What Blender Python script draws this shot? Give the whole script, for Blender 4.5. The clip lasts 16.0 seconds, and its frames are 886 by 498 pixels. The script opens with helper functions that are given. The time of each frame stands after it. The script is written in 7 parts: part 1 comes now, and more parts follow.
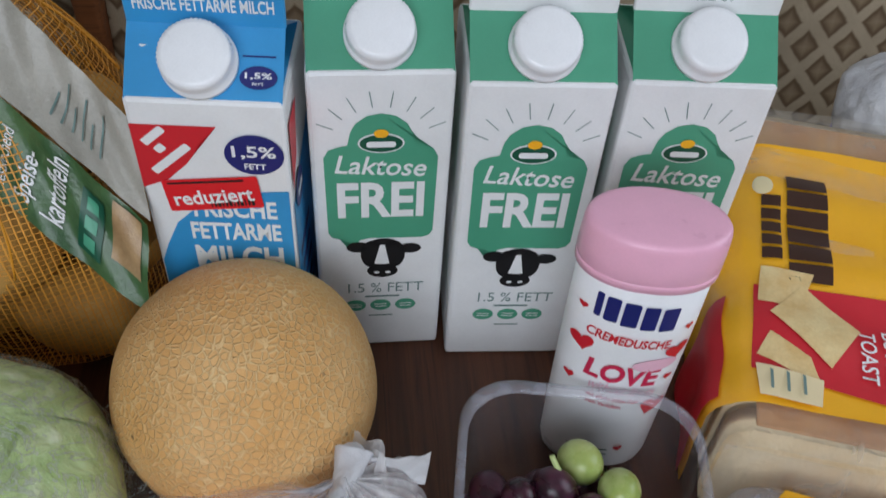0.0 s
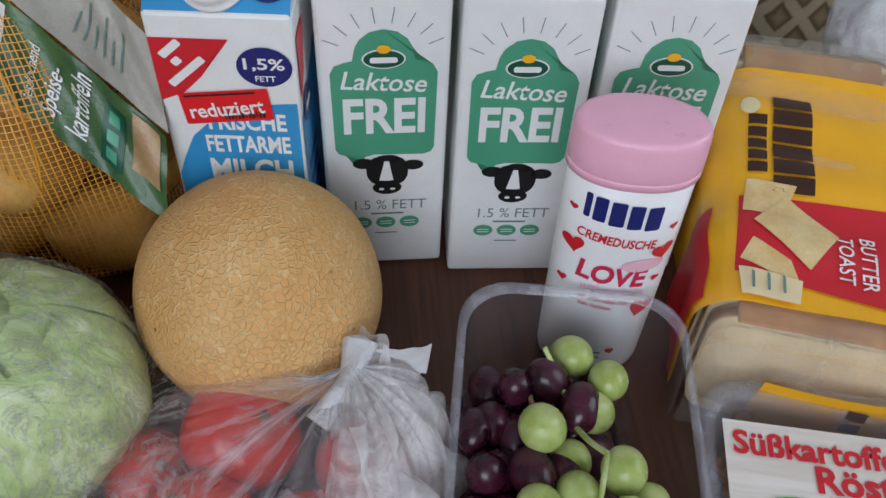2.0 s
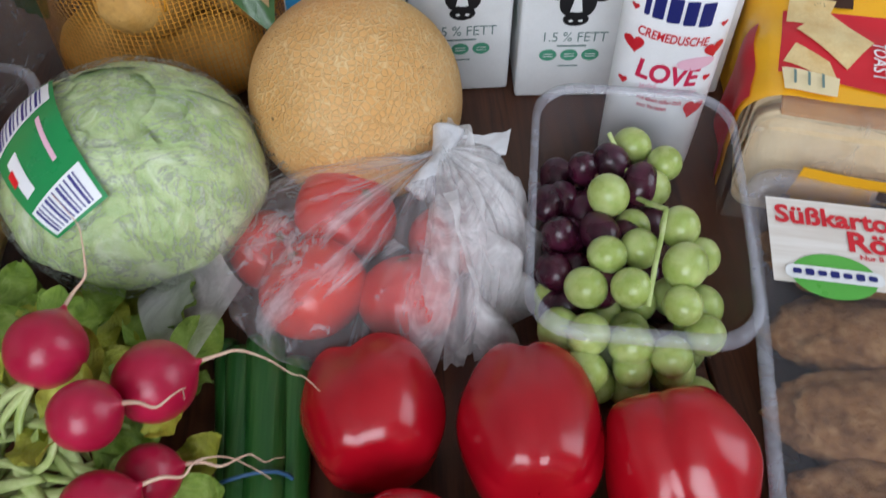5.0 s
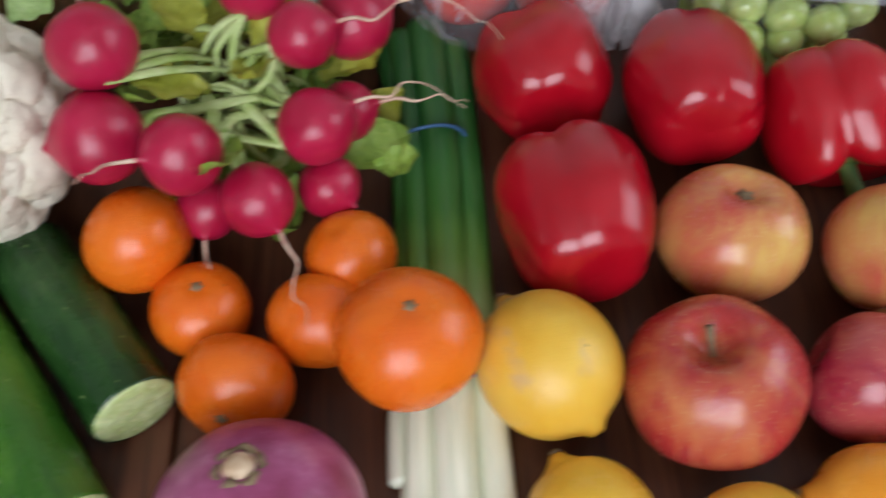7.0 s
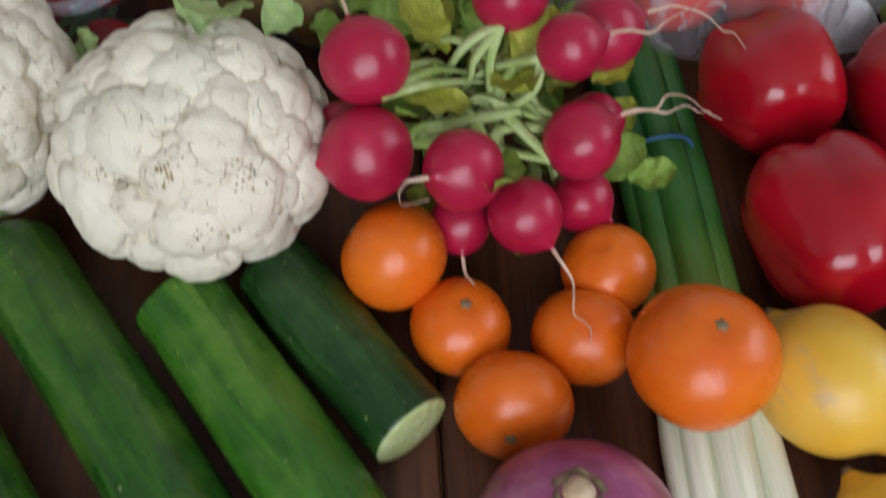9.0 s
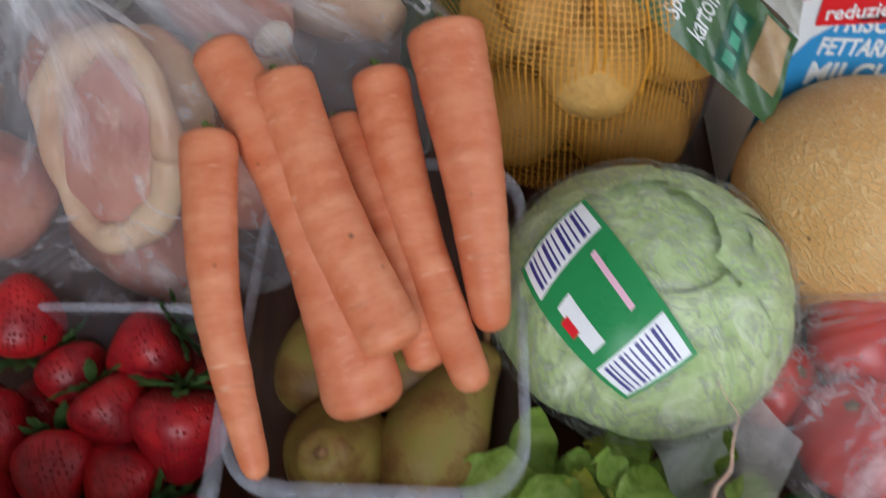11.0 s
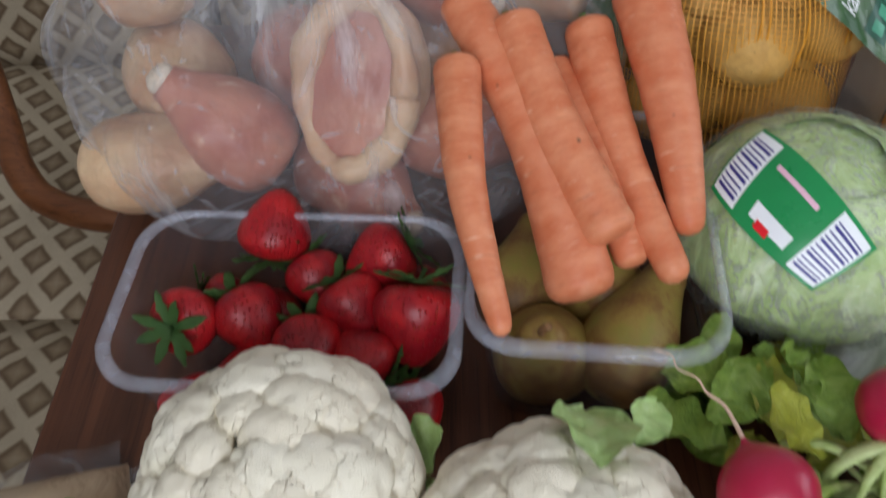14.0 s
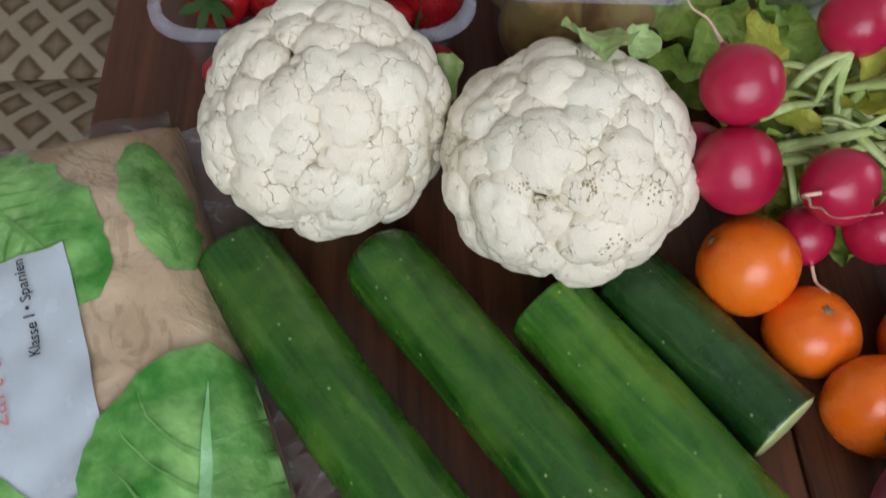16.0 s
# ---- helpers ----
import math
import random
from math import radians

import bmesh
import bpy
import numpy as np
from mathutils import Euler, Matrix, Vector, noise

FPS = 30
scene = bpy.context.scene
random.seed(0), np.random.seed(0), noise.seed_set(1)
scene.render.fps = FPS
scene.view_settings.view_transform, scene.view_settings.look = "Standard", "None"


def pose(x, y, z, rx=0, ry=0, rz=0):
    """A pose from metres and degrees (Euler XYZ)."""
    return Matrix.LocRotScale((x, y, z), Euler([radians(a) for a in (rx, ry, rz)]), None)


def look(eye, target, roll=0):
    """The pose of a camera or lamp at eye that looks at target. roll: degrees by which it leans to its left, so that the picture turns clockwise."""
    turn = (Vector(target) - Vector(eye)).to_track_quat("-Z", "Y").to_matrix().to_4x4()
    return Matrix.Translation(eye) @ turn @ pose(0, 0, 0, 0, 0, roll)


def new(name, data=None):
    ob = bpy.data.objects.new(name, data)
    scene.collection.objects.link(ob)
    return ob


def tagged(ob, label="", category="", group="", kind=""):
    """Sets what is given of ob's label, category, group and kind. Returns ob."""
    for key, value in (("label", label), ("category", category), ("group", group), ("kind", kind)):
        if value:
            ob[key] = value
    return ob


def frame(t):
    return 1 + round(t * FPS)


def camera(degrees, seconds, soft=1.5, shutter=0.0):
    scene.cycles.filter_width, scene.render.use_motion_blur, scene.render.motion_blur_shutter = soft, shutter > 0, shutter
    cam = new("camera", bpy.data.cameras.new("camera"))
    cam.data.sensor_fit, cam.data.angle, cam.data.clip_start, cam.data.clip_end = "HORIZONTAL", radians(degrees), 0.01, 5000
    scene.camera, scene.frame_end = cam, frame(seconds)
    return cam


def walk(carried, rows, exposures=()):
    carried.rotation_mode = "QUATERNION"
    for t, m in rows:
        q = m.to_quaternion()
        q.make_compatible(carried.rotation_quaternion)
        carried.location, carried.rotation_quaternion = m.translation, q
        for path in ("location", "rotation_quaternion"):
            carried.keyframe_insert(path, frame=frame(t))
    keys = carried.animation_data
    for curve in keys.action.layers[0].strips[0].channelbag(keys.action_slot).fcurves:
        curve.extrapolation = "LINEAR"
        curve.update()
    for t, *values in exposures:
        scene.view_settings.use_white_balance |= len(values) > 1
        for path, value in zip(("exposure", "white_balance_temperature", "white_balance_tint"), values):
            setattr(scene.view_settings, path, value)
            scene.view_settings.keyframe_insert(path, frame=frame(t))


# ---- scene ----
cam = camera(53.5, 16.0, shutter=0.5)
PATH = [
    (0, (0.324, 0.46, 0.432), (0.521, 1.844, -0.999), 4.4),
    (0.5, (0.326, 0.442, 0.429), (0.514, 1.808, -1.019), 4.1),
    (1, (0.326, 0.431, 0.428), (0.503, 1.774, -1.043), 3.6),
    (1.5, (0.329, 0.43, 0.426), (0.504, 1.766, -1.053), 3.4),
    (2, (0.327, 0.417, 0.43), (0.493, 1.756, -1.046), 3.3),
    (2.5, (0.329, 0.397, 0.439), (0.474, 1.755, -1.022), 3.1),
    (3, (0.337, 0.378, 0.435), (0.457, 1.744, -1.02), 2.3),
    (3.2, (0.341, 0.374, 0.432), (0.438, 1.73, -1.035), 2.2),
    (5.3, (0.291, 0.302, 0.427), (0.373, 1.518, -1.159), 0.2),
    (5.5, (0.291, 0.293, 0.426), (0.368, 1.486, -1.178), -0.0),
    (6, (0.282, 0.26, 0.409), (0.341, 1.343, -1.271), -0.3),
    (6.5, (0.272, 0.205, 0.387), (0.347, 1.293, -1.29), 0.9),
    (7, (0.202, 0.21, 0.382), (0.274, 1.243, -1.329), 1.0),
    (7.5, (0.123, 0.212, 0.383), (0.213, 1.206, -1.35), 2.1),
    (8, (0.093, 0.214, 0.382), (0.162, 1.148, -1.385), 1.3),
    (8.5, (0.082, 0.211, 0.376), (0.162, 1.124, -1.402), 1.8),
    (9, (0.079, 0.229, 0.381), (0.175, 1.246, -1.338), 1.9),
    (9.5, (0.066, 0.285, 0.397), (0.128, 1.346, -1.298), -1.7),
    (10, (0.065, 0.357, 0.419), (0.146, 1.381, -1.297), 0.8),
    (12.3, (-0.032, 0.463, 0.422), (0.047, 1.876, -0.991), 1.5),
    (12.5, (-0.036, 0.458, 0.422), (0.012, 1.88, -0.983), 0.9),
    (13, (-0.047, 0.436, 0.425), (-0.049, 1.849, -0.99), -0.3),
    (13.5, (-0.052, 0.377, 0.421), (-0.078, 1.793, -0.991), -0.8),
    (14, (-0.052, 0.331, 0.415), (-0.078, 1.681, -1.06), -1.4),
    (14.5, (-0.06, 0.291, 0.414), (-0.07, 1.559, -1.132), -1.8),
    (15, (-0.073, 0.257, 0.411), (-0.081, 1.451, -1.194), -2.3),
    (15.5, (-0.074, 0.232, 0.412), (-0.077, 1.343, -1.251), -2.3),
    (16, (-0.08, 0.219, 0.406), (-0.045, 1.268, -1.297), -0.6),
]
EXPOSURE = [(0, -0.75), (3.2, -0.68), (5.3, -0.33), (6.3, -0.26), (8.5, -0.53), (10.2, -0.56), (12.4, -0.32), (13.2, -0.32), (14.2, -0.46), (16, -0.42)]
walk(cam, [(t, look(eye, target, roll)) for t, eye, target, roll in PATH], EXPOSURE)

# ---- world and light ----
world = bpy.data.worlds.new("World")
scene.world = world
world.use_nodes = True
wn = world.node_tree
sky = wn.nodes.new("ShaderNodeTexSky")
sky.sky_type = "NISHITA"
sky.sun_disc = False
sky.sun_elevation, sky.sun_rotation = radians(35), radians(200)
wn.links.new(sky.outputs[0], wn.nodes["Background"].inputs[0])
wn.nodes["Background"].inputs[1].default_value = 0.1


def window_lamp(x, y, z, target, sx, sy, power, colour):
    data = bpy.data.lights.new("window_light", "AREA")
    data.shape, data.size, data.size_y, data.energy, data.color = "RECTANGLE", sx, sy, power, colour
    ob = new("window_light", data)
    ob.matrix_world = look((x, y, z), target)
    return ob


window_lamp(-0.05, -0.93, 1.02, (0.0, 0.3, 0.5), 1.25, 1.05, 36.0, (0.82, 0.885, 1.0))
window_lamp(1.93, 0.55, 1.02, (0.5, 0.55, 0.5), 1.1, 1.05, 16.0, (0.82, 0.885, 1.0))


# ---- materials ----
def lin(r, g, b):
    return tuple((c / 255 / 12.92 if c < 10 else ((c / 255 + 0.055) / 1.055) ** 2.4) for c in (r, g, b)) + (1.0,)


class Nodes:
    """Short hand for one procedural material."""

    def __init__(self, name, rough=0.5, metal=0.0, spec=0.5):
        self.m = bpy.data.materials.new(name)
        self.m.use_nodes = True
        self.t = self.m.node_tree
        self.b = self.t.nodes["Principled BSDF"]
        self.put("Roughness", rough), self.put("Metallic", metal), self.put("Specular IOR Level", spec)
        self.co = self.add("ShaderNodeTexCoord").outputs["Object"]

    def add(self, kind, **sockets):
        n = self.t.nodes.new(kind)
        for k, v in sockets.items():
            self.set(n.inputs[k.replace("_", " ")], v)
        return n

    def set(self, socket, v):
        if isinstance(v, bpy.types.NodeSocket):
            self.t.links.new(v, socket)
        else:
            socket.default_value = v

    def put(self, name, v):
        self.set(self.b.inputs[name], v)

    def stretched(self, sx, sy, sz, co=None):
        n = self.add("ShaderNodeMapping", Vector=co or self.co)
        n.inputs["Scale"].default_value = (sx, sy, sz)
        return n.outputs[0]

    def noise(self, scale, detail=4.0, rough=0.55, co=None, warp=0.0):
        n = self.add("ShaderNodeTexNoise", Vector=co or self.co, Scale=scale, Detail=detail, Roughness=rough, Distortion=warp)
        return n.outputs["Fac"]

    def cells(self, scale, feature="F1", co=None, rand=1.0):
        n = self.add("ShaderNodeTexVoronoi", Vector=co or self.co, Scale=scale, Randomness=rand)
        n.feature = feature
        return n.outputs["Distance"]

    def ramp(self, fac, *stops):
        n = self.add("ShaderNodeValToRGB", Fac=fac)
        e = n.color_ramp.elements
        while len(e) < len(stops):
            e.new(0.5)
        for el, (p, c) in zip(e, stops):
            el.position = p
            el.color = c if len(c) == 4 else (*c, 1)
        return n.outputs["Color"]

    def grey(self, fac, lo, hi, a=0.0, b=1.0):
        n = self.add("ShaderNodeMapRange", Value=fac)
        n.inputs["From Min"].default_value, n.inputs["From Max"].default_value = lo, hi
        n.inputs["To Min"].default_value, n.inputs["To Max"].default_value = a, b
        return n.outputs[0]

    def mix(self, fac, a, b, blend="MIX"):
        n = self.t.nodes.new("ShaderNodeMix")
        n.data_type, n.blend_type = "RGBA", blend
        self.set(n.inputs[0], fac), self.set(n.inputs[6], a), self.set(n.inputs[7], b)
        return n.outputs[2]

    def math(self, op, a, b=0.0):
        n = self.t.nodes.new("ShaderNodeMath")
        n.operation = op
        self.set(n.inputs[0], a), self.set(n.inputs[1], b)
        return n.outputs[0]

    def axis(self, which, co=None):
        return self.add("ShaderNodeSeparateXYZ", Vector=co or self.co).outputs[which]

    def random(self):
        return self.add("ShaderNodeObjectInfo").outputs["Random"]

    def bump(self, height, dist=0.0005, strength=1.0):
        n = self.add("ShaderNodeBump", Height=height, Distance=dist, Strength=strength)
        if self.b.inputs["Normal"].is_linked:
            self.t.links.new(self.b.inputs["Normal"].links[0].from_socket, n.inputs["Normal"])
        self.t.links.new(n.outputs[0], self.b.inputs["Normal"])

    def thin(self, share):
        """Lets part of the light come through a thin sheet from behind."""
        a = self.b.inputs["Alpha"].links[0].from_socket
        c = self.b.inputs["Base Color"].default_value
        through_it = self.add("ShaderNodeBsdfTranslucent", Color=tuple(c))
        clear = self.add("ShaderNodeBsdfTransparent")
        back, both = self.t.nodes.new("ShaderNodeMixShader"), self.t.nodes.new("ShaderNodeMixShader")
        self.set(back.inputs[0], a), self.set(back.inputs[1], clear.outputs[0]), self.set(back.inputs[2], through_it.outputs[0])
        self.set(both.inputs[0], share), self.set(both.inputs[1], self.b.outputs[0]), self.set(both.inputs[2], back.outputs[0])
        out = [n for n in self.t.nodes if n.type == "OUTPUT_MATERIAL"][0]
        self.set(out.inputs["Surface"], both.outputs[0])

    def soft(self, weight, radius=0.006):
        self.put("Subsurface Weight", weight), self.put("Subsurface Scale", radius)
        self.put("Subsurface Radius", (1.0, 0.6, 0.4))


def mottled(name, a, b, scale=60, rough=0.45, bump=0.0003, fine=600, spec=0.5, vary=0.15, sss=0.0, spots=None):
    """Colour drifts between a and b; fine grain darkens and roughens it a little."""
    n = Nodes(name, rough, 0.0, spec)
    big, small = n.noise(scale, 5), n.noise(fine, 3)
    c = n.mix(n.grey(big, 0.35, 0.65), a, b)
    c = n.mix(n.grey(small, 0.3, 0.8, 0.0, vary), c, (0.3 * a[0], 0.3 * a[1], 0.3 * a[2], 1))
    if spots:
        colour, size, amount = spots
        c = n.mix(n.grey(n.cells(size), amount, amount * 0.5), c, colour)
    n.put("Base Color", c)
    n.put("Roughness", n.grey(big, 0.3, 0.7, rough * 0.85, min(1, rough * 1.2)))
    if bump:
        n.bump(small, bump)
    if sss:
        n.soft(sss)
    return n.m


def paint(name, colour, rough=0.4, spec=0.5):
    return mottled(name, colour, tuple(min(1, c * 1.06) for c in colour[:3]) + (1,), 40, rough, 0.00004, 900, spec, 0.06)


def clear_film(name, tint, alpha, rough=0.18, wrinkle=0.0012, scale=30, cloud=0.25):
    """Thin plastic: mostly lets light pass, whitish where it gathers, with a creased gloss."""
    n = Nodes(name, rough, 0.0, 0.6)
    n.put("Base Color", tint)
    folds = n.noise(scale, 5, 0.6, n.stretched(1, 1, 0.45), 1.2)
    n.put("Alpha", n.grey(folds, 0.4, 0.75, alpha, min(1.0, alpha + cloud)))
    n.bump(folds, wrinkle)
    n.bump(n.noise(scale * 5, 3), wrinkle * 0.15)
    n.thin(0.4)
    return n.m


def pleated_film(name, alpha, streak, around, along, gather=0.0):
    """Bag film whose creases run out from the knot, cloudier where it is gathered. Streak highlights on the folds are
    painted as white opacity.
    """
    n = Nodes(name, 0.16, 0.0, 0.7)
    uv = n.add("ShaderNodeUVMap").outputs[0]
    n.put("Base Color", lin(238, 240, 246))
    a = n.noise(1.0, 5, 0.62, n.stretched(around, along, 1, uv), 1.4)
    b = n.noise(38, 5, 0.6, None, 1.6)
    folds = n.math("MAXIMUM", n.grey(a, 0.53, 0.70), n.grey(b, 0.58, 0.74))
    v = n.axis(1, uv)
    near = n.grey(v, 0.03, 0.34, 1.0, 0.0)
    rays = n.math("MULTIPLY", n.grey(n.noise(1.0, 3, 0.6, n.stretched(around * 1.6, 0.5, 1, uv), 0.5), 0.42, 0.62), n.math("MULTIPLY", near, gather))
    n.put("Alpha", n.math("MINIMUM", n.math("ADD", n.math("ADD", n.math("MULTIPLY", folds, streak), alpha), rays), 0.94))
    n.bump(n.math("ADD", a, b), 0.006)
    n.thin(0.4)
    return n.m


def wood_material(name, dark, light, along=1):
    n = Nodes(name, 0.38, 0.0, 0.4)
    s = [70.0, 70.0, 70.0]
    s[along] = 2.2
    co = n.stretched(*s)
    shift = n.add("ShaderNodeVectorMath", Vector=co)
    shift.operation = "ADD"
    off = n.add("ShaderNodeCombineXYZ", X=n.math("MULTIPLY", n.random(), 37.0), Y=n.math("MULTIPLY", n.random(), 11.0))
    n.t.links.new(off.outputs[0], shift.inputs[1])
    grain = n.noise(1.0, 6, 0.65, shift.outputs[0], 0.6)
    pores = n.noise(4.5, 3, 0.7, shift.outputs[0])
    broad = n.noise(4.0, 3)
    c = n.ramp(grain, (0.25, dark), (0.5, tuple((a + b) / 2 for a, b in zip(dark, light))), (0.75, light))
    c = n.mix(n.grey(pores, 0.52, 0.68, 0.0, 0.55), c, tuple(0.35 * v for v in dark[:3]) + (1,))
    c = n.mix(n.grey(broad, 0.35, 0.7, 0.0, 0.35), c, tuple(0.6 * v for v in dark[:3]) + (1,))
    n.put("Base Color", c)
    n.put("Roughness", n.grey(grain, 0.3, 0.7, 0.3, 0.5))
    n.bump(pores, 0.00025)
    return n.m


M_TABLE = wood_material("table_wood", lin(50, 26, 16), lin(114, 68, 44))
M_ARMWOOD = wood_material("arm_wood", lin(88, 48, 26), lin(140, 86, 50), 0)
M_WALL = mottled("wall_paint", lin(226, 226, 224), lin(232, 232, 230), 8, 0.85, 0.0004, 300, 0.3, 0.05)
M_CEIL = mottled("ceiling_paint", lin(232, 230, 226), lin(238, 236, 232), 8, 0.9, 0.0004, 300, 0.3, 0.04)
M_FLOOR = wood_material("floor_wood", lin(86, 60, 40), lin(140, 102, 70))
M_WHITE = paint("white_plastic", lin(240, 242, 244), 0.3)
M_FRAMEWHITE = paint("window_paint", lin(236, 236, 232), 0.4)
M_CARD = paint("carton_white", lin(234, 236, 236), 0.42)
M_GREEN = paint("print_green", lin(78, 160, 128), 0.42)
M_DKGREEN = paint("print_dark_green", lin(20, 84, 62), 0.42)
M_BLUE = paint("print_blue", lin(52, 150, 208), 0.35)
M_NAVY = paint("print_navy", lin(28, 36, 110), 0.4)
M_RED = paint("print_red", lin(208, 34, 48), 0.4)
M_BLACK = paint("print_black", lin(24, 24, 26), 0.5)
M_GREYINK = paint("print_grey", lin(110, 136, 132), 0.5)
M_PINK = paint("pink_plastic", lin(246, 186, 210), 0.30)
M_PALEPINK = paint("print_pale_pink", lin(240, 190, 208), 0.35)
M_YELLOW = paint("print_yellow", lin(252, 184, 42), 0.22)
M_CREAM = paint("print_cream", lin(238, 220, 176), 0.35)
M_BROWNINK = paint("print_brown", lin(62, 34, 22), 0.4)
M_TOASTPRINT = mottled("print_toast", lin(226, 190, 128), lin(240, 216, 160), 60, 0.35)
M_STICKER = paint("sticker_red", lin(226, 32, 44), 0.3)


# ---- mesh helpers ----
def shade(bm):
    for f in bm.faces:
        f.smooth = True
    return bm


def finish(name, bm, material, smooth=True):
    if smooth:
        shade(bm)
    me = bpy.data.meshes.new(name)
    bm.to_mesh(me)
    bm.free()
    me.materials.append(material)
    return me


def part(name, bm, material, parent, label="", smooth=True, m=None):
    me = bm if isinstance(bm, bpy.types.Mesh) else finish(name, bm, material, smooth)
    ob = new(name, me)
    ob.parent = parent
    if m is not None:
        ob.matrix_basis = m
    return tagged(ob, label)


def thing(name, m, label, category, group=""):
    ob = new(name)
    ob.empty_display_size = 0.02
    ob.matrix_basis = m
    return tagged(ob, label, category, group)


def solid(name, bm, material, m, label, category, group="", kind="", smooth=True):
    ob = new(name, finish(name, bm, material, smooth))
    ob.matrix_basis = m
    return tagged(ob, label, category, group, kind)


def box(sx, sy, sz, centre=(0, 0, 0), bevel=0.0, seg=2):
    bm = bmesh.new()
    bmesh.ops.create_cube(bm, size=1)
    bmesh.ops.scale(bm, vec=(sx, sy, sz), verts=bm.verts)
    if bevel:
        bmesh.ops.bevel(bm, geom=bm.edges[:], offset=bevel, segments=seg, affect="EDGES", profile=0.5)
    bmesh.ops.translate(bm, vec=centre, verts=bm.verts)
    return bm


def merge(*bms):
    """Joins several bmeshes of one part."""
    out = bmesh.new()
    for b in bms:
        me = bpy.data.meshes.new("tmp")
        b.to_mesh(me)
        b.free()
        out.from_mesh(me)
        bpy.data.meshes.remove(me)
    return out


def moved(bm, m):
    bm.transform(m)
    return bm


def grid(fn, nu, nv, wrap=False):
    """A sheet of nu by nv cells from fn(u, v), u and v from 0 to 1; wrap joins u's ends."""
    bm = bmesh.new()
    cols = nu if wrap else nu + 1
    vs = [[bm.verts.new(fn(i / nu, j / nv)) for j in range(nv + 1)] for i in range(cols)]
    uv = bm.loops.layers.uv.new("UVMap")
    for i in range(nu):
        k = (i + 1) % cols
        for j in range(nv):
            f = bm.faces.new((vs[i][j], vs[k][j], vs[k][j + 1], vs[i][j + 1]))
            for l, (a, b) in zip(f.loops, ((i, j), (i + 1, j), (i + 1, j + 1), (i, j + 1))):
                l[uv].uv = (a / nu, b / nv)
    return bm


def lathe(profile, seg=40, fn=None, caps=True):
    """Turns (radius, z) round z; fn(angle, r, z) may bend it."""
    def at(u, v):
        a = u * math.tau
        r, z = profile[round(v * (len(profile) - 1))]
        if fn:
            return fn(a, r, z)
        return (r * math.cos(a), r * math.sin(a), z)
    bm = grid(at, seg, len(profile) - 1, True)
    bmesh.ops.remove_doubles(bm, verts=bm.verts, dist=1e-6)
    if caps:
        bmesh.ops.holes_fill(bm, edges=[e for e in bm.edges if e.is_boundary], sides=0)
    bmesh.ops.recalc_face_normals(bm, faces=bm.faces)
    return bm


def blob(r, sub=4, fn=None, scale=(1, 1, 1)):
    bm = bmesh.new()
    bmesh.ops.create_icosphere(bm, subdivisions=sub, radius=1)
    for v in bm.verts:
        d = v.co.normalized()
        k = fn(d) if fn else 1.0
        v.co = Vector((d.x * scale[0], d.y * scale[1], d.z * scale[2])) * (r * k)
    return bm


def smooth_path(pts, n):
    """n + 1 points along a soft curve through pts."""
    pts = [Vector(p) for p in pts]
    out = []
    for i in range(n + 1):
        s = i / n * (len(pts) - 1)
        k = min(int(s), len(pts) - 2)
        f = s - k
        p0, p1, p2, p3 = pts[max(k - 1, 0)], pts[k], pts[k + 1], pts[min(k + 2, len(pts) - 1)]
        out.append(0.5 * (2 * p1 + (p2 - p0) * f + (2 * p0 - 5 * p1 + 4 * p2 - p3) * f * f + (3 * p1 - p0 - 3 * p2 + p3) * f ** 3))
    return out


def tube(pts, radius, seg=10, n=None, fn=None, cap=True):
    """A tube along pts; radius is a number or radius(s), s from 0 to 1; fn(s, angle) scales it."""
    path = smooth_path(pts, n or 8 * (len(pts) - 1))
    bm = bmesh.new()
    rings = []
    last = None
    for i, p in enumerate(path):
        s = i / (len(path) - 1)
        d = (path[min(i + 1, len(path) - 1)] - path[max(i - 1, 0)]).normalized()
        side = d.cross(last if last and abs(d.dot(last)) < 0.99 else (Vector((0, 0, 1)) if abs(d.z) < 0.9 else Vector((1, 0, 0)))).normalized()
        up = side.cross(d).normalized()
        last = up
        r = radius(s) if callable(radius) else radius
        ring = []
        for k in range(seg):
            a = k / seg * math.tau
            q = r * (fn(s, a) if fn else 1.0)
            ring.append(bm.verts.new(p + side * (q * math.cos(a)) + up * (q * math.sin(a))))
        rings.append(ring)
    for a, b in zip(rings, rings[1:]):
        for k in range(seg):
            bm.faces.new((a[k], a[(k + 1) % seg], b[(k + 1) % seg], b[k]))
    if cap:
        bm.faces.new(rings[0][::-1])
        bm.faces.new(rings[-1])
    bmesh.ops.recalc_face_normals(bm, faces=bm.faces)
    return bm


def flat(points, thick=0.0):
    """A flat printed shape in the x-z plane, facing -y."""
    bm = bmesh.new()
    f = bm.faces.new([bm.verts.new((x, -thick, z)) for x, z in points])
    bmesh.ops.triangulate(bm, faces=[f])
    return bm


def ellipse(cx, cz, rx, rz, n=28, a0=0.0):
    return [(cx + rx * math.cos(a0 + i / n * math.tau), cz + rz * math.sin(a0 + i / n * math.tau)) for i in range(n)]


def rounded(cx, cz, w, h, r, n=5):
    out = []
    for qx, qz, a in ((1, 1, 0), (-1, 1, 90), (-1, -1, 180), (1, -1, 270)):
        for i in range(n + 1):
            t = radians(a + 90 * i / n)
            out.append((cx + qx * (w / 2 - r) + r * math.cos(t), cz + qz * (h / 2 - r) + r * math.sin(t)))
    return out


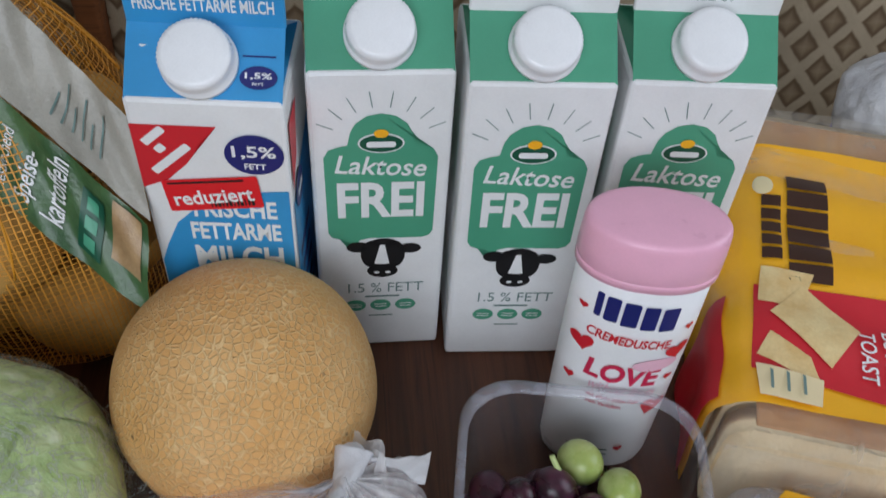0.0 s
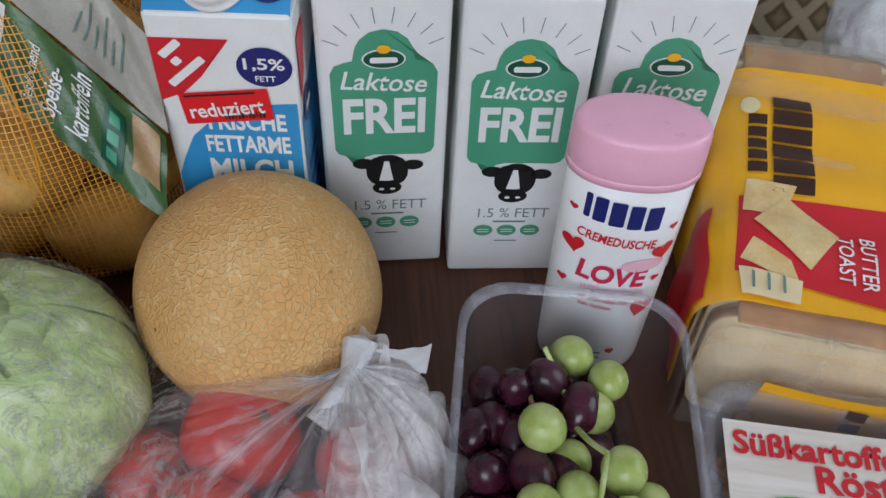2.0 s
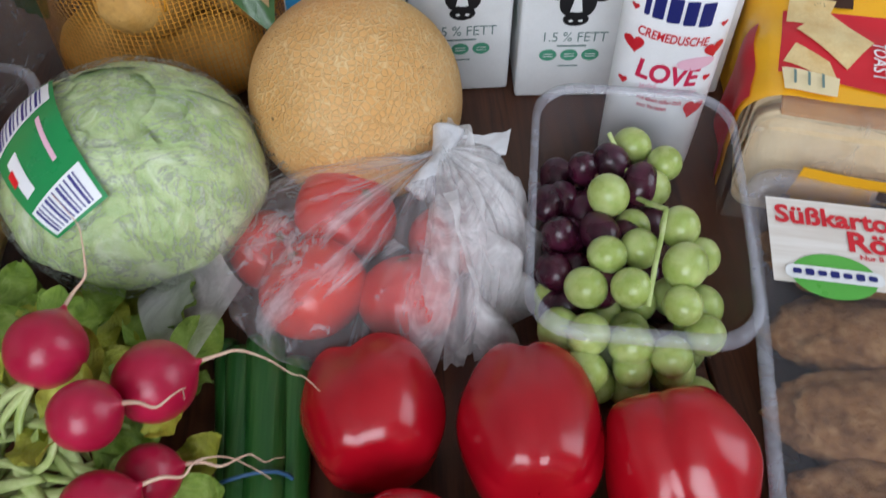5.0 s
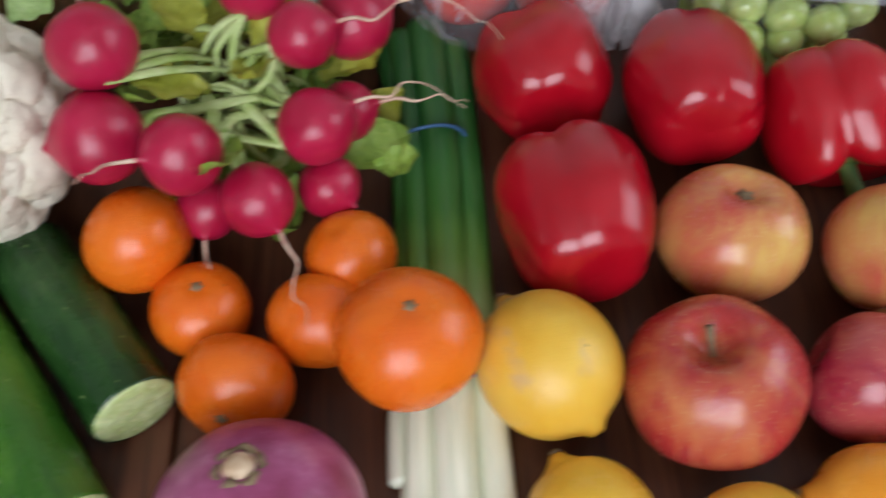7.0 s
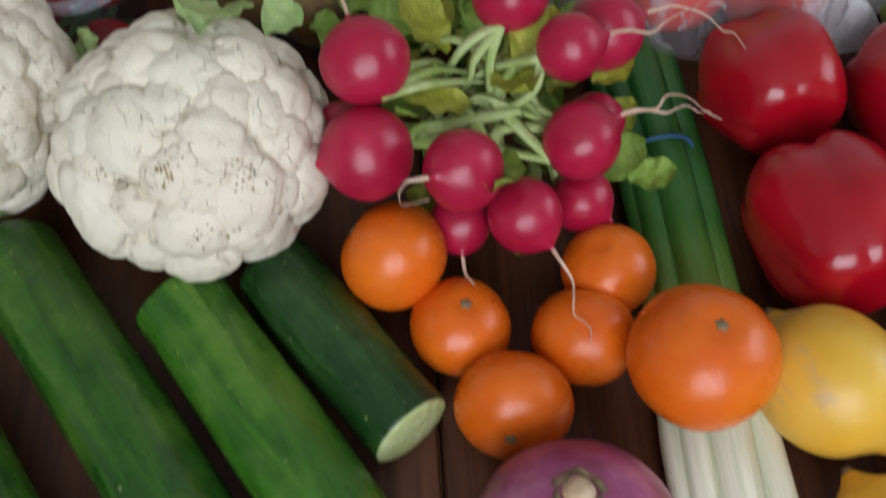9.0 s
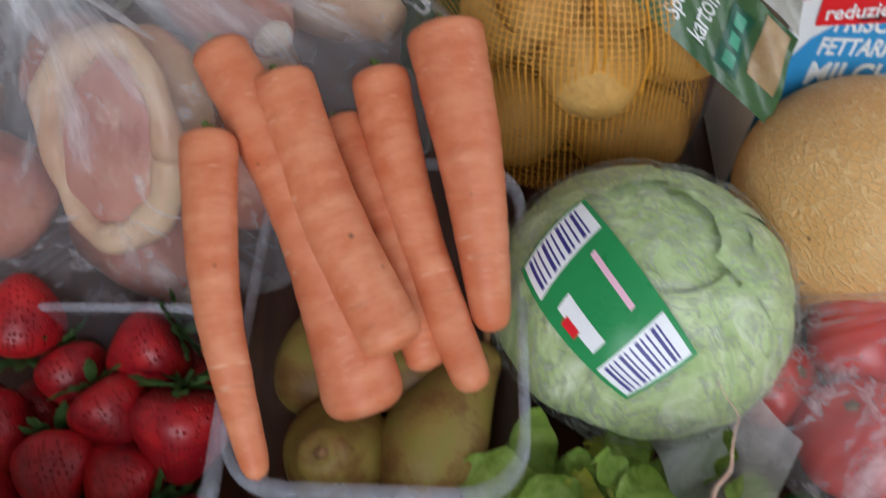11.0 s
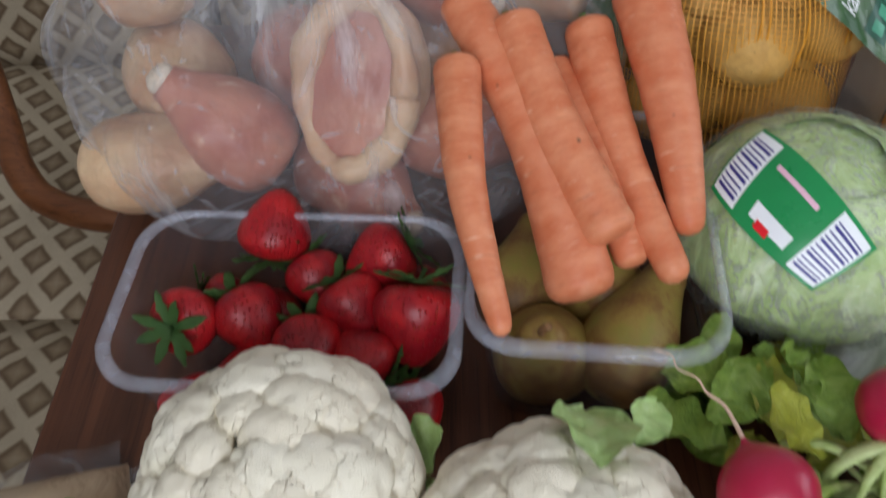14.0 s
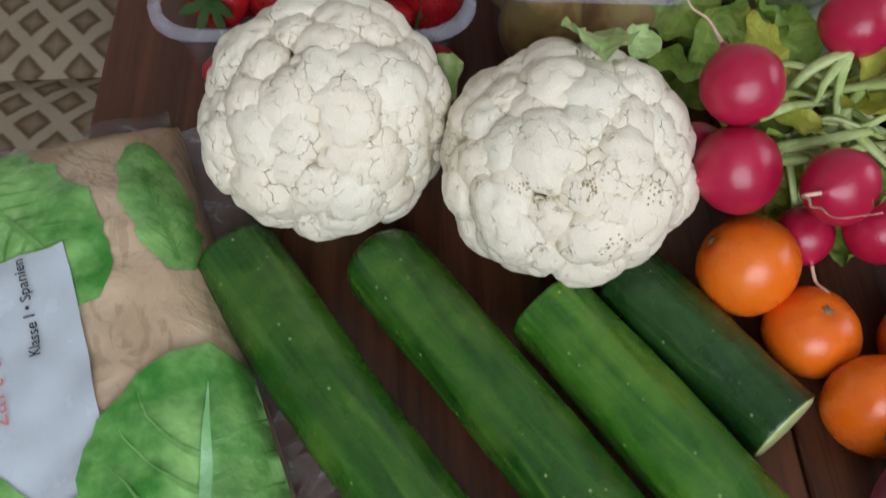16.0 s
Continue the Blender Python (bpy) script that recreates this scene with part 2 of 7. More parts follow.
def bar(x0, z0, x1, z1, w):
    d = Vector((x1 - x0, z1 - z0)).normalized()
    nx, nz = -d.y * w / 2, d.x * w / 2
    return [(x0 + nx, z0 + nz), (x0 - nx, z0 - nz), (x1 - nx, z1 - nz), (x1 + nx, z1 + nz)]


def heart(cx, cz, s, turn=0.0):
    out = []
    for i in range(28):
        t = i / 28 * math.tau
        x, z = 16 * math.sin(t) ** 3, 13 * math.cos(t) - 5 * math.cos(2 * t) - 2 * math.cos(3 * t) - math.cos(4 * t)
        c, q = math.cos(turn), math.sin(turn)
        out.append((cx + s / 32 * (x * c - z * q), cz + s / 32 * (x * q + z * c)))
    return out


def words(text, height, width=None, bold=0.0, shear=0.0):
    """Lettering as a bmesh in the x-z plane, centred, facing -y."""
    cu = bpy.data.curves.new("lettering", "FONT")
    cu.body, cu.size, cu.align_x, cu.offset, cu.shear, cu.resolution_u = text, 1.0, "CENTER", bold, shear, 3
    ob = bpy.data.objects.new("lettering", cu)
    me = bpy.data.meshes.new_from_object(ob)
    bm = bmesh.new()
    bm.from_mesh(me)
    bpy.data.objects.remove(ob)
    bpy.data.meshes.remove(me)
    xs, ys = [v.co.x for v in bm.verts], [v.co.y for v in bm.verts]
    cx, cy, w, h = (min(xs) + max(xs)) / 2, (min(ys) + max(ys)) / 2, max(xs) - min(xs), max(ys) - min(ys)
    k = height / h
    kx = width / w if width else k
    for v in bm.verts:
        v.co = Vector(((v.co.x - cx) * kx, 0, (v.co.y - cy) * k))
    return bm


def at_xz(x, z, turn=0.0, lift=0.0):
    return Matrix.Translation((x, -lift, z)) @ Matrix.Rotation(radians(-turn), 4, "Y")


# ---- the room ----
def wall(name, x0, x1, y0, y1, holes=()):
    """A wall of 2.5 m from the floor, with openings (from, to, sill, head) along its longer side."""
    z0, z1 = -0.75, 1.75
    along_x = abs(x1 - x0) > abs(y1 - y0)
    a, b = (x0, x1) if along_x else (y0, y1)
    pieces = []
    cuts = [a]
    for h0, h1, s, t in holes:
        cuts += [h0, h1]
        pieces += [(h0, h1, z0, s), (h0, h1, t, z1)]
    cuts.append(b)
    pieces += [(cuts[i], cuts[i + 1], z0, z1) for i in range(0, len(cuts), 2)]
    bms = []
    for p, q, lo, hi in pieces:
        if along_x:
            bms.append(box(q - p, y1 - y0, hi - lo, ((p + q) / 2, (y0 + y1) / 2, (lo + hi) / 2)))
        else:
            bms.append(box(x1 - x0, q - p, hi - lo, ((x0 + x1) / 2, (p + q) / 2, (lo + hi) / 2)))
    solid(name, merge(*bms), M_WALL, Matrix(), "cream painted plaster wall", "wall", "", "structure", False)


wall("wall_south", -2.2, 2.2, -1.2, -1.0, ((-0.7, 0.6, 0.45, 1.6),))
wall("wall_north", -2.2, 2.2, 2.0, 2.2)
wall("wall_west", -2.4, -2.2, -1.2, 2.2)
wall("wall_east", 2.0, 2.2, -1.0, 2.0, ((-0.05, 1.15, 0.45, 1.6),))
solid("floor", box(4.8, 3.9, 0.1, (0, 0.25, -0.8)), M_FLOOR, Matrix(), "brown wooden floor", "floor", "", "structure", False)
solid("ceiling", box(4.8, 3.9, 0.1, (0, 0.25, 1.8)), M_CEIL, Matrix(), "white painted ceiling", "ceiling", "", "structure", False)


def window(name, m, w, h):
    win = thing(name, m, "white framed window letting daylight in", "window")
    win["kind"] = "structure"
    t = 0.06
    part("frame", merge(box(w, t, t, (0, 0, t / 2)), box(w, t, t, (0, 0, h - t / 2)), box(t, t, h - 2 * t, (-w / 2 + t / 2, 0, h / 2)),
                        box(t, t, h - 2 * t, (w / 2 - t / 2, 0, h / 2)), box(t, t, h - 2 * t, (0, 0, h / 2))), M_FRAMEWHITE, win, smooth=False)
    part("sill", box(w + 0.1, 0.16, 0.03, (0, 0.09, -0.016), 0.006), M_FRAMEWHITE, win)


window("window_1", pose(-0.05, -1.1, 0.45), 1.3, 1.15)
window("window_2", pose(2.1, 0.55, 0.45, 0, 0, 90), 1.2, 1.15)

# ---- table and seats ----
def table():
    t = thing("dining_table", pose(0, 0, 0), "dark brown oak dining table with wide boards", "table")
    edges = (-0.279, 0.0925, 0.46, 0.8275, 1.195)
    for a, b in zip(edges, edges[1:]):
        part("board", box(b - a - 0.0016, 1.14, 0.028, ((a + b) / 2, 0.40, -0.014), 0.0012, 1), M_TABLE, t, smooth=False)
    for y in (-0.10, 0.90):
        part("apron", box(1.33, 0.02, 0.08, (0.46, y, -0.07)), M_TABLE, t, smooth=False)
    for x in (-0.19, 1.11):
        for y in (-0.09, 0.89):
            part("leg", box(0.06, 0.06, 0.722, (x, y, -0.389), 0.004), M_TABLE, t, smooth=False)


table()


def fabric_material():
    n = Nodes("lattice_fabric", 0.9, 0.0, 0.15)
    uv = n.add("ShaderNodeUVMap").outputs[0]
    warp = n.add("ShaderNodeVectorMath", Vector=n.add("ShaderNodeTexNoise", Vector=n.co, Scale=45.0).outputs["Color"])
    warp.operation = "MULTIPLY_ADD"
    warp.inputs[1].default_value = (0.006, 0.006, 0.0)
    n.t.links.new(uv, warp.inputs[2])
    u, v = n.axis(0, warp.outputs[0]), n.axis(1, warp.outputs[0])
    a = n.math("ADD", n.math("MULTIPLY", u, 1 / 0.058), n.math("MULTIPLY", v, 1 / 0.064))
    b = n.math("SUBTRACT", n.math("MULTIPLY", u, 1 / 0.058), n.math("MULTIPLY", v, 1 / 0.064))
    da = n.math("ABSOLUTE", n.math("SUBTRACT", n.math("FRACT", a), 0.5))
    db = n.math("ABSOLUTE", n.math("SUBTRACT", n.math("FRACT", b), 0.5))
    d = n.math("MAXIMUM", da, db)
    weave = n.noise(1400, 2)
    diamond = n.ramp(d, (0.0, lin(172, 154, 128)), (0.15, lin(152, 132, 106)), (0.25, lin(118, 98, 76)), (0.30, lin(116, 96, 74)), (0.37, lin(200, 184, 158)))
    c = n.mix(n.grey(weave, 0.3, 0.7, 0.0, 0.35), diamond, lin(96, 82, 66))
    n.put("Base Color", n.mix(n.grey(n.noise(14), 0.35, 0.7, 0, 0.25), c, lin(110, 94, 76)))
    n.bump(weave, 0.0006)
    n.bump(d, 0.0012)
    return n.m


def plain_fabric(name, c):
    return mottled(name, lin(*c), lin(*[min(255, v + 12) for v in c]), 30, 0.92, 0.0006, 1200, 0.15, 0.4)


M_FABRIC = fabric_material()
M_SIDE = plain_fabric("side_fabric", (92, 78, 60))


def cushion(sx, sy, sz, puff=0.02):
    """A padded slab with UVs in metres over its largest faces."""
    bm = bmesh.new()
    bmesh.ops.create_cube(bm, size=1)
    bmesh.ops.subdivide_edges(bm, edges=bm.edges[:], cuts=11, use_grid_fill=True)
    for v in bm.verts:
        x, y, z = v.co * 2
        k = (1 - x ** 6) * (1 - y ** 6)
        edge = max(abs(x), abs(y))
        pinch = 1 - 0.35 * max(0, edge - 0.75) / 0.25
        v.co = Vector((x * sx / 2, y * sy / 2, z * (sz / 2 * pinch + puff * k * 0.5)))
    uv = bm.loops.layers.uv.new("UVMap")
    for f in bm.faces:
        for l in f.loops:
            c = l.vert.co
            l[uv].uv = (c.x, c.y) if abs(f.normal.z) > 0.5 else ((c.x, c.z) if abs(f.normal.y) > 0.5 else (c.z, c.y))
    return bm


def sofa():
    s = thing("sofa", pose(0.40, 1.15, -0.75), "beige sofa upholstered in brown diamond lattice fabric", "sofa")
    for i in range(6):
        x = -0.975 + 0.39 * i
        part("seat_cushion", cushion(0.385, 0.52, 0.14), M_FABRIC, s, m=pose(x, 0.0, 0.36))
        part("back_cushion", cushion(0.375, 0.60, 0.14), M_FABRIC, s, m=pose(x, 0.33, 0.70, 78))
    part("base", box(2.36, 0.56, 0.2, (0, 0.02, 0.18), 0.02), M_SIDE, s)
    part("backboard", box(2.36, 0.06, 0.85, (0, 0.45, 0.5), 0.02), M_SIDE, s)
    part("divider_post", box(0.030, 0.05, 0.62, (-0.372, 0.245, 0.68), 0.006), M_ARMWOOD, s, "reddish brown wooden post")
    for x in (-1.2, 1.2):
        for y in (-0.2, 0.24):
            part("foot", box(0.05, 0.05, 0.08, (x * 0.95, y, 0.04), 0.004), M_ARMWOOD, s)


def armchair():
    s = thing("armchair", pose(-0.56, 0.80, -0.75), "armchair in beige diamond fabric with curved wooden arms", "armchair")
    part("seat_cushion", cushion(0.56, 0.50, 0.13), M_FABRIC, s, m=pose(0.02, -0.13, 0.375))
    part("back_cushion", cushion(0.5, 0.56, 0.14, 0.02), M_FABRIC, s, m=pose(-0.33, -0.05, 0.62, 0, 78))
    part("base", box(0.5, 0.44, 0.16, (0, -0.13, 0.22), 0.02), M_SIDE, s)
    part("arm_rail", tube([(-0.06, 0.42, 0.66), (-0.02, 0.355, 0.60), (0.008, 0.296, 0.55), (0.033, 0.244, 0.52), (0.069, 0.214, 0.50), (0.15, 0.189, 0.50), (0.30, 0.19, 0.50)], 0.017, 12, 40), M_ARMWOOD, s, "curved reddish wooden arm rail")
    y = -0.42
    part("arm", tube([(-0.36, y, 0.60), (-0.2, y, 0.62), (0.02, y, 0.60), (0.16, y, 0.54), (0.235, y, 0.45), (0.25, y, 0.36), (0.25, y, 0.02)], 0.022, 12,
                         40, lambda s, a: 1.0 + 0.25 * math.cos(2 * a)), M_ARMWOOD, s, "bent reddish wooden armrest")
    part("rear_leg", box(0.04, 0.04, 0.6, (-0.34, y, 0.3), 0.005), M_ARMWOOD, s)


sofa()
armchair()


# ---- milk cartons ----
def carton_shape(w, h, roof):
    """Body and roof of a gable carton standing on z = 0, its front at y = -w / 2."""
    body = box(w, w, h, (0, 0, h / 2), 0.0022, 2)
    bm = bmesh.new()
    a = w / 2 - 0.0008
    f0, f1 = bm.verts.new((-a, -a, h - 0.001)), bm.verts.new((a, -a, h - 0.001))
    b0, b1 = bm.verts.new((-a, a, h - 0.001)), bm.verts.new((a, a, h - 0.001))
    g0, g1 = bm.verts.new((-a, -0.0092, h + roof)), bm.verts.new((a, -0.0092, h + roof))
    k0, k1 = bm.verts.new((-a, -0.0068, h + roof)), bm.verts.new((a, -0.0068, h + roof))
    i0, i1 = bm.verts.new((-a + 0.020, -0.008, h + roof - 0.007)), bm.verts.new((a - 0.020, -0.008, h + roof - 0.007))
    for q in ((f0, f1, g1, g0), (b1, b0, k0, k1), (f1, b1, i1), (b0, f0, i0), (f1, i1, g1), (b1, k1, i1), (f0, g0, i0), (b0, i0, k0), (g0, g1, k1, k0)):
        bm.faces.new(q)
    bmesh.ops.recalc_face_normals(bm, faces=bm.faces)
    fin = box(w - 0.0012, 0.0034, 0.021, (0, -0.008, h + roof + 0.0095), 0.0008, 1)
    return body, bm, fin


def screw_cap():
    prof = [(0.0, 0.0135), (0.0125, 0.0135), (0.0148, 0.0128), (0.0156, 0.0112), (0.0158, 0.009), (0.0158, 0.0035), (0.0168, 0.0030), (0.0168, 0.0)]
    return lathe(prof, 96, lambda a, r, z: ((r + (0.00022 if z > 0.003 and r > 0.0153 else 0) * math.cos(48 * a)) * math.cos(a), (r + (0.00022 if z > 0.003 and r > 0.0153 else 0) * math.cos(48 * a)) * math.sin(a), z))


W, H, ROOF = 0.070, 0.2005, 0.022
SLOPE = math.degrees(math.atan2(ROOF, W / 2 - 0.008))


def on_front(z=0.0):
    return pose(0, -W / 2 - 0.0004, z)


def on_roof():
    """Plane of the front roof slope: x across, z up the slope, from the crease."""
    return Matrix.Translation((0, -W / 2 - 0.0002, H - 0.001)) @ Matrix.Rotation(radians(-(90 - SLOPE)), 4, "X") @ Matrix.Translation((0, -0.0005, 0))


def on_side():
    return Matrix.Translation((W / 2 + 0.0004, 0, 0)) @ Matrix.Rotation(radians(90), 4, "Z")


def prints(parent, plane, name, material, shapes, label=""):
    bms = [moved(b if isinstance(b, bmesh.types.BMesh) else flat(b), plane) for b in shapes]
    return part(name, merge(*bms), material, parent, label, smooth=False)


def lifted(k):
    return Matrix.Translation((0, -0.0003 * k, 0))


def green_carton(m):
    c = thing("milk_carton", m, "white and green cardboard milk carton with white screw cap", "milk carton", "lactose free milk cartons")
    body, roof, fin = carton_shape(W, H, ROOF)
    part("body", body, M_CARD, c, smooth=False)
    part("roof", roof, M_GREEN, c, "green gabled carton top", smooth=False)
    part("top_seam", fin, M_CARD, c, smooth=False)
    part("screw_cap", screw_cap(), M_WHITE, c, "white ribbed screw cap", m=on_roof() @ Matrix.Translation((0, 0, 0.0178)) @ Matrix.Rotation(radians(90), 4, "X"))
    f = on_front()
    cloud = [(-0.028, 0.098), (-0.0285, 0.150), (-0.026, 0.155), (-0.021, 0.157), (-0.0165, 0.158), (-0.0150, 0.166), (-0.0125, 0.171), (-0.007, 0.1755), (0.0, 0.177),
             (0.007, 0.1755), (0.0125, 0.171), (0.0150, 0.166), (0.0165, 0.158), (0.021, 0.157), (0.026, 0.155), (0.0285, 0.150), (0.028, 0.098), (0.026, 0.0945), (0.022, 0.093),
             (-0.006, 0.0935), (-0.011, 0.092), (-0.014, 0.088), (-0.017, 0.0845), (-0.016, 0.089), (-0.017, 0.092), (-0.022, 0.093), (-0.026, 0.0945)]
    prints(c, f, "cloud_print", M_GREEN, [cloud])
    rays = []
    for i in range(8):
        a = radians(22 + i * 19.4)
        rx, rz = math.cos(a), math.sin(a)
        rays.append(bar(rx * 0.0250, 0.160 + rz * 0.0205, rx * 0.0335, 0.160 + rz * 0.0300, 0.0005))
    prints(c, f, "sunray_print", M_GREYINK, rays)
    prints(c, f @ lifted(1), "badge_rim", M_CARD, [ellipse(0, 0.1592, 0.0115, 0.0062)])
    prints(c, f @ lifted(2), "badge", M_DKGREEN, [ellipse(0, 0.1592, 0.0106, 0.0054)])
    prints(c, f @ lifted(3), "badge_flower", M_YELLOW, [ellipse(0, 0.1655, 0.0036, 0.0026)])
    prints(c, f @ lifted(3), "badge_bar", M_CARD, [rounded(0, 0.1588, 0.0145, 0.0036, 0.0015)])
    prints(c, f @ lifted(1), "lettering", M_CARD, [moved(words("Laktose", 0.0118, 0.046, 0.012, 0.18), at_xz(0, 0.1445, -4)), moved(words("FREI", 0.0245, 0.045, 0.03), at_xz(0, 0.1215))])
    prints(c, f @ lifted(1), "cow_shape", M_BLACK, [ellipse(-0.0048, 0.0810, 0.0062, 0.0105, 24, 0.2), ellipse(0.0072, 0.0808, 0.0062, 0.0105), ellipse(0.0015, 0.0895, 0.0075, 0.0036), ellipse(-0.0125, 0.0868, 0.0062, 0.0040), ellipse(0.0160, 0.0850, 0.0062, 0.0038), ellipse(0.0010, 0.0675, 0.0086, 0.0054)], "plain black animal-head shape")
    prints(c, f @ lifted(2), "cow_blaze", M_CARD, [[(-0.0004, 0.0885), (0.0022, 0.0885), (0.0048, 0.0735), (-0.0036, 0.0735)], ellipse(-0.0022, 0.0665, 0.0016, 0.0010), ellipse(0.0042, 0.0665, 0.0016, 0.0010)])
    prints(c, f, "fat_lettering", M_GREYINK, [moved(words("1.5 % FETT", 0.0078, 0.043), at_xz(0.003, 0.0530)), rounded(0.001, 0.0455, 0.020, 0.0014, 0.0005), rounded(0, 0.0285, 0.014, 0.001, 0.0004)])
    prints(c, f, "seal_dot", M_GREEN, [ellipse(x, 0.0378, 0.0060, 0.0048) for x in (-0.0145, 0.0, 0.0145)])
    prints(c, f @ lifted(1), "seal_bar", M_CARD, [rounded(x, 0.0378 + dz, 0.007, 0.0007, 0.0003) for x in (-0.0145, 0.0, 0.0145) for dz in (0.001, -0.001)])
    seam = Matrix.Translation((0, -0.0102, H + ROOF))
    prints(c, seam, "date_lettering", M_GREYINK, [moved(words("01.05.22", 0.0042, 0.028), at_xz(0.0, 0.0135)), moved(words("U:22 07", 0.0036, 0.024), at_xz(0.0, 0.0082))])
    s = on_side()
    prints(c, s, "side_print", M_GREEN, [rounded(0, 0.14, 0.05, 0.06, 0.006)])
    prints(c, s, "side_print", M_GREEN, [rounded(0, 0.05, 0.05, 0.02, 0.003)])
    return c


def blue_carton(m):
    c = thing("milk_carton", m, "blue and white milk carton with red reduced-price sticker", "milk carton")
    body, roof, fin = carton_shape(W, H, ROOF)
    part("body", body, M_CARD, c, smooth=False)
    part("roof", roof, M_BLUE, c, "blue gabled carton top", smooth=False)
    part("top_seam", fin, M_BLUE, c, smooth=False)
    part("screw_cap", screw_cap(), M_WHITE, c, "white ribbed screw cap", m=on_roof() @ Matrix.Translation((-0.002, 0, 0.0178)) @ Matrix.Rotation(radians(90), 4, "X"))
    f = on_front()
    swoosh = [(-0.0335, 0.002), (0.0335, 0.002), (0.0335, 0.150), (0.020, 0.149), (0.005, 0.146), (-0.010, 0.139), (-0.022, 0.127), (-0.029, 0.112), (-0.0335, 0.10)]
    prints(c, f, "blue_field", M_BLUE, [swoosh])
    tri = [(-0.034, 0.187), (0.004, 0.187), (-0.004, 0.178), (-0.012, 0.165), (-0.022, 0.155), (-0.034, 0.150)]
    prints(c, f @ lifted(1), "brand_patch", M_RED, [tri])
    for x, z, w in ((-0.0245, 0.181, 0.013), (-0.0225, 0.174, 0.005), (-0.0185, 0.168, 0.024)):
        prints(c, f @ lifted(2), "brand_bar", M_CARD, [moved(flat(rounded(0, 0, w, 0.0042, 0.001)), at_xz(x, z, 42))])
    prints(c, f @ lifted(2), "fat_badge", M_NAVY, [ellipse(0.0195, 0.172, 0.0135, 0.0115)])
    prints(c, f @ lifted(3), "fat_lettering", M_CARD, [moved(words("1,5%", 0.0078, 0.020, 0.02), at_xz(0.0195, 0.1735)), moved(words("FETT", 0.0034, 0.010, 0.02), at_xz(0.0195, 0.1655))])
    prints(c, f @ lifted(1), "name_lettering", M_CARD, [moved(words("FRISCHE", 0.0115, 0.040, 0.03), at_xz(0.007, 0.1375)), moved(words("FETTARME", 0.0115, 0.044, 0.03), at_xz(0.006, 0.1225)), moved(words("MILCH", 0.0165, 0.044, 0.03), at_xz(0.006, 0.104))])
    st = part("price_sticker", moved(flat(rounded(0, 0, 0.045, 0.0195, 0.0012)), f @ lifted(3) @ at_xz(-0.002, 0.1475, 6)), M_STICKER, c, "red reduced-price sticker", smooth=False)
    prints(st, f @ lifted(5) @ at_xz(-0.002, 0.1475, 6), "sticker_lettering", M_CARD, [moved(words("reduziert", 0.0088, 0.038, 0.02), at_xz(0.0, -0.001, 2))])
    prints(st, f @ lifted(4) @ at_xz(-0.002, 0.1475, 6), "sticker_bars", M_BLACK, [rounded(-0.002 + i * 0.0018, -0.0058, 0.0007 + 0.0004 * (i % 3), 0.0042, 0.0002) for i in range(12)] + [rounded(-0.002, 0.0078, 0.036, 0.0012, 0.0004)])
    r = on_roof() @ Matrix.Diagonal((1, 1, 0.70, 1))
    prints(c, r, "roof_patch", M_RED, [[(-0.0335, 0.0465), (-0.0335, 0.028), (-0.026, 0.031), (-0.018, 0.039), (-0.012, 0.0465)]])
    prints(c, r @ lifted(1), "roof_bars", M_CARD, [moved(flat(rounded(0, 0, w, 0.0025, 0.0008)), at_xz(x, z, 38)) for x, z, w in ((-0.0285, 0.0425, 0.007), (-0.0225, 0.0385, 0.014))])
    prints(c, r, "roof_lettering", M_CARD, [moved(words(t, h, w, 0.02), at_xz(0.0235, z)) for t, h, w, z in (("FRISCHE", 0.0034, 0.014, 0.0465), ("FETTARME", 0.0042, 0.0145, 0.0415), ("MILCH", 0.0058, 0.0145, 0.0353))])
    prints(c, r @ lifted(1), "roof_badge", M_NAVY, [ellipse(0.0235, 0.017, 0.0082, 0.0075), rounded(0.0235, 0.0305, 0.0145, 0.0012, 0.0003)])
    prints(c, r @ lifted(2), "roof_badge_lettering", M_CARD, [moved(words("1,5%", 0.0046, 0.0118, 0.02), at_xz(0.0235, 0.0178)), moved(words("FETT", 0.0018, 0.005, 0.02), at_xz(0.0235, 0.0128))])
    prints(c, Matrix.Translation((0, -0.0102, H + ROOF)), "seam_lettering", M_CARD, [moved(words("FRISCHE FETTARME MILCH", 0.0062, 0.060, 0.02), at_xz(0, 0.0095))])
    s = on_side()
    prints(c, s, "side_field", M_BLUE, [[(-0.0335, 0.002), (0.0335, 0.002), (0.0335, 0.155), (-0.0335, 0.140)]])
    prints(c, s @ lifted(1), "side_patch", M_RED, [[(-0.032, 0.187), (-0.010, 0.187), (-0.018, 0.160), (-0.032, 0.148)]])
    prints(c, s @ lifted(2), "side_badge", M_NAVY, [ellipse(-0.018, 0.139, 0.011, 0.010)])
    prints(c, s @ lifted(3), "side_badge_bar", M_CARD, [rounded(-0.018, 0.139, 0.014, 0.004, 0.001)])
    prints(c, s @ lifted(1), "side_lettering", M_NAVY, [rounded(-0.01, 0.10 - 0.013 * i, 0.034 - 0.006 * (i % 2), 0.006, 0.001) for i in range(6)])
    return c


def stand(x0, y0, x1, y1):
    """Pose of a carton whose front's top corners lie at these places."""
    a = math.atan2(y1 - y0, x1 - x0)
    cx, cy = (x0 + x1) / 2 - math.sin(a) * W / 2, (y0 + y1) / 2 + math.cos(a) * W / 2
    return pose(cx, cy, 0, 0, 0, math.degrees(a))


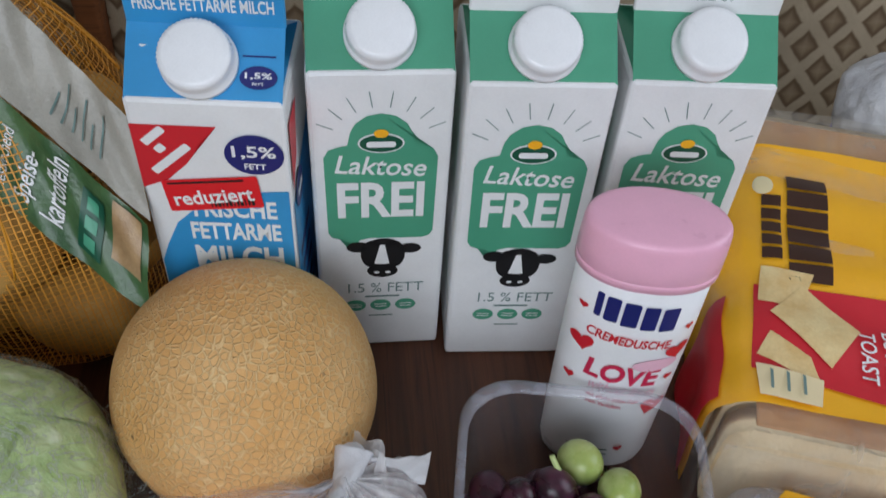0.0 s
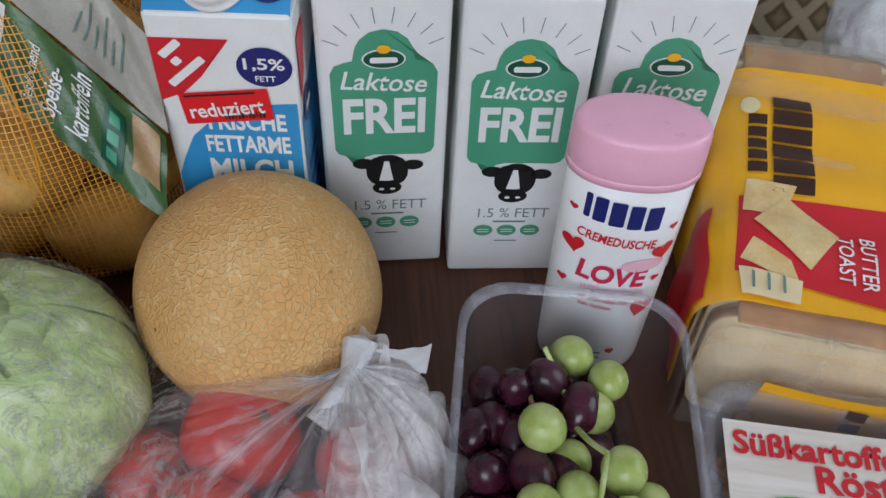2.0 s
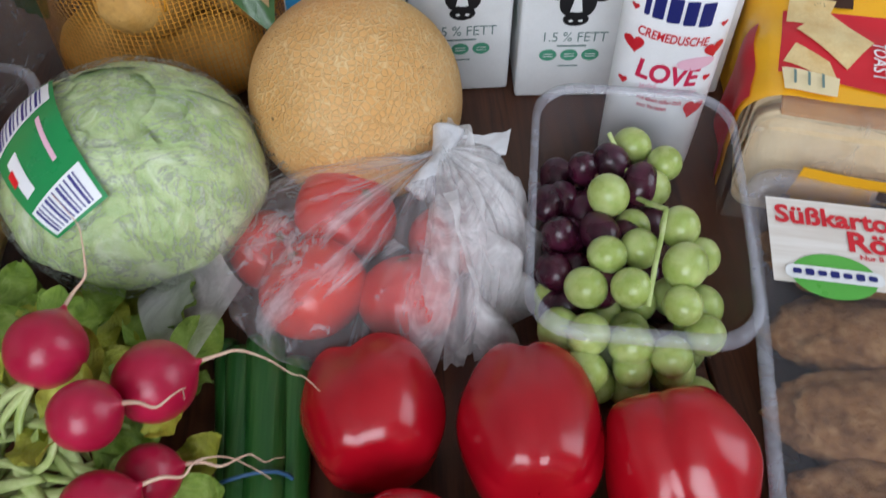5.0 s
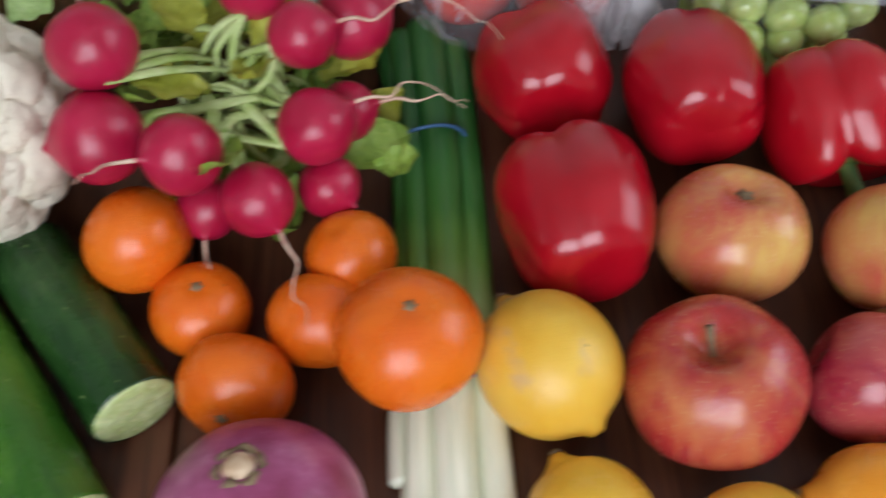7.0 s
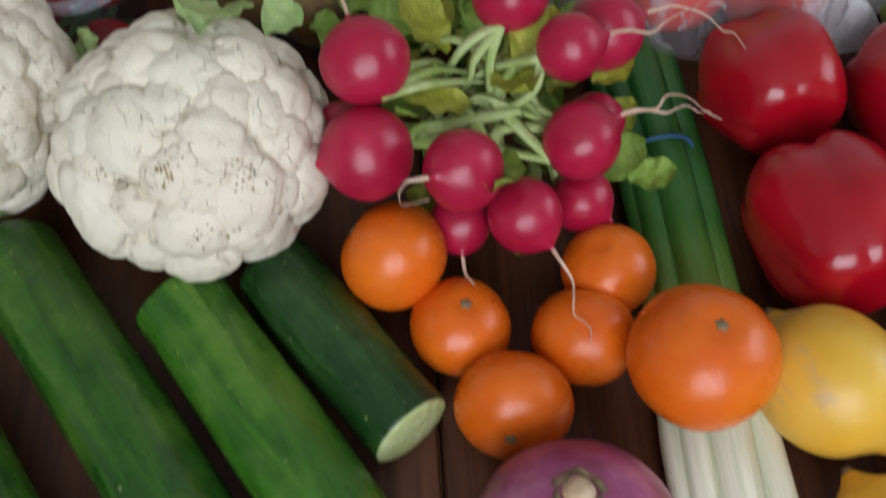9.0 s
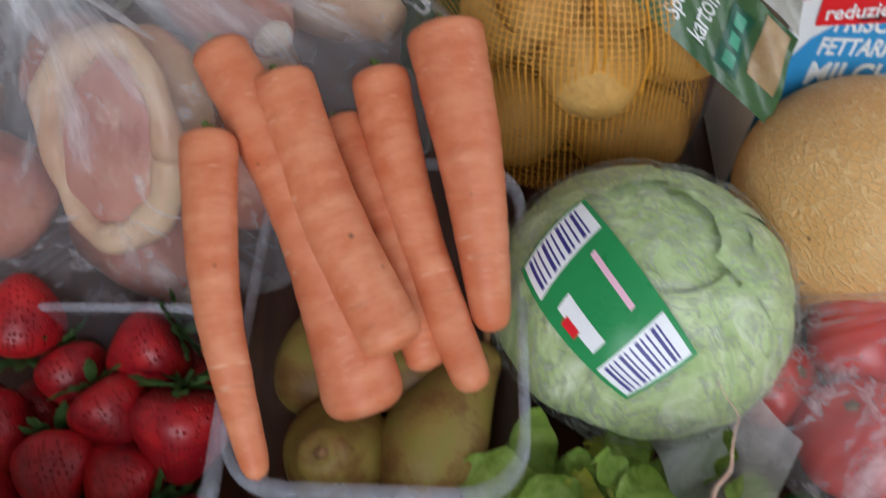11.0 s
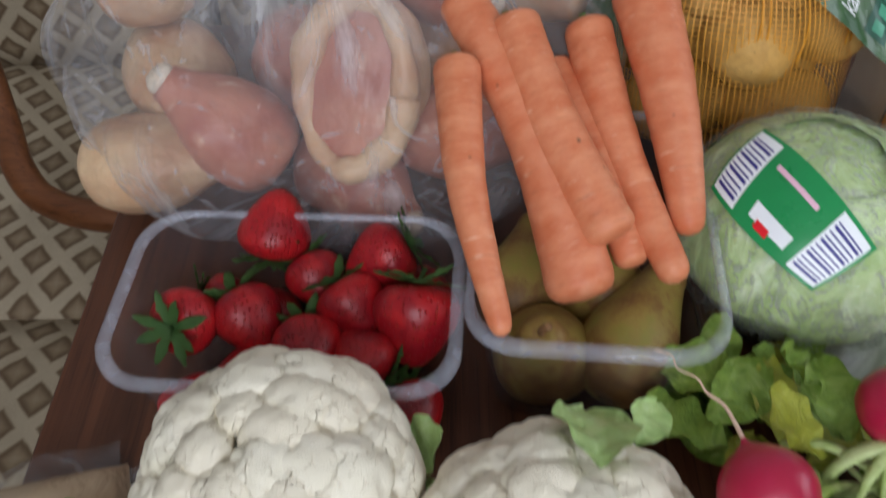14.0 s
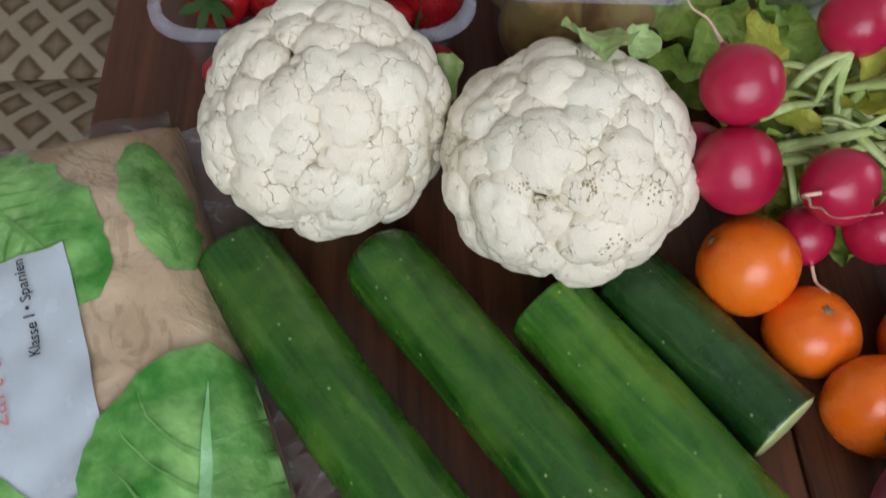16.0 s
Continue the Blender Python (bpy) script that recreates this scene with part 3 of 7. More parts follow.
blue_carton(stand(0.2255, 0.779, 0.294, 0.773))
green_carton(stand(0.3035, 0.797, 0.3715, 0.798))
green_carton(stand(0.3765, 0.7885, 0.4465, 0.786))
green_carton(stand(0.4525, 0.789, 0.5225, 0.784))

# ---- fruit and vegetables ----
def melon_material():
    n = Nodes("melon_rind", 0.62, 0.0, 0.35)
    warp = n.add("ShaderNodeVectorMath", Vector=n.add("ShaderNodeTexNoise", Vector=n.co, Scale=60.0, Detail=2.0).outputs["Color"])
    warp.operation = "MULTIPLY_ADD"
    warp.inputs[1].default_value = (0.006, 0.006, 0.006)
    n.t.links.new(n.co, warp.inputs[2])
    net = n.cells(270, "DISTANCE_TO_EDGE", warp.outputs[0])
    lines = n.grey(net, 0.02, 0.13, 1.0, 0.0)
    patch = n.noise(22, 3)
    base = n.mix(n.grey(patch, 0.35, 0.7), lin(218, 164, 98), lin(229, 182, 122))
    c = n.mix(n.math("MULTIPLY", lines, n.grey(n.noise(50), 0.3, 0.65, 0.22, 0.62)), base, lin(238, 212, 158))
    c = n.mix(n.grey(n.cells(38), 0.06, 0.03), c, lin(120, 92, 56))
    n.put("Base Color", c)
    n.bump(lines, 0.0005)
    n.bump(n.noise(700), 0.0002)
    return n.m


def melon(m):
    r = 0.0635
    ob = solid("melon", blob(r, 5, lambda d: 1 + 0.012 * noise.noise(d * 2.2), (1.03, 1.03, 0.99)), melon_material(), m, "round netted orange-tan melon on the table", "melon")
    return ob


melon(pose(0.2685, 0.7235, 0.0632, 20, 30, 10))


def leafy_material(name, a, b, vein, scale=40, rough=0.4, sss=0.1):
    n = Nodes(name, rough, 0.0, 0.45)
    ribs = n.noise(scale, 6, 0.65, n.stretched(1, 1, 0.35), 1.5)
    c = n.ramp(ribs, (0.30, a), (0.52, b), (0.68, vein))
    c = n.mix(n.grey(n.noise(scale * 5), 0.3, 0.75, 0, 0.3), c, a)
    n.put("Base Color", c)
    n.bump(ribs, 0.003)
    n.bump(n.noise(scale * 8), 0.0006)
    n.soft(sss, 0.01)
    return n.m


M_LETTUCE = leafy_material("iceberg_leaf", lin(160, 186, 116), lin(198, 216, 158), lin(226, 235, 204))


def wrap_material():
    """Tight clear wrap with fine sharp creases; their white glints are painted in as opacity."""
    n = Nodes("lettuce_wrap", 0.10, 0.0, 0.8)
    n.put("Base Color", lin(244, 248, 246))
    crease = n.noise(34, 6, 0.68, n.stretched(1, 1, 0.5), 2.2)
    ridge = n.math("ABSOLUTE", n.math("SUBTRACT", crease, 0.5))
    n.put("Alpha", n.math("ADD", n.grey(ridge, 0.0, 0.028, 0.7, 0.06), n.grey(n.noise(20, 4), 0.58, 0.74, 0.0, 0.35)))
    n.bump(n.grey(ridge, 0.0, 0.08), 0.006)
    n.bump(n.noise(120, 3), 0.002)
    n.thin(0.3)
    return n.m


M_WRAP = wrap_material()
M_LABELGREEN = paint("label_green", lin(30, 142, 78), 0.3)
M_BARCODE = paint("barcode_ink", lin(58, 54, 130), 0.4)


def lettuce_head():
    cx, cy, cz = 0.143, 0.668, 0.060
    ax = (0.073, 0.070, 0.061)
    L = thing("iceberg_lettuce", pose(cx, cy, 0), "pale green iceberg lettuce in clear plastic wrap", "lettuce")
    part("head", moved(blob(1.0, 5, lambda d: 0.945 + 0.06 * noise.noise(d * 1.7 + Vector((3, 1, 2))) + 0.040 * abs(noise.noise(Vector((d.x * 5, d.y * 5, d.z * 2)))), ax), Matrix.Translation((0, 0, cz))), M_LETTUCE, L)
    # outer leaves, laid over one another
    for k in range(6):
        a0, t0 = k * 1.05 + 0.3, 0.35 + 0.12 * (k % 3)

        def leaf(u, v, a0=a0, t0=t0, k=k):
            a = a0 + (u - 0.5) * 2.0
            t = t0 + v * 1.25
            w = 0.985 + 0.018 * math.sin(u * 19 + k) * v + 0.03 * noise.noise(Vector((u * 4, v * 4, k * 3.0)))
            return (ax[0] * w * math.sin(t) * math.cos(a), ax[1] * w * math.sin(t) * math.sin(a), cz + ax[2] * w * math.cos(t))
        part("leaf", grid(leaf, 26, 20), M_LETTUCE, L)
    wrap = part("wrap", moved(blob(1.0, 5, lambda d: 1.02 + 0.025 * noise.noise(d * 4.0) + 0.03 * abs(noise.noise(d * 9)) + 0.012 * abs(noise.noise(d * 21)), ax), Matrix.Translation((0, 0, cz))), M_WRAP, L, "clear creased plastic wrap")

    # gathered end of the wrap
    def tail(u, v):
        a = (u - 0.5) * 1.3
        r = 0.070 + 0.026 * v
        return (r * math.cos(a) * 1.02, r * math.sin(a) + 0.012 * math.sin(u * 17) * v, 0.055 + 0.03 * (u - 0.5) + 0.010 * math.sin(u * 11 + 2) * v)
    part("wrap_end", grid(tail, 30, 8), M_WRAP, L)

    # sticker bent over the head
    P = [Vector(p) - Vector((cx, cy, cz)) for p in ((0.083, 0.662, 0.097), (0.107, 0.690, 0.122), (0.150, 0.605, 0.110), (0.116, 0.590, 0.090))]

    def place(u, v, k=1.0):
        d = P[0].lerp(P[1], v).lerp(P[3].lerp(P[2], v), u)
        e = Vector((d.x / ax[0], d.y / ax[1], d.z / ax[2])).normalized() * (1.055 + 0.004 * math.sin(9 * u + 4 * v)) * k
        return Vector((e.x * ax[0], e.y * ax[1], e.z * ax[2] + cz))

    def patch(u0, u1, v0, v1, k):
        return grid(lambda u, v: place(u0 + (u1 - u0) * u, v0 + (v1 - v0) * v, k), 12, 10)
    st = part("label_sticker", patch(0, 1, 0, 1, 1.0), M_LABELGREEN, L, "green paper label with barcodes")
    for u0, u1 in ((0.02, 0.24), (0.70, 0.97)):
        part("barcode_field", patch(u0, u1, 0.06, 0.94, 1.004), M_WHITE, st)
        n = 11
        for i in range(n):
            part("barcode_line", patch(u0 + 0.02, u1 - 0.02, 0.13 + 0.74 * i / n, 0.13 + 0.74 * i / n + 0.022 + 0.018 * (i % 3 == 0), 1.007), M_BARCODE, st)
    part("logo_bar", patch(0.34, 0.62, 0.16, 0.34, 1.004), M_WHITE, st)
    part("logo_dot", patch(0.40, 0.50, 0.10, 0.20, 1.007), M_STICKER, st)
    part("logo_arc", patch(0.30, 0.60, 0.70, 0.76, 1.004), M_PALEPINK, st)


lettuce_head()


def curd_material(name, k):
    """k: the mesh's own unit in metres."""
    n = Nodes(name, 0.75, 0.0, 0.25)
    fine = n.cells(1500 * k)
    big = n.noise(30 * k, 4)
    warp = n.add("ShaderNodeVectorMath", Vector=n.add("ShaderNodeTexNoise", Vector=n.co, Scale=160.0 * k, Detail=2.0).outputs["Color"])
    warp.operation = "MULTIPLY_ADD"
    warp.inputs[1].default_value = (0.006 / k, 0.006 / k, 0.006 / k)
    n.t.links.new(n.co, warp.inputs[2])
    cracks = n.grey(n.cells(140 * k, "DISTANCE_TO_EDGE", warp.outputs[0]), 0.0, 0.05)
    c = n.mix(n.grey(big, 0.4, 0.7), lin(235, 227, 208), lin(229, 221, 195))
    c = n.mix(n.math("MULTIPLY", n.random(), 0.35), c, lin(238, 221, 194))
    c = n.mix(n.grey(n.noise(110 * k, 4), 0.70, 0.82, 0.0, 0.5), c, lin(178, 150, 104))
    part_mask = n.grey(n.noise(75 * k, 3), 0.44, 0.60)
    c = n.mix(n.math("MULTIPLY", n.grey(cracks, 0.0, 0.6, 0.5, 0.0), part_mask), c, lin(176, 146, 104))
    n.put("Base Color", c)
    n.bump(n.math("MAXIMUM", cracks, n.math("SUBTRACT", 1.0, part_mask)), 0.0007)
    n.bump(fine, 0.00025)
    return n.m


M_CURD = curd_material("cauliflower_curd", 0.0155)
M_CORE = curd_material("cauliflower_core", 1.0)
M_CAULEAF = leafy_material("cauliflower_leaf", lin(136, 166, 92), lin(178, 202, 132), lin(206, 222, 168), 60, 0.45)


def floret_mesh(seed):
    rng = random.Random(seed)
    buds = [(Vector((0, 0, 1)), 0.36)]
    for i in range(34):
        z = 1 - (i + 0.5) / 34 * 1.25
        a = i * 2.4 + rng.random()
        r = math.sqrt(max(0, 1 - z * z))
        buds.append((Vector((r * math.cos(a), r * math.sin(a), z)).normalized(), rng.uniform(0.30, 0.42)))

    def shape(d):
        k = max(0.84, max(0.86 + 0.22 * math.sqrt(max(0, 1 - ((d - b).length / s) ** 2)) * s / 0.36 * 0.72 for b, s in buds))
        return k * (1 + 0.03 * noise.noise(d * 6 + Vector((seed, 0, 0))))
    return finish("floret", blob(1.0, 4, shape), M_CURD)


FLORETS = [floret_mesh(s) for s in range(4)]


def leaf_sheet(length, width, curl=0.3, wave=0.12, seed=0.0, nu=10, nv=14):
    """A leaf from the origin along +y, its midrib raised and its margin waved."""
    def at(u, v):
        s = u * 2 - 1
        w = width * (math.sin(math.pi * min(1, v * 0.95 + 0.04)) ** 0.55) * (0.55 + 0.45 * min(1, v / 0.55)) * (1 + 0.03 * math.sin(v * 13 + seed * 3))
        z = curl * length * v * v + 0.15 * width * s * s + wave * width * abs(s) * math.sin(v * 17 + seed * 5 + s * 2) + 0.05 * width * noise.noise(Vector((s * 3, v * 5, seed)))
        return (s * w / 2, v * length, z)
    return grid(at, nu, nv)


M_FRECKLE = mottled("curd_freckle", lin(158, 136, 96), lin(184, 164, 122), 300, 0.9)


def freckles(c, spots, r, seed):
    """Small brown marks on the curd, gathered round the given directions from the head's middle."""
    rng = random.Random(seed)
    middle = Vector((0, 0, r * 1.04))
    skin = []
    for ob in c.children:
        if ob.name.startswith("floret"):
            skin += [ob.matrix_basis @ v.co for v in ob.data.vertices if v.co.z > 0]
    rel = np.array([tuple(p - middle) for p in skin])
    far = np.linalg.norm(rel, axis=1)
    unit = rel / far[:, None]
    marks = []
    for way, count, spread in spots:
        for i in range(count):
            d = (Vector(way).normalized() + Vector((rng.gauss(0, spread), rng.gauss(0, spread), rng.gauss(0, spread)))).normalized()
            near = np.nonzero(unit @ np.array(tuple(d)) > 0.9994)[0]
            if len(near):
                p = skin[near[np.argmax(far[near])]]
                q = rng.uniform(0.0003, 0.0009)
                marks.append(moved(blob(q, 1, None, (1, rng.uniform(0.6, 1.4), 0.35)), Matrix.Translation(p) @ d.to_track_quat("Z", "Y").to_matrix().to_4x4()))
    tagged(part("freckle_patch", merge(*marks), M_FRECKLE, c, "small brown freckles"), "", "", "", "stuff")


def cauliflower(m, r, seed, label, spots=()):
    rng = random.Random(seed)
    c = thing("cauliflower", m, label, "cauliflower", "cauliflowers")
    part("core", moved(blob(r * 0.79, 4, None, (1, 1, 0.9)), Matrix.Translation((0, 0, r * 1.0))), M_CORE, c)
    n = 78
    for i in range(n):
        z = 1 - (i + 0.5) / n * 1.62
        a = i * 2.39996 + rng.uniform(-0.15, 0.15)
        q = math.sqrt(max(0, 1 - z * z))
        d = Vector((q * math.cos(a), q * math.sin(a), z))
        s = r * rng.uniform(0.20, 0.30)
        at = Vector((d.x, d.y, d.z * 0.88)) * (r * (0.835 + rng.uniform(-0.022, 0.022))) + Vector((0, 0, r * 1.06))
        turn = d.to_track_quat("Z", "Y").to_matrix().to_4x4() @ Matrix.Rotation(rng.uniform(0, 6.28), 4, "Z")
        ob = part("floret", FLORETS[i % 4], None, c, m=Matrix.Translation(at) @ turn @ Matrix.Diagonal((s, s * rng.uniform(0.9, 1.15), s * 0.72, 1)))
    if spots:
        freckles(c, spots, r, seed)
    part("stalk", lathe([(0.0, 0.0), (r * 0.42, 0.0), (r * 0.46, r * 0.12), (r * 0.5, r * 0.6)], 24), M_CAULEAF, c)
    return c


def cau_leaf(parent, m, length, width, curl, seed):
    part("leaf", leaf_sheet(length, width, curl, 0.07, seed, 14, 20), M_CAULEAF, parent, "pale green leaf stub", m=m)


ca = cauliflower(pose(-0.1285, 0.510, 0.0), 0.0624, 3, "creamy white cauliflower head, flat and lumpy on top")
cau_leaf(ca, pose(0.052, 0.02, 0.05, 40, 0, -75), 0.03, 0.03, 0.2, 1)
cb = cauliflower(pose(-0.011, 0.4765, 0.0), 0.0608, 8, "creamy white cauliflower with brown spots and small leaves",
                 [((-0.023, -0.0305, 0.027), 26, 0.045), ((0.001, -0.0345, 0.033), 36, 0.05), ((0.024, -0.0325, 0.028), 32, 0.05), ((0.012, -0.045, 0.016), 30, 0.08)])
cau_leaf(cb, pose(0.012, 0.016, 0.1170, -4, 8, -8), 0.042, 0.036, -0.55, 2)
cau_leaf(cb, pose(0.034, 0.042, 0.088, 10, 20, -30), 0.024, 0.02, -0.2, 6)
cau_leaf(cb, pose(-0.045, 0.03, 0.03, 40, 0, 60), 0.032, 0.028, 0.2, 3)
cau_leaf(cb, pose(0.012, -0.055, 0.005, 10, 0, 150), 0.02, 0.014, 0.2, 4)


def pepper_material():
    n = Nodes("pepper_skin", 0.12, 0.0, 0.6)
    c = n.mix(n.grey(n.noise(18, 3), 0.35, 0.7), lin(150, 6, 26), lin(176, 12, 32))
    n.put("Base Color", n.mix(n.math("MULTIPLY", n.random(), 0.25), c, lin(210, 22, 30)))
    n.put("Roughness", n.grey(n.noise(40), 0.3, 0.7, 0.17, 0.27))
    n.bump(n.noise(45, 2), 0.0009, 0.6)
    n.soft(0.08)
    return n.m


M_PEPPER = pepper_material()
M_STEM = mottled("green_stem", lin(70, 104, 40), lin(112, 134, 62), 120, 0.6, 0.0005)


def pepper(m, r, length, lobes, seed, label, deep=1.0):
    """Axis along z, blossom end at the top."""
    p = thing("bell_pepper", m, label, "bell pepper", "red bell peppers")

    def shape(u, v):
        a = u * math.tau
        t = v * math.pi
        end = 0.5 - 0.5 * math.cos(t)
        body = max(1e-4, math.sin(t)) ** 0.46
        g = abs(math.sin(a * lobes / 2 + 0.6 * math.sin(a + seed * 2.3)))
        depth = 0.055 + (0.07 if end < 0.5 else 0.025) * abs(2 * end - 1) ** 2 + 0.03 * math.sin(a * 2 + seed * 5) ** 2
        k = 1 - deep * depth * (0.45 + 0.75 * abs(2 * end - 1) ** 1.5) * (1 - g) ** 2.0
        taper = 1.04 - 0.15 * end
        q = r * body * k * taper * (1 + 0.11 * noise.noise(Vector((math.cos(a) * 1.3, math.sin(a) * 1.3, end * 2 + seed * 3))))
        z = length * (end - 0.5)
        core = max(0, 1 - q / (r * 0.75))
        z += core * (0.016 if end < 0.5 else -0.003) + (0.006 * (g - 0.5) * abs(2 * end - 1) ** 4 if end < 0.5 else 0) * -1
        return (q * math.cos(a), q * math.sin(a), z)
    bm = grid(shape, 72, 40, True)
    bmesh.ops.remove_doubles(bm, verts=bm.verts, dist=0.0003)
    bmesh.ops.recalc_face_normals(bm, faces=bm.faces)
    part("flesh", bm, M_PEPPER, p)
    part("stalk", merge(tube([(0, 0, -length / 2 + 0.014), (0.001, 0, -length / 2 + 0.004), (0.004, 0.002, -length / 2 - (0.016 if deep > 1 else 0.002))], lambda s: 0.0042 + 0.0022 * abs(s - 0.5) ** 2 * 4, 10),
                        lathe([(0.0, 0.0), (0.012, 0.001), (0.014, 0.004), (0.006, 0.006), (0, 0.006)], 15, lambda a, q, z: (q * (1 + 0.25 * math.cos(5 * a)) * math.cos(a), q * (1 + 0.25 * math.cos(5 * a)) * math.sin(a), z - length / 2 + 0.009))), M_STEM, p)
    return p


pepper(pose(0.2735, 0.521, 0.0365, 78, 0, 4), 0.0366, 0.070, 4, 1, "glossy red bell pepper lying on its side")
pepper(pose(0.350, 0.507, 0.0385, 74, 0, -2), 0.0372, 0.080, 4, 2, "glossy dark red bell pepper lying on its side")
pepper(pose(0.419, 0.4876, 0.0375, -66, 0, 8), 0.0382, 0.072, 3, 3.5, "bright red bell pepper with green stalk underneath", 2.4)
pepper(pose(0.281, 0.434, 0.0375, 82, 0, 4), 0.0382, 0.080, 4, 4, "glossy red bell pepper in front of two others")


def apple_material(name, red, yellow, lo, hi):
    n = Nodes(name, 0.24, 0.0, 0.55)
    z = n.axis(2)
    a = n.stretched(1, 1, 0.12)
    streak = n.noise(95, 5, 0.7, a, 0.3)
    blush = n.math("ADD", n.math("MULTIPLY", n.noise(14, 2), 0.75), n.math("MULTIPLY", streak, 0.45))
    blush = n.math("ADD", blush, n.math("MULTIPLY", z, 2.0))
    c = n.mix(n.grey(blush, lo, hi), yellow, red)
    c = n.mix(n.grey(n.cells(420), 0.16, 0.08, 0.0, 0.6), c, lin(226, 196, 140))
    n.put("Base Color", c)
    n.put("Roughness", n.grey(streak, 0.3, 0.7, 0.18, 0.32))
    n.bump(n.noise(300), 0.00015)
    n.soft(0.06)
    return n.m


M_APPLE = apple_material("apple_skin", lin(190, 78, 66), lin(212, 168, 92), 0.44, 0.72)
M_APPLERED = apple_material("apple_skin_red", lin(172, 52, 50), lin(212, 142, 84), 0.36, 0.68)
M_APPLEPINK = apple_material("apple_skin_pink", lin(156, 34, 56), lin(200, 104, 92), 0.36, 0.72)
M_TWIG = mottled("dry_stalk", lin(104, 84, 60), lin(150, 128, 96), 200, 0.8, 0.0004)


def apple(m, r, material, label, seed, stalk=True):
    a = thing("apple", m, label, "apple", "apples")
    prof = []
    for i in range(33):
        t = i / 32 * math.pi
        q = math.sin(t) * (1.0 + 0.06 * math.cos(t))
        z = -math.cos(t) * 0.90
        dip = math.exp(-(q / 0.30) ** 2)
        z += -0.46 * dip if t > 1.57 else 0.24 * dip
        prof.append((q * r, z * r))

    def bend(an, q, z):
        k = 1 + 0.025 * math.cos(5 * an) * (0.4 + 0.6 * abs(z) / r) + 0.02 * math.cos(an + seed)
        return (q * k * math.cos(an), q * k * math.sin(an), z)
    part("flesh", lathe(prof, 48, bend), material, a)
    if stalk:
        part("stalk", tube([(0, 0, r * 0.42), (0.001, 0.001, r * 0.66), (0.004, 0.002, r * 0.84)], lambda s: 0.0011 + 0.0009 * s * s, 8), M_TWIG, a)
    part("blossom_end", lathe([(0, 0), (0.0035, 0.0006), (0.0042, 0.0022), (0.002, 0.001)], 10, lambda an, q, z: (q * (1 + 0.3 * math.cos(5 * an)) * math.cos(an), q * (1 + 0.3 * math.cos(5 * an)) * math.sin(an), z - r * 0.72)), M_TWIG, a)
    return a


apple(pose(0.3523, 0.4215, 0.0325, 165, 10, 20), 0.0352, M_APPLE, "yellow and red apple standing upside down", 1, False)
apple(pose(0.4315, 0.4065, 0.0358, 118, -30, -25), 0.0376, M_APPLE, "large yellow apple with red blush, lying on its side", 2)
apple(pose(0.3283, 0.350, 0.0345, -16, 6, 70), 0.0382, M_APPLERED, "large red streaked apple with stalk hollow upwards", 3)
apple(pose(0.398, 0.3495, 0.0265, 95, 30, 60), 0.0290, M_APPLEPINK, "small pink-red apple lying on its side", 4, False)


def citrus_material(name, a, b, rough=0.27, scar=None):
    n = Nodes(name, rough, 0.0, 0.5)
    pores = n.cells(760)
    c = n.mix(n.grey(n.noise(26, 3), 0.35, 0.7), a, b)
    c = n.mix(n.grey(pores, 0.10, 0.30, 0.10, 0.0), c, tuple(0.55 * v for v in a[:3]) + (1,))
    if scar:
        c = n.mix(n.grey(n.noise(42, 4, 0.6, n.stretched(1, 0.5, 0.5)), 0.58, 0.65, 0.0, 0.75), c, scar)
    c = n.mix(n.grey(n.cells(50), 0.035, 0.02, 0.0, 0.8), c, lin(96, 66, 40))
    n.put("Base Color", c)
    n.put("Roughness", n.grey(n.noise(60), 0.3, 0.7, rough * 0.85, rough * 1.2))
    n.bump(n.grey(pores, 0.05, 0.42), 0.00007)
    n.bump(n.noise(70, 2), 0.0005)
    n.soft(0.14)
    return n.m


M_MANDARIN = citrus_material("mandarin_peel", lin(220, 96, 16), lin(230, 116, 26))
M_LEMON = citrus_material("lemon_peel", lin(224, 172, 52), lin(234, 190, 78), 0.34, lin(206, 170, 120))
M_LEMONSMOOTH = citrus_material("smooth_lemon_peel", lin(226, 176, 52), lin(236, 192, 76), 0.30)
M_ORANGE = citrus_material("orange_peel", lin(232, 150, 40), lin(240, 172, 66))


def mandarin(m, r, flatness, label, seed, group="mandarins"):
    o = thing("mandarin", m, label, "mandarin", group)
    prof = []
    for i in range(31):
        t = i / 30 * math.pi
        q, z = math.sin(t) ** 0.94, -math.cos(t) * flatness
        z += (-0.07 if t > 1.57 else 0.06) * math.exp(-(q / 0.22) ** 2)
        prof.append((q * r, z * r))
    part("peel", lathe(prof, 44, lambda a, q, z: (q * (1 + 0.018 * math.cos(9 * a) * (abs(z) / r) + 0.02 * math.cos(2 * a + seed)) * math.cos(a), q * (1 + 0.02 * math.cos(3 * a + seed)) * math.sin(a), z)), M_MANDARIN, o)
    part("calyx", lathe([(0, 0.0012), (0.0014, 0.0014), (0.0026, 0.0004), (0.0030, -0.0008)], 15, lambda a, q, z: (q * (1 + 0.3 * math.cos(5 * a)) * math.cos(a), q * (1 + 0.3 * math.cos(5 * a)) * math.sin(a), z + r * (flatness - 0.075))), M_TWIG, o, "dry grey-green calyx")
    return o


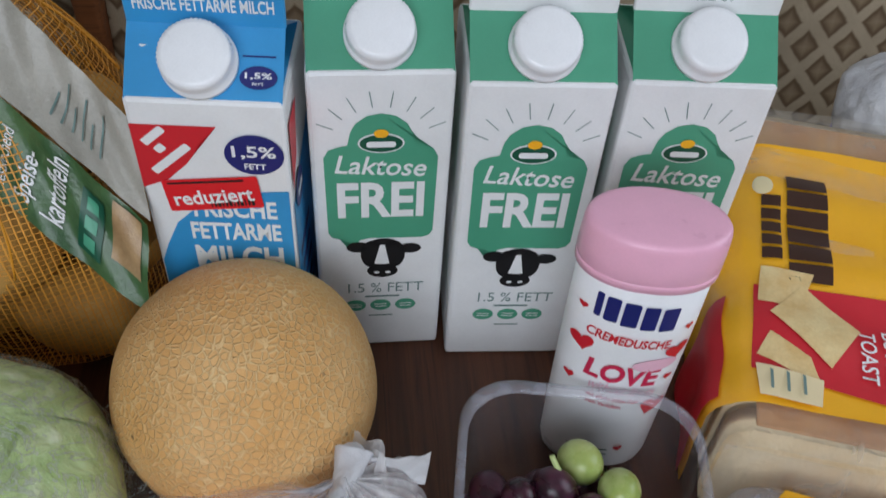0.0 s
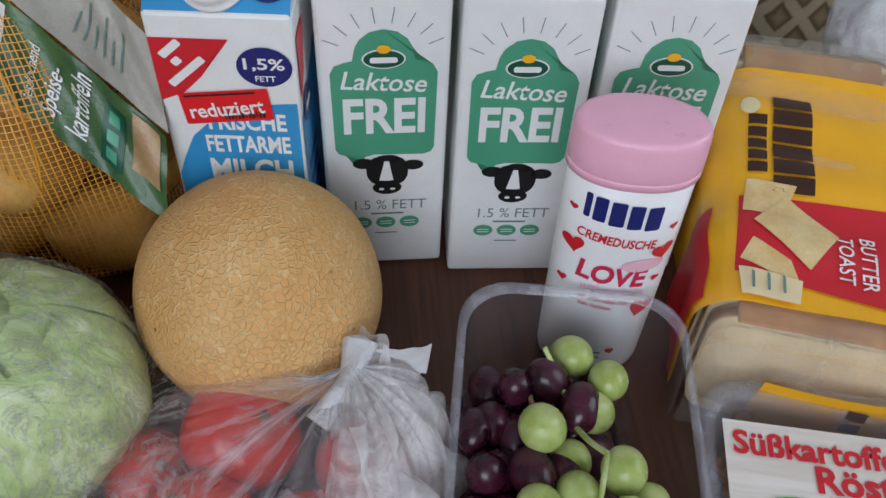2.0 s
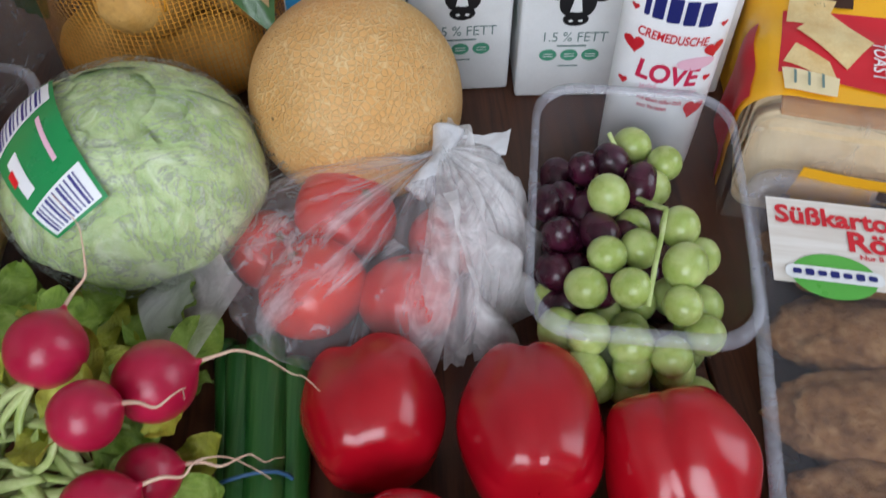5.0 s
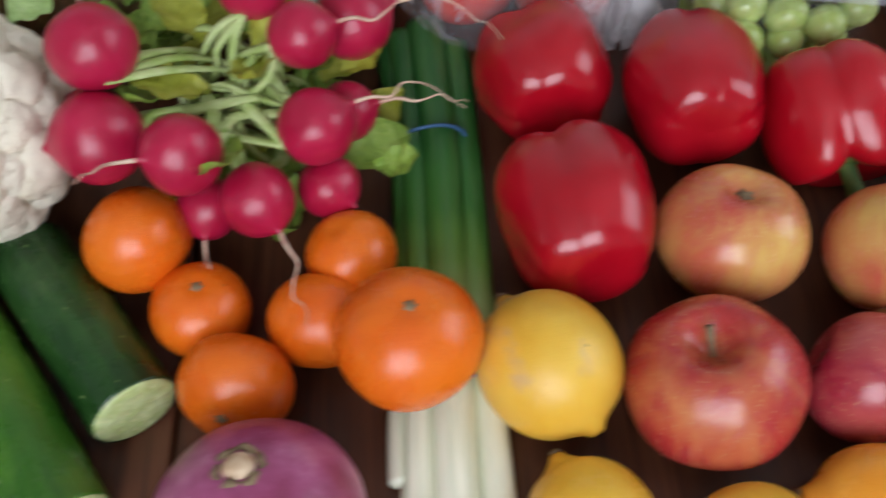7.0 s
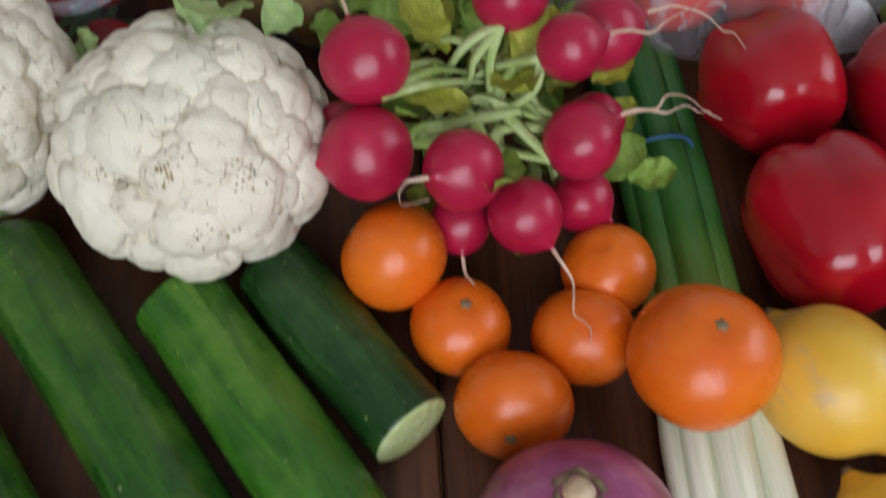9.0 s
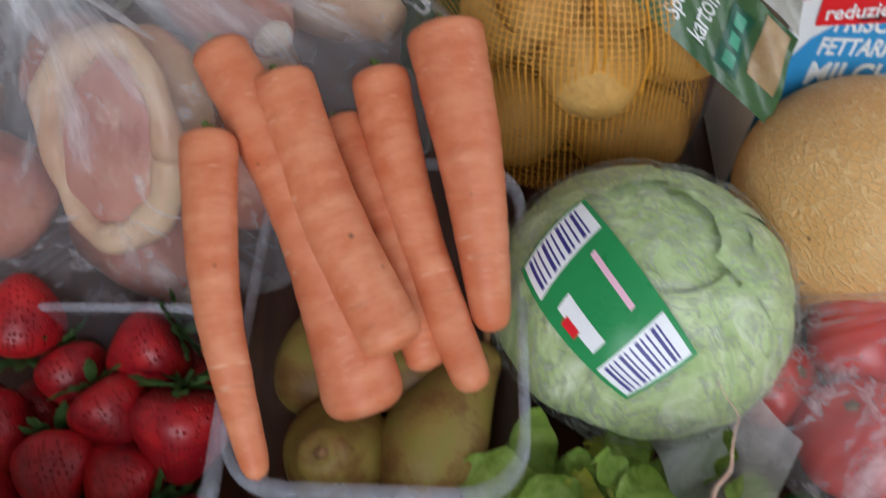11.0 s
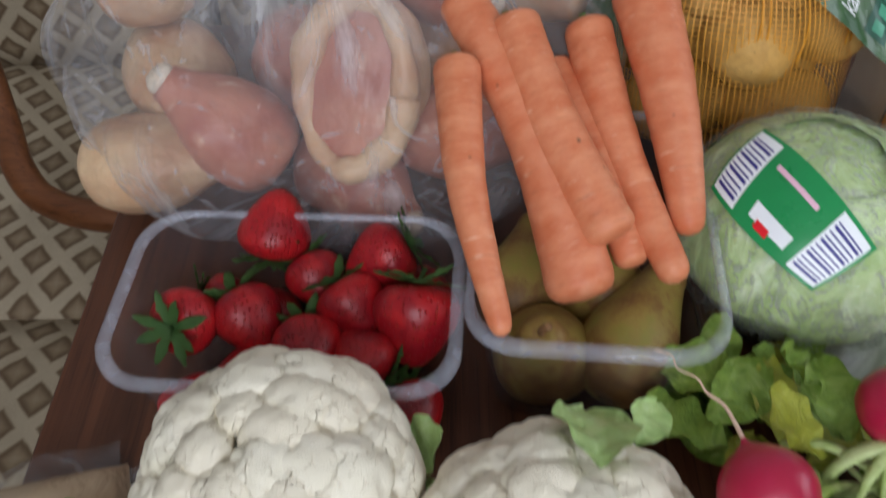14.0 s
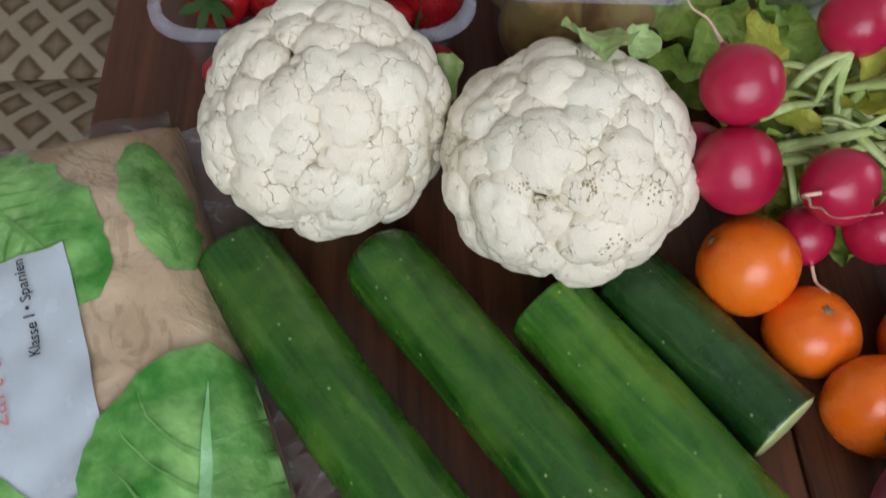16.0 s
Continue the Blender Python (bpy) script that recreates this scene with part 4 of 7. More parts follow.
mandarin(pose(0.076, 0.4315, 0.0350, -35, -62, 10), 0.0255, 0.92, "orange mandarin leaning beside the radishes", 1)
mandarin(pose(0.1043, 0.4008, 0.0205, -6, 6, 0), 0.0232, 0.88, "orange mandarin with dry calyx upwards", 2)
mandarin(pose(0.1588, 0.3912, 0.0240, 120, 10, 0), 0.0240, 0.92, "orange mandarin with its calyx turned down", 3)
mandarin(pose(0.1740, 0.4220, 0.0290, 10, 160, 0), 0.0220, 0.90, "orange mandarin against the spring onions", 4)
mandarin(pose(0.1238, 0.3604, 0.0250, 68, 0, -12), 0.0255, 0.80, "oval orange mandarin beside the purple turnip", 5)
mandarin(pose(0.1996, 0.3665, 0.0530, -4, 2, 0), 0.0304, 0.90, "large orange clementine lying across the spring onions", 6, "")


def lemon(m, r, length, material, label, seed):
    o = thing("lemon", m, label, "lemon", "lemons")
    prof = []
    for i in range(41):
        t = i / 40 * math.pi
        z = -math.cos(t) * length / 2
        q = r * math.sin(t) ** 0.85
        prof.append((q, z))
    prof = [(0, -length / 2 - 0.006), (0.003, -length / 2 - 0.005), (0.0055, -length / 2 - 0.002)] + prof[4:-4] + [(0.0058, length / 2 + 0.0015), (0.0035, length / 2 + 0.004), (0, length / 2 + 0.0045)]
    part("peel", lathe(prof, 44, lambda a, q, z: (q * (1 + 0.02 * math.cos(2 * a + seed)) * math.cos(a), q * (1 + 0.02 * math.cos(3 * a + seed)) * math.sin(a), z)), material, o)
    part("stalk_end", lathe([(0, 0), (0.002, 0.0004), (0.0026, 0.0018), (0, 0.002)], 12, lambda a, q, z: (q * math.cos(a), q * math.sin(a), z - length / 2 - 0.0075)), M_TWIG, o)
    return o


lemon(pose(0.2590, 0.361, 0.0325, 90, 0, 28), 0.0310, 0.064, M_LEMON, "yellow lemon with pale scarred rind", 1)
lemon(pose(0.270, 0.291, 0.0265, 88, 0, 20), 0.0270, 0.058, M_LEMONSMOOTH, "smooth yellow lemon near the table edge", 2)
lemon(pose(0.330, 0.279, 0.0265, 88, 0, -60), 0.0268, 0.058, M_LEMONSMOOTH, "yellow lemon beside a second lemon", 3)
lemon(pose(0.388, 0.293, 0.0265, 88, 0, 75), 0.0265, 0.056, M_ORANGE, "golden orange-yellow lemon near the lidded tray", 4)


def turnip_material():
    n = Nodes("turnip_skin", 0.30, 0.0, 0.5)
    z = n.axis(2)
    v = n.math("ADD", n.math("MULTIPLY", n.noise(26, 5, 0.6, n.stretched(1, 1, 0.4)), 1.0), n.math("MULTIPLY", z, 2.0))
    c = n.ramp(v, (0.36, lin(196, 130, 156)), (0.50, lin(166, 84, 122)), (0.62, lin(142, 60, 94)), (0.76, lin(118, 52, 66)))
    c = n.mix(n.grey(n.cells(150), 0.10, 0.05, 0.0, 0.5), c, lin(196, 150, 160))
    n.put("Base Color", c)
    n.bump(n.noise(160, 4), 0.0005)
    return n.m


M_ROOTEND = mottled("turnip_crown", lin(196, 160, 124), lin(226, 200, 168), 150, 0.7)


def turnip(m, r):
    o = thing("turnip", m, "large round purple turnip with pale trimmed crown", "turnip")
    part("flesh", blob(r, 5, lambda d: 1 + 0.015 * noise.noise(d * 2) - 0.05 * math.exp(-(math.hypot(d.x, d.y) / 0.2) ** 2) * (d.z > 0), (1, 1, 0.93)), turnip_material(), o)
    z = r * 0.86
    part("crown_ring", lathe([(0.0062, 0.0), (0.0074, 0.0026), (0.0092, 0.002), (0.0105, 0.0)], 22, lambda a, q, h: (q * (1 + 0.08 * math.cos(7 * a)) * math.cos(a), q * (1 + 0.08 * math.sin(5 * a)) * math.sin(a), z + h * (1 + 0.5 * math.sin(6 * a))), False), M_TWIG, o, "brown ragged ring of cut leaf stubs")
    part("crown", blob(0.0062, 3, None, (1, 1, 0.6)), M_ROOTEND, o, "pale cut crown", m=pose(0, 0, z + 0.0008))


turnip(pose(0.1397, 0.2975, 0.0385, -19, -4, 0), 0.0415)


def cucumber_material(name, a, b, pale):
    n = Nodes(name, 0.33, 0.0, 0.5)
    uv = n.add("ShaderNodeUVMap").outputs[0]
    streak = n.noise(1.0, 5, 0.6, n.stretched(9, 11, 1, uv), 1.6)
    c = n.ramp(streak, (0.30, a), (0.54, b), (0.82, pale))
    c = n.mix(n.grey(n.cells(105), 0.10, 0.05, 0.0, 0.8), c, lin(150, 172, 104))
    c = n.mix(n.grey(n.noise(500), 0.4, 0.8, 0, 0.25), c, a)
    c = n.mix(n.grey(n.noise(24, 4), 0.52, 0.72, 0.0, 0.5), c, pale)
    n.put("Base Color", c)
    n.put("Roughness", n.grey(n.noise(80, 4), 0.3, 0.7, 0.22, 0.36))
    n.bump(streak, 0.0008)
    n.bump(n.noise(350), 0.00025)
    return n.m


M_CUC = cucumber_material("cucumber_skin", lin(24, 58, 16), lin(44, 88, 24), lin(92, 128, 44))
M_CUCDARK = cucumber_material("cucumber_skin_dark", lin(18, 44, 16), lin(28, 62, 22), lin(60, 96, 44))
M_CUCLIGHT = cucumber_material("cucumber_skin_light", lin(34, 80, 18), lin(58, 106, 28), lin(104, 142, 50))


def flesh_material():
    n = Nodes("cucumber_flesh", 0.35, 0.0, 0.5)
    x, y = n.axis(0), n.axis(1)
    seeds = n.cells(230)
    c = n.mix(n.grey(n.noise(140, 4), 0.35, 0.7), lin(176, 190, 120), lin(204, 212, 158))
    c = n.mix(n.grey(seeds, 0.28, 0.12, 0.0, 0.6), c, lin(232, 228, 178))
    n.put("Base Color", c)
    n.bump(seeds, 0.0008)
    n.soft(0.15)
    return n.m


M_CUCFLESH = flesh_material()


def cucumber(p0, p1, r, material, label, bow=0.0, cut0=False, cut1=False, seed=0.0, slant=0.0):
    p0, p1 = Vector((*p0, r * 0.98)), Vector((*p1, r * 0.98))
    d = (p1 - p0)
    side = Vector((-d.y, d.x, 0)).normalized()
    length = d.length
    c = thing("cucumber", Matrix.Translation(p0), label, "cucumber", "cucumbers")

    def width(s):
        k = 1.0 + 0.02 * math.sin(s * 9 + seed)
        if not cut0:
            k *= min(1, math.sqrt(max(0.0, 1 - (1 - min(1, s / 0.09)) ** 2.2)) + 0.02)
        if not cut1:
            k *= min(1, math.sqrt(max(0.0, 1 - (1 - min(1, (1 - s) / 0.09)) ** 2.2)) + 0.02)
        return r * k
    bm = tube([(0, 0, 0), tuple(d * 0.5 + side * bow), tuple(d)], width, 36, 60, lambda s, a: 1 + 0.016 * math.cos(6 * a + seed) + 0.008 * math.sin(14 * a + 6 * s) + 0.022 * noise.noise(Vector((math.cos(a) * 1.5, math.sin(a) * 1.5, s * 11 + seed * 3))))
    uv = bm.loops.layers.uv.new("UVMap")
    for f in bm.faces:
        for l in f.loops:
            q = l.vert.co
            s = q.dot(d) / length
            v = q - d * (s / length)
            l[uv].uv = (s, math.atan2(v.dot(side), v.z) * 0.14 + seed) if abs(v.z) + abs(v.dot(side)) > 1e-5 else (s, seed)
    unit = d.normalized()
    for v in bm.verts:
        s = v.co.dot(unit) / length
        if s > 0.9:
            v.co -= unit * (v.co.z * slant * (s - 0.9) / 0.1)
    part("skin", bm, material, c)
    for cut, at, way in ((cut0, Vector((0, 0, 0)), -d), (cut1, d, d)):
        if cut:
            face = lathe([(0, 0.0012), (r * 0.45, 0.0013), (r * 0.86, 0.0010), (r * 0.955, 0.0002), (r * 0.96, -0.001)], 36)
            part("cut_face", face, M_CUCFLESH, c, "pale green cut face with seeds", m=Matrix.Translation(at) @ (way + Vector((0, 0, way.length * (slant if at.length > 0.01 else 0)))).to_track_quat("Z", "Y").to_matrix().to_4x4() @ Matrix.Diagonal((1, math.sqrt(1 + slant ** 2) if at.length > 0.01 else 1, 1, 1)))
    return c


cucumber((-0.178, 0.456), (-0.010, 0.214), 0.0222, M_CUC, "dark green cucumber beside the salad bag", -0.004, True, False, 0.3)
cucumber((-0.110, 0.459), (0.062, 0.192), 0.0215, M_CUC, "long green cucumber with pale scratches", 0.006, False, False, 1.7)
cucumber((-0.022, 0.420), (0.0565, 0.305), 0.0218, M_CUCLIGHT, "half cucumber, bright green, with a cut end", 0.0, True, True, 2.9, -0.06)
cucumber((0.017, 0.440), (0.0800, 0.354), 0.0198, M_CUCDARK, "dark green cucumber half with pale cut face", 0.0, False, True, 4.1, 0.05)

# ---- radishes ----
def radish_material():
    n = Nodes("radish_skin", 0.3, 0.0, 0.5)
    c = n.mix(n.grey(n.noise(30, 4), 0.35, 0.7), lin(160, 16, 52), lin(184, 32, 70))
    c = n.mix(n.grey(n.noise(55, 4, 0.6, n.stretched(1, 1, 0.3)), 0.70, 0.82, 0.0, 0.7), c, lin(226, 160, 170))
    n.put("Base Color", c)
    n.bump(n.noise(120), 0.0004)
    n.soft(0.1)
    return n.m


M_RADISH = radish_material()
M_ROOTLET = mottled("radish_rootlet", lin(206, 160, 140), lin(222, 196, 170), 200, 0.6, 0.0003)
M_RADLEAF = leafy_material("radish_leaf", lin(100, 132, 42), lin(142, 170, 70), lin(178, 198, 114), 70, 0.45)
M_RADYELLOW = leafy_material("radish_leaf_yellow", lin(132, 140, 40), lin(170, 172, 62), lin(196, 196, 104), 70, 0.45)
M_RADSTEM = mottled("radish_stem", lin(152, 176, 88), lin(200, 212, 150), 60, 0.45, 0.0003)


def radish_bunch():
    b = thing("radish_bunch", pose(0.125, 0.49, 0), "bunch of pink-red radishes with yellowing green leaves", "radishes")
    o = Vector((0.125, 0.49, 0))
    heart_at = Vector((0.118, 0.497, 0.062))
    rad = [((0.068, 0.489, 0.100), 0.0190, (-0.3, 0.9, 0.3), 1), ((0.067, 0.461, 0.074), 0.0205, (-0.9, -0.3, 0.1), 1), ((0.107, 0.443, 0.083), 0.0175, (-0.7, -0.5, 0.5), 1),
           ((0.134, 0.437, 0.056), 0.0172, (0.5, -0.8, -0.1), 1), ((0.161, 0.465, 0.070), 0.0176, (0.8, 0.4, 0.3), 1), ((0.164, 0.454, 0.040), 0.0150, (0.7, -0.7, 0), 0),
           ((0.134, 0.530, 0.096), 0.0175, (0.3, 0.9, 0.3), 1), ((0.178, 0.521, 0.080), 0.0190, (0.9, 0.3, 0.2), 1), ((0.157, 0.497, 0.096), 0.0155, (0.9, 0.1, 0.3), 1),
           ((0.173, 0.489, 0.052), 0.0150, (0.9, 0.2, 0.1), 1), ((0.107, 0.447, 0.036), 0.0150, (0, -1, 0), 1), ((0.055, 0.482, 0.058), 0.0170, (-1, 0, 0), 0)]
    for k, (p, r, way, root) in enumerate(rad):
        p, way = Vector(p) - o, Vector(way).normalized()
        turn = way.to_track_quat("Z", "Y").to_matrix().to_4x4()
        prof = [(0, -0.94), (0.25, -0.92), (0.5, -0.83), (0.75, -0.62), (0.93, -0.3), (1.0, 0.05), (0.94, 0.38), (0.76, 0.68), (0.50, 0.90), (0.26, 1.03), (0.10, 1.13), (0.055, 1.22), (0, 1.25)]
        fine = smooth_path([(q, 0, z) for q, z in prof], 30)
        body = lathe([(max(0, v.x) * r, v.z * r) for v in fine], 32, lambda a, q, z, k=k: (q * (1 + 0.04 * math.cos(2 * a + k)) * math.cos(a), q * (1 + 0.04 * math.cos(3 * a + k)) * math.sin(a), z))
        rd = part("radish", body, M_RADISH, b, m=Matrix.Translation(p) @ turn)
        if root:
            rng = random.Random(k)
            pts = [Vector((0, 0, r * 1.15))]
            drift = Vector((rng.uniform(-1, 1), rng.uniform(-1, 1), 0)) * 0.004
            for i in range(7):
                pts.append(pts[-1] + Vector((rng.uniform(-1, 1) * 0.0045, rng.uniform(-1, 1) * 0.0045, 0.0085 - 0.0008 * i)) + drift * (i / 3))
            part("rootlet", tube([tuple(q) for q in pts], lambda s: 0.0009 * (1 - s) ** 1.8 + 0.0002, 6, 24), M_ROOTLET, rd)
        # its leaf stalks run back to the heart of the bunch
        for j in range(3):
            rng = random.Random(k * 7 + j)
            start = p - way * r * 0.85
            end = heart_at - o + Vector((rng.uniform(-0.024, 0.026), rng.uniform(-0.022, 0.026), rng.uniform(-0.02, 0.016)))
            mid = (start + end) / 2 + Vector((rng.uniform(-0.008, 0.008), rng.uniform(-0.008, 0.008), rng.uniform(0.0, 0.012)))
            tip = end + (end - mid) * 0.15 + Vector((rng.uniform(-0.012, 0.012), rng.uniform(0.0, 0.012), rng.uniform(-0.022, -0.004)))
            part("leaf_stalk", tube([tuple(start), tuple(mid), tuple(end), tuple(tip)], lambda s: (0.0037 if j % 2 else 0.0026) * (1 - 0.5 * s) * (1 + 0.12 * math.sin(9 * s + k)), 8, 18, lambda s, a: 1 - 0.55 * math.sin(a) ** 2 + 0.15 * math.cos(3 * a)), M_RADSTEM, b)
    rng = random.Random(5)
    for i in range(46):
        back = i < 34
        if back:
            x, y = rng.uniform(-0.06, 0.045), rng.uniform(0.03, 0.10)
            z = rng.uniform(0.008, 0.055) * (1.0 if y < 0.085 else 0.6)
        else:
            x, y = rng.uniform(-0.05, 0.05), rng.uniform(-0.05, 0.03)
            z = rng.uniform(0.006, 0.035)
        m = Matrix.Translation((x, y, z)) @ Matrix.Rotation(rng.uniform(-1.3, 1.3), 4, "Z") @ Matrix.Rotation(rng.uniform(-0.3, 0.6), 4, "X") @ Matrix.Rotation(rng.uniform(-0.5, 0.5), 4, "Y")
        part("leaf", leaf_sheet(rng.uniform(0.03, 0.048), rng.uniform(0.022, 0.034), rng.uniform(-0.25, 0.2), 0.10, rng.random() * 9, 8, 14), M_RADYELLOW if i % 4 == 1 else M_RADLEAF, b, m=m)
    for x, y, z, turn in ((0.048, 0.012, 0.066, -60), (0.062, -0.03, 0.045, -90), (0.0, -0.03, 0.072, 170), (-0.02, 0.03, 0.07, 40), (-0.012, -0.006, 0.074, 100), (0.012, 0.004, 0.078, -20), (-0.028, 0.010, 0.066, 150), (0.02, 0.028, 0.07, 20), (0.005, 0.02, 0.074, 200)):
        part("leaf", leaf_sheet(0.036 if x < 0.045 else 0.022, 0.026 if x < 0.045 else 0.017, 0.2, 0.07, x * 50, 12, 18), M_RADYELLOW if turn % 20 == 0 else M_RADLEAF, b, m=pose(x, y, z, 15, 10, turn))


radish_bunch()


# ---- spring onions ----
def onion_material():
    n = Nodes("spring_onion", 0.35, 0.0, 0.5)
    uv = n.axis(0, n.add("ShaderNodeUVMap").outputs[0])
    streak = n.noise(240, 4, 0.6, n.stretched(1, 0.04, 1))
    v = n.math("ADD", uv, n.math("MULTIPLY", n.math("SUBTRACT", streak, 0.5), 0.16))
    c = n.ramp(v, (0.0, lin(236, 234, 214)), (0.22, lin(230, 232, 204)), (0.36, lin(176, 198, 124)), (0.46, lin(112, 156, 66)), (0.56, lin(54, 110, 40)), (0.72, lin(30, 84, 34)))
    n.put("Base Color", n.mix(n.grey(streak, 0.4, 0.75, 0, 0.35), c, lin(96, 130, 70)))
    n.bump(streak, 0.0006)
    return n.m


M_ONION = onion_material()
M_ONIONROOT = mottled("onion_roots", lin(214, 198, 164), lin(236, 226, 200), 200, 0.8, 0.0003)
M_BAND = paint("blue_rubber", lin(52, 92, 130), 0.55)


def spring_onions():
    b = thing("spring_onions", pose(0.214, 0.43, 0), "bundle of spring onions with white bulbs and roots", "spring onions")
    stalks = [(0.191, 0.199, 0.0066, 0.0080, 0.586), (0.2005, 0.2055, 0.0086, 0.0120, 0.578), (0.215, 0.2190, 0.0122, 0.0150, 0.582), (0.2305, 0.2325, 0.0092, 0.0105, 0.570)]
    foot = [(0.193, 0.318), (0.2005, 0.296), (0.2165, 0.287), (0.2345, 0.289)]
    for k, ((xt, xm, r, z, yt), (xe, ye)) in enumerate(zip(stalks, foot)):
        bulb = k in (1, 2, 3)
        pts = [(xe - 0.214, ye - 0.43, 0.0085), (xe - 0.214 + 0.15 * (xm - xe), ye - 0.43 + 0.03, 0.0085 + 0.3 * (z - 0.0085)), (xm - 0.214, -0.03, z), (xm - 0.214, 0.07, z), (xt - 0.214, yt - 0.43, z)]
        bm = tube(pts, lambda s, r=r, bulb=bulb: r * (0.80 if not bulb else 0.80 + (0.0098 / r - 0.80) * math.exp(-((s - 0.06) / 0.10) ** 2)) * (1.0 if s > 0.02 else 0.7) + 0.0015 * s, 14, 44, lambda s, a: 1 - 0.18 * s * math.sin(a) ** 2)
        uv = bm.loops.layers.uv.new("UVMap")
        for f in bm.faces:
            for l in f.loops:
                l[uv].uv = ((l.vert.co.y + 0.14) / 0.285, 0)
        st = part("stalk", bm, M_ONION, b)
        if bulb:
            rng = random.Random(k)
            roots = []
            for j in range(22):
                a = rng.uniform(-1.25, 1.25)
                l = rng.uniform(0.010, 0.020)
                roots.append(tube([(xe - 0.214 + 0.003 * math.sin(a), ye - 0.43 + 0.001, 0.008), (xe - 0.214 + l * 0.6 * math.sin(a), ye - 0.43 - l * 0.6 * math.cos(a), 0.006 + rng.uniform(-0.003, 0.005)),
                                   (xe - 0.214 + l * math.sin(a) + rng.uniform(-0.003, 0.003), ye - 0.43 - l * math.cos(a), 0.002 + rng.uniform(0, 0.006))], 0.0004, 4, 6))
            tagged(part("root_tuft", merge(*roots), M_ONIONROOT, st), "", "", "", "stuff")
    band = tube([(0.0208 * math.cos(a) - 0.001, 0.068 + 0.002 * math.sin(2 * a), 0.0140 + (0.0135 if math.sin(a) > 0 else 0.0125) * math.sin(a)) for a in [i / 16 * math.tau for i in range(17)]], 0.0011, 6, 64)
    part("rubber_band", band, M_BAND, b, "thin blue rubber band")
    lower = tube([(0.0200 * math.cos(a) + 0.002, -0.068, 0.0125 + 0.0115 * math.sin(a)) for a in [i / 16 * math.tau for i in range(17)]], 0.0011, 6, 64)
    part("rubber_band", lower, M_BAND, b, "thin blue rubber band")


spring_onions()


# ---- clear punnets ----
def punnet_material():
    n = Nodes("clear_punnet", 0.08, 0.0, 0.6)
    n.put("Base Color", lin(138, 138, 144))
    n.put("Alpha", n.grey(n.noise(30, 3), 0.3, 0.7, 0.10, 0.17))
    n.bump(n.noise(60, 2), 0.0004)
    return n.m


M_PUNNET = punnet_material()


def rim_material():
    n = Nodes("punnet_rim", 0.12, 0.0, 0.7)
    n.put("Base Color", lin(206, 208, 220))
    n.put("Alpha", n.grey(n.noise(60, 3), 0.3, 0.7, 0.22, 0.42))
    n.bump(n.noise(200, 2), 0.0003)
    return n.m


M_RIM = rim_material()


def outline(w, l, r, u):
    """A point of a rounded rectangle's outline, u from 0 to 1."""
    k = u * 4 % 4
    q, t = int(k), k - int(k)
    hx, hy = w / 2 - r, l / 2 - r
    a, b = [((hx, -hy), (hx, hy)), ((hx, hy), (-hx, hy)), ((-hx, hy), (-hx, -hy)), ((-hx, -hy), (hx, -hy))][q]
    out = [(1, 0), (0, 1), (-1, 0), (0, -1)][q]
    if t < 0.7:
        s = t / 0.7
        return (a[0] + (b[0] - a[0]) * s + out[0] * r, a[1] + (b[1] - a[1]) * s + out[1] * r)
    a0 = math.atan2(out[1], out[0]) + (t - 0.7) / 0.3 * math.pi / 2
    return (b[0] + r * math.cos(a0), b[1] + r * math.sin(a0))


def punnet(name, m, w, l, h, label, group="clear punnets"):
    p = thing(name, m, label, "plastic tray", group)
    rows = [(0.0, 0.0008), (0.55, 0.0008), (0.78, 0.001), (0.82, 0.004), (0.84, 0.012)] + [(0.84 + 0.14 * i / 6, 0.012 + (h - 0.012) * i / 6) for i in range(1, 7)]

    def wall_at(u, v):
        k, z = rows[round(v * (len(rows) - 1))]
        x, y = outline(w, l, 0.026, u)
        ribs = 1 + (0.008 * math.cos(u * math.tau * 14) if 0.01 < z < h - 0.01 else 0)
        return (x * k * ribs, y * k * ribs, z)
    part("tub", grid(wall_at, 120, len(rows) - 1, True), M_PUNNET, p)
    edge = [(0.975, h - 0.001), (0.985, h + 0.0012), (1.03, h + 0.0014), (1.055, h + 0.0002), (1.06, h - 0.004)]

    def rim_at(u, v):
        k, z = edge[round(v * 4)]
        x, y = outline(w, l, 0.026, u)
        return (x * k, y * k, z)
    part("rim", grid(rim_at, 96, 4, True), M_RIM, p, "rolled plastic rim")
    return p


punnet("grape_punnet", pose(0.418, 0.617, 0, 0, 0, -9), 0.110, 0.168, 0.080, "clear plastic tray holding green and dark grapes")
punnet("carrot_punnet", pose(0.0205, 0.652, 0, 0, 0, -5), 0.1195, 0.168, 0.088, "clear plastic tray holding pears, carrots across it")
punnet("strawberry_punnet", pose(-0.135, 0.610, 0, 0, 0, 87), 0.108, 0.166, 0.078, "clear plastic tray holding ripe strawberries")


# ---- grapes ----
def grape_material(name, a, b, bloom):
    n = Nodes(name, 0.22, 0.0, 0.5)
    c = n.mix(n.grey(n.noise(90, 3), 0.35, 0.7), a, b)
    c = n.mix(n.grey(n.noise(45, 4), 0.5, 0.75, 0, 0.35), c, bloom)
    n.put("Base Color", n.mix(n.math("MULTIPLY", n.random(), 0.3), c, b))
    n.put("Roughness", n.grey(n.noise(60), 0.3, 0.7, 0.18, 0.38))
    n.soft(0.25, 0.004)
    return n.m


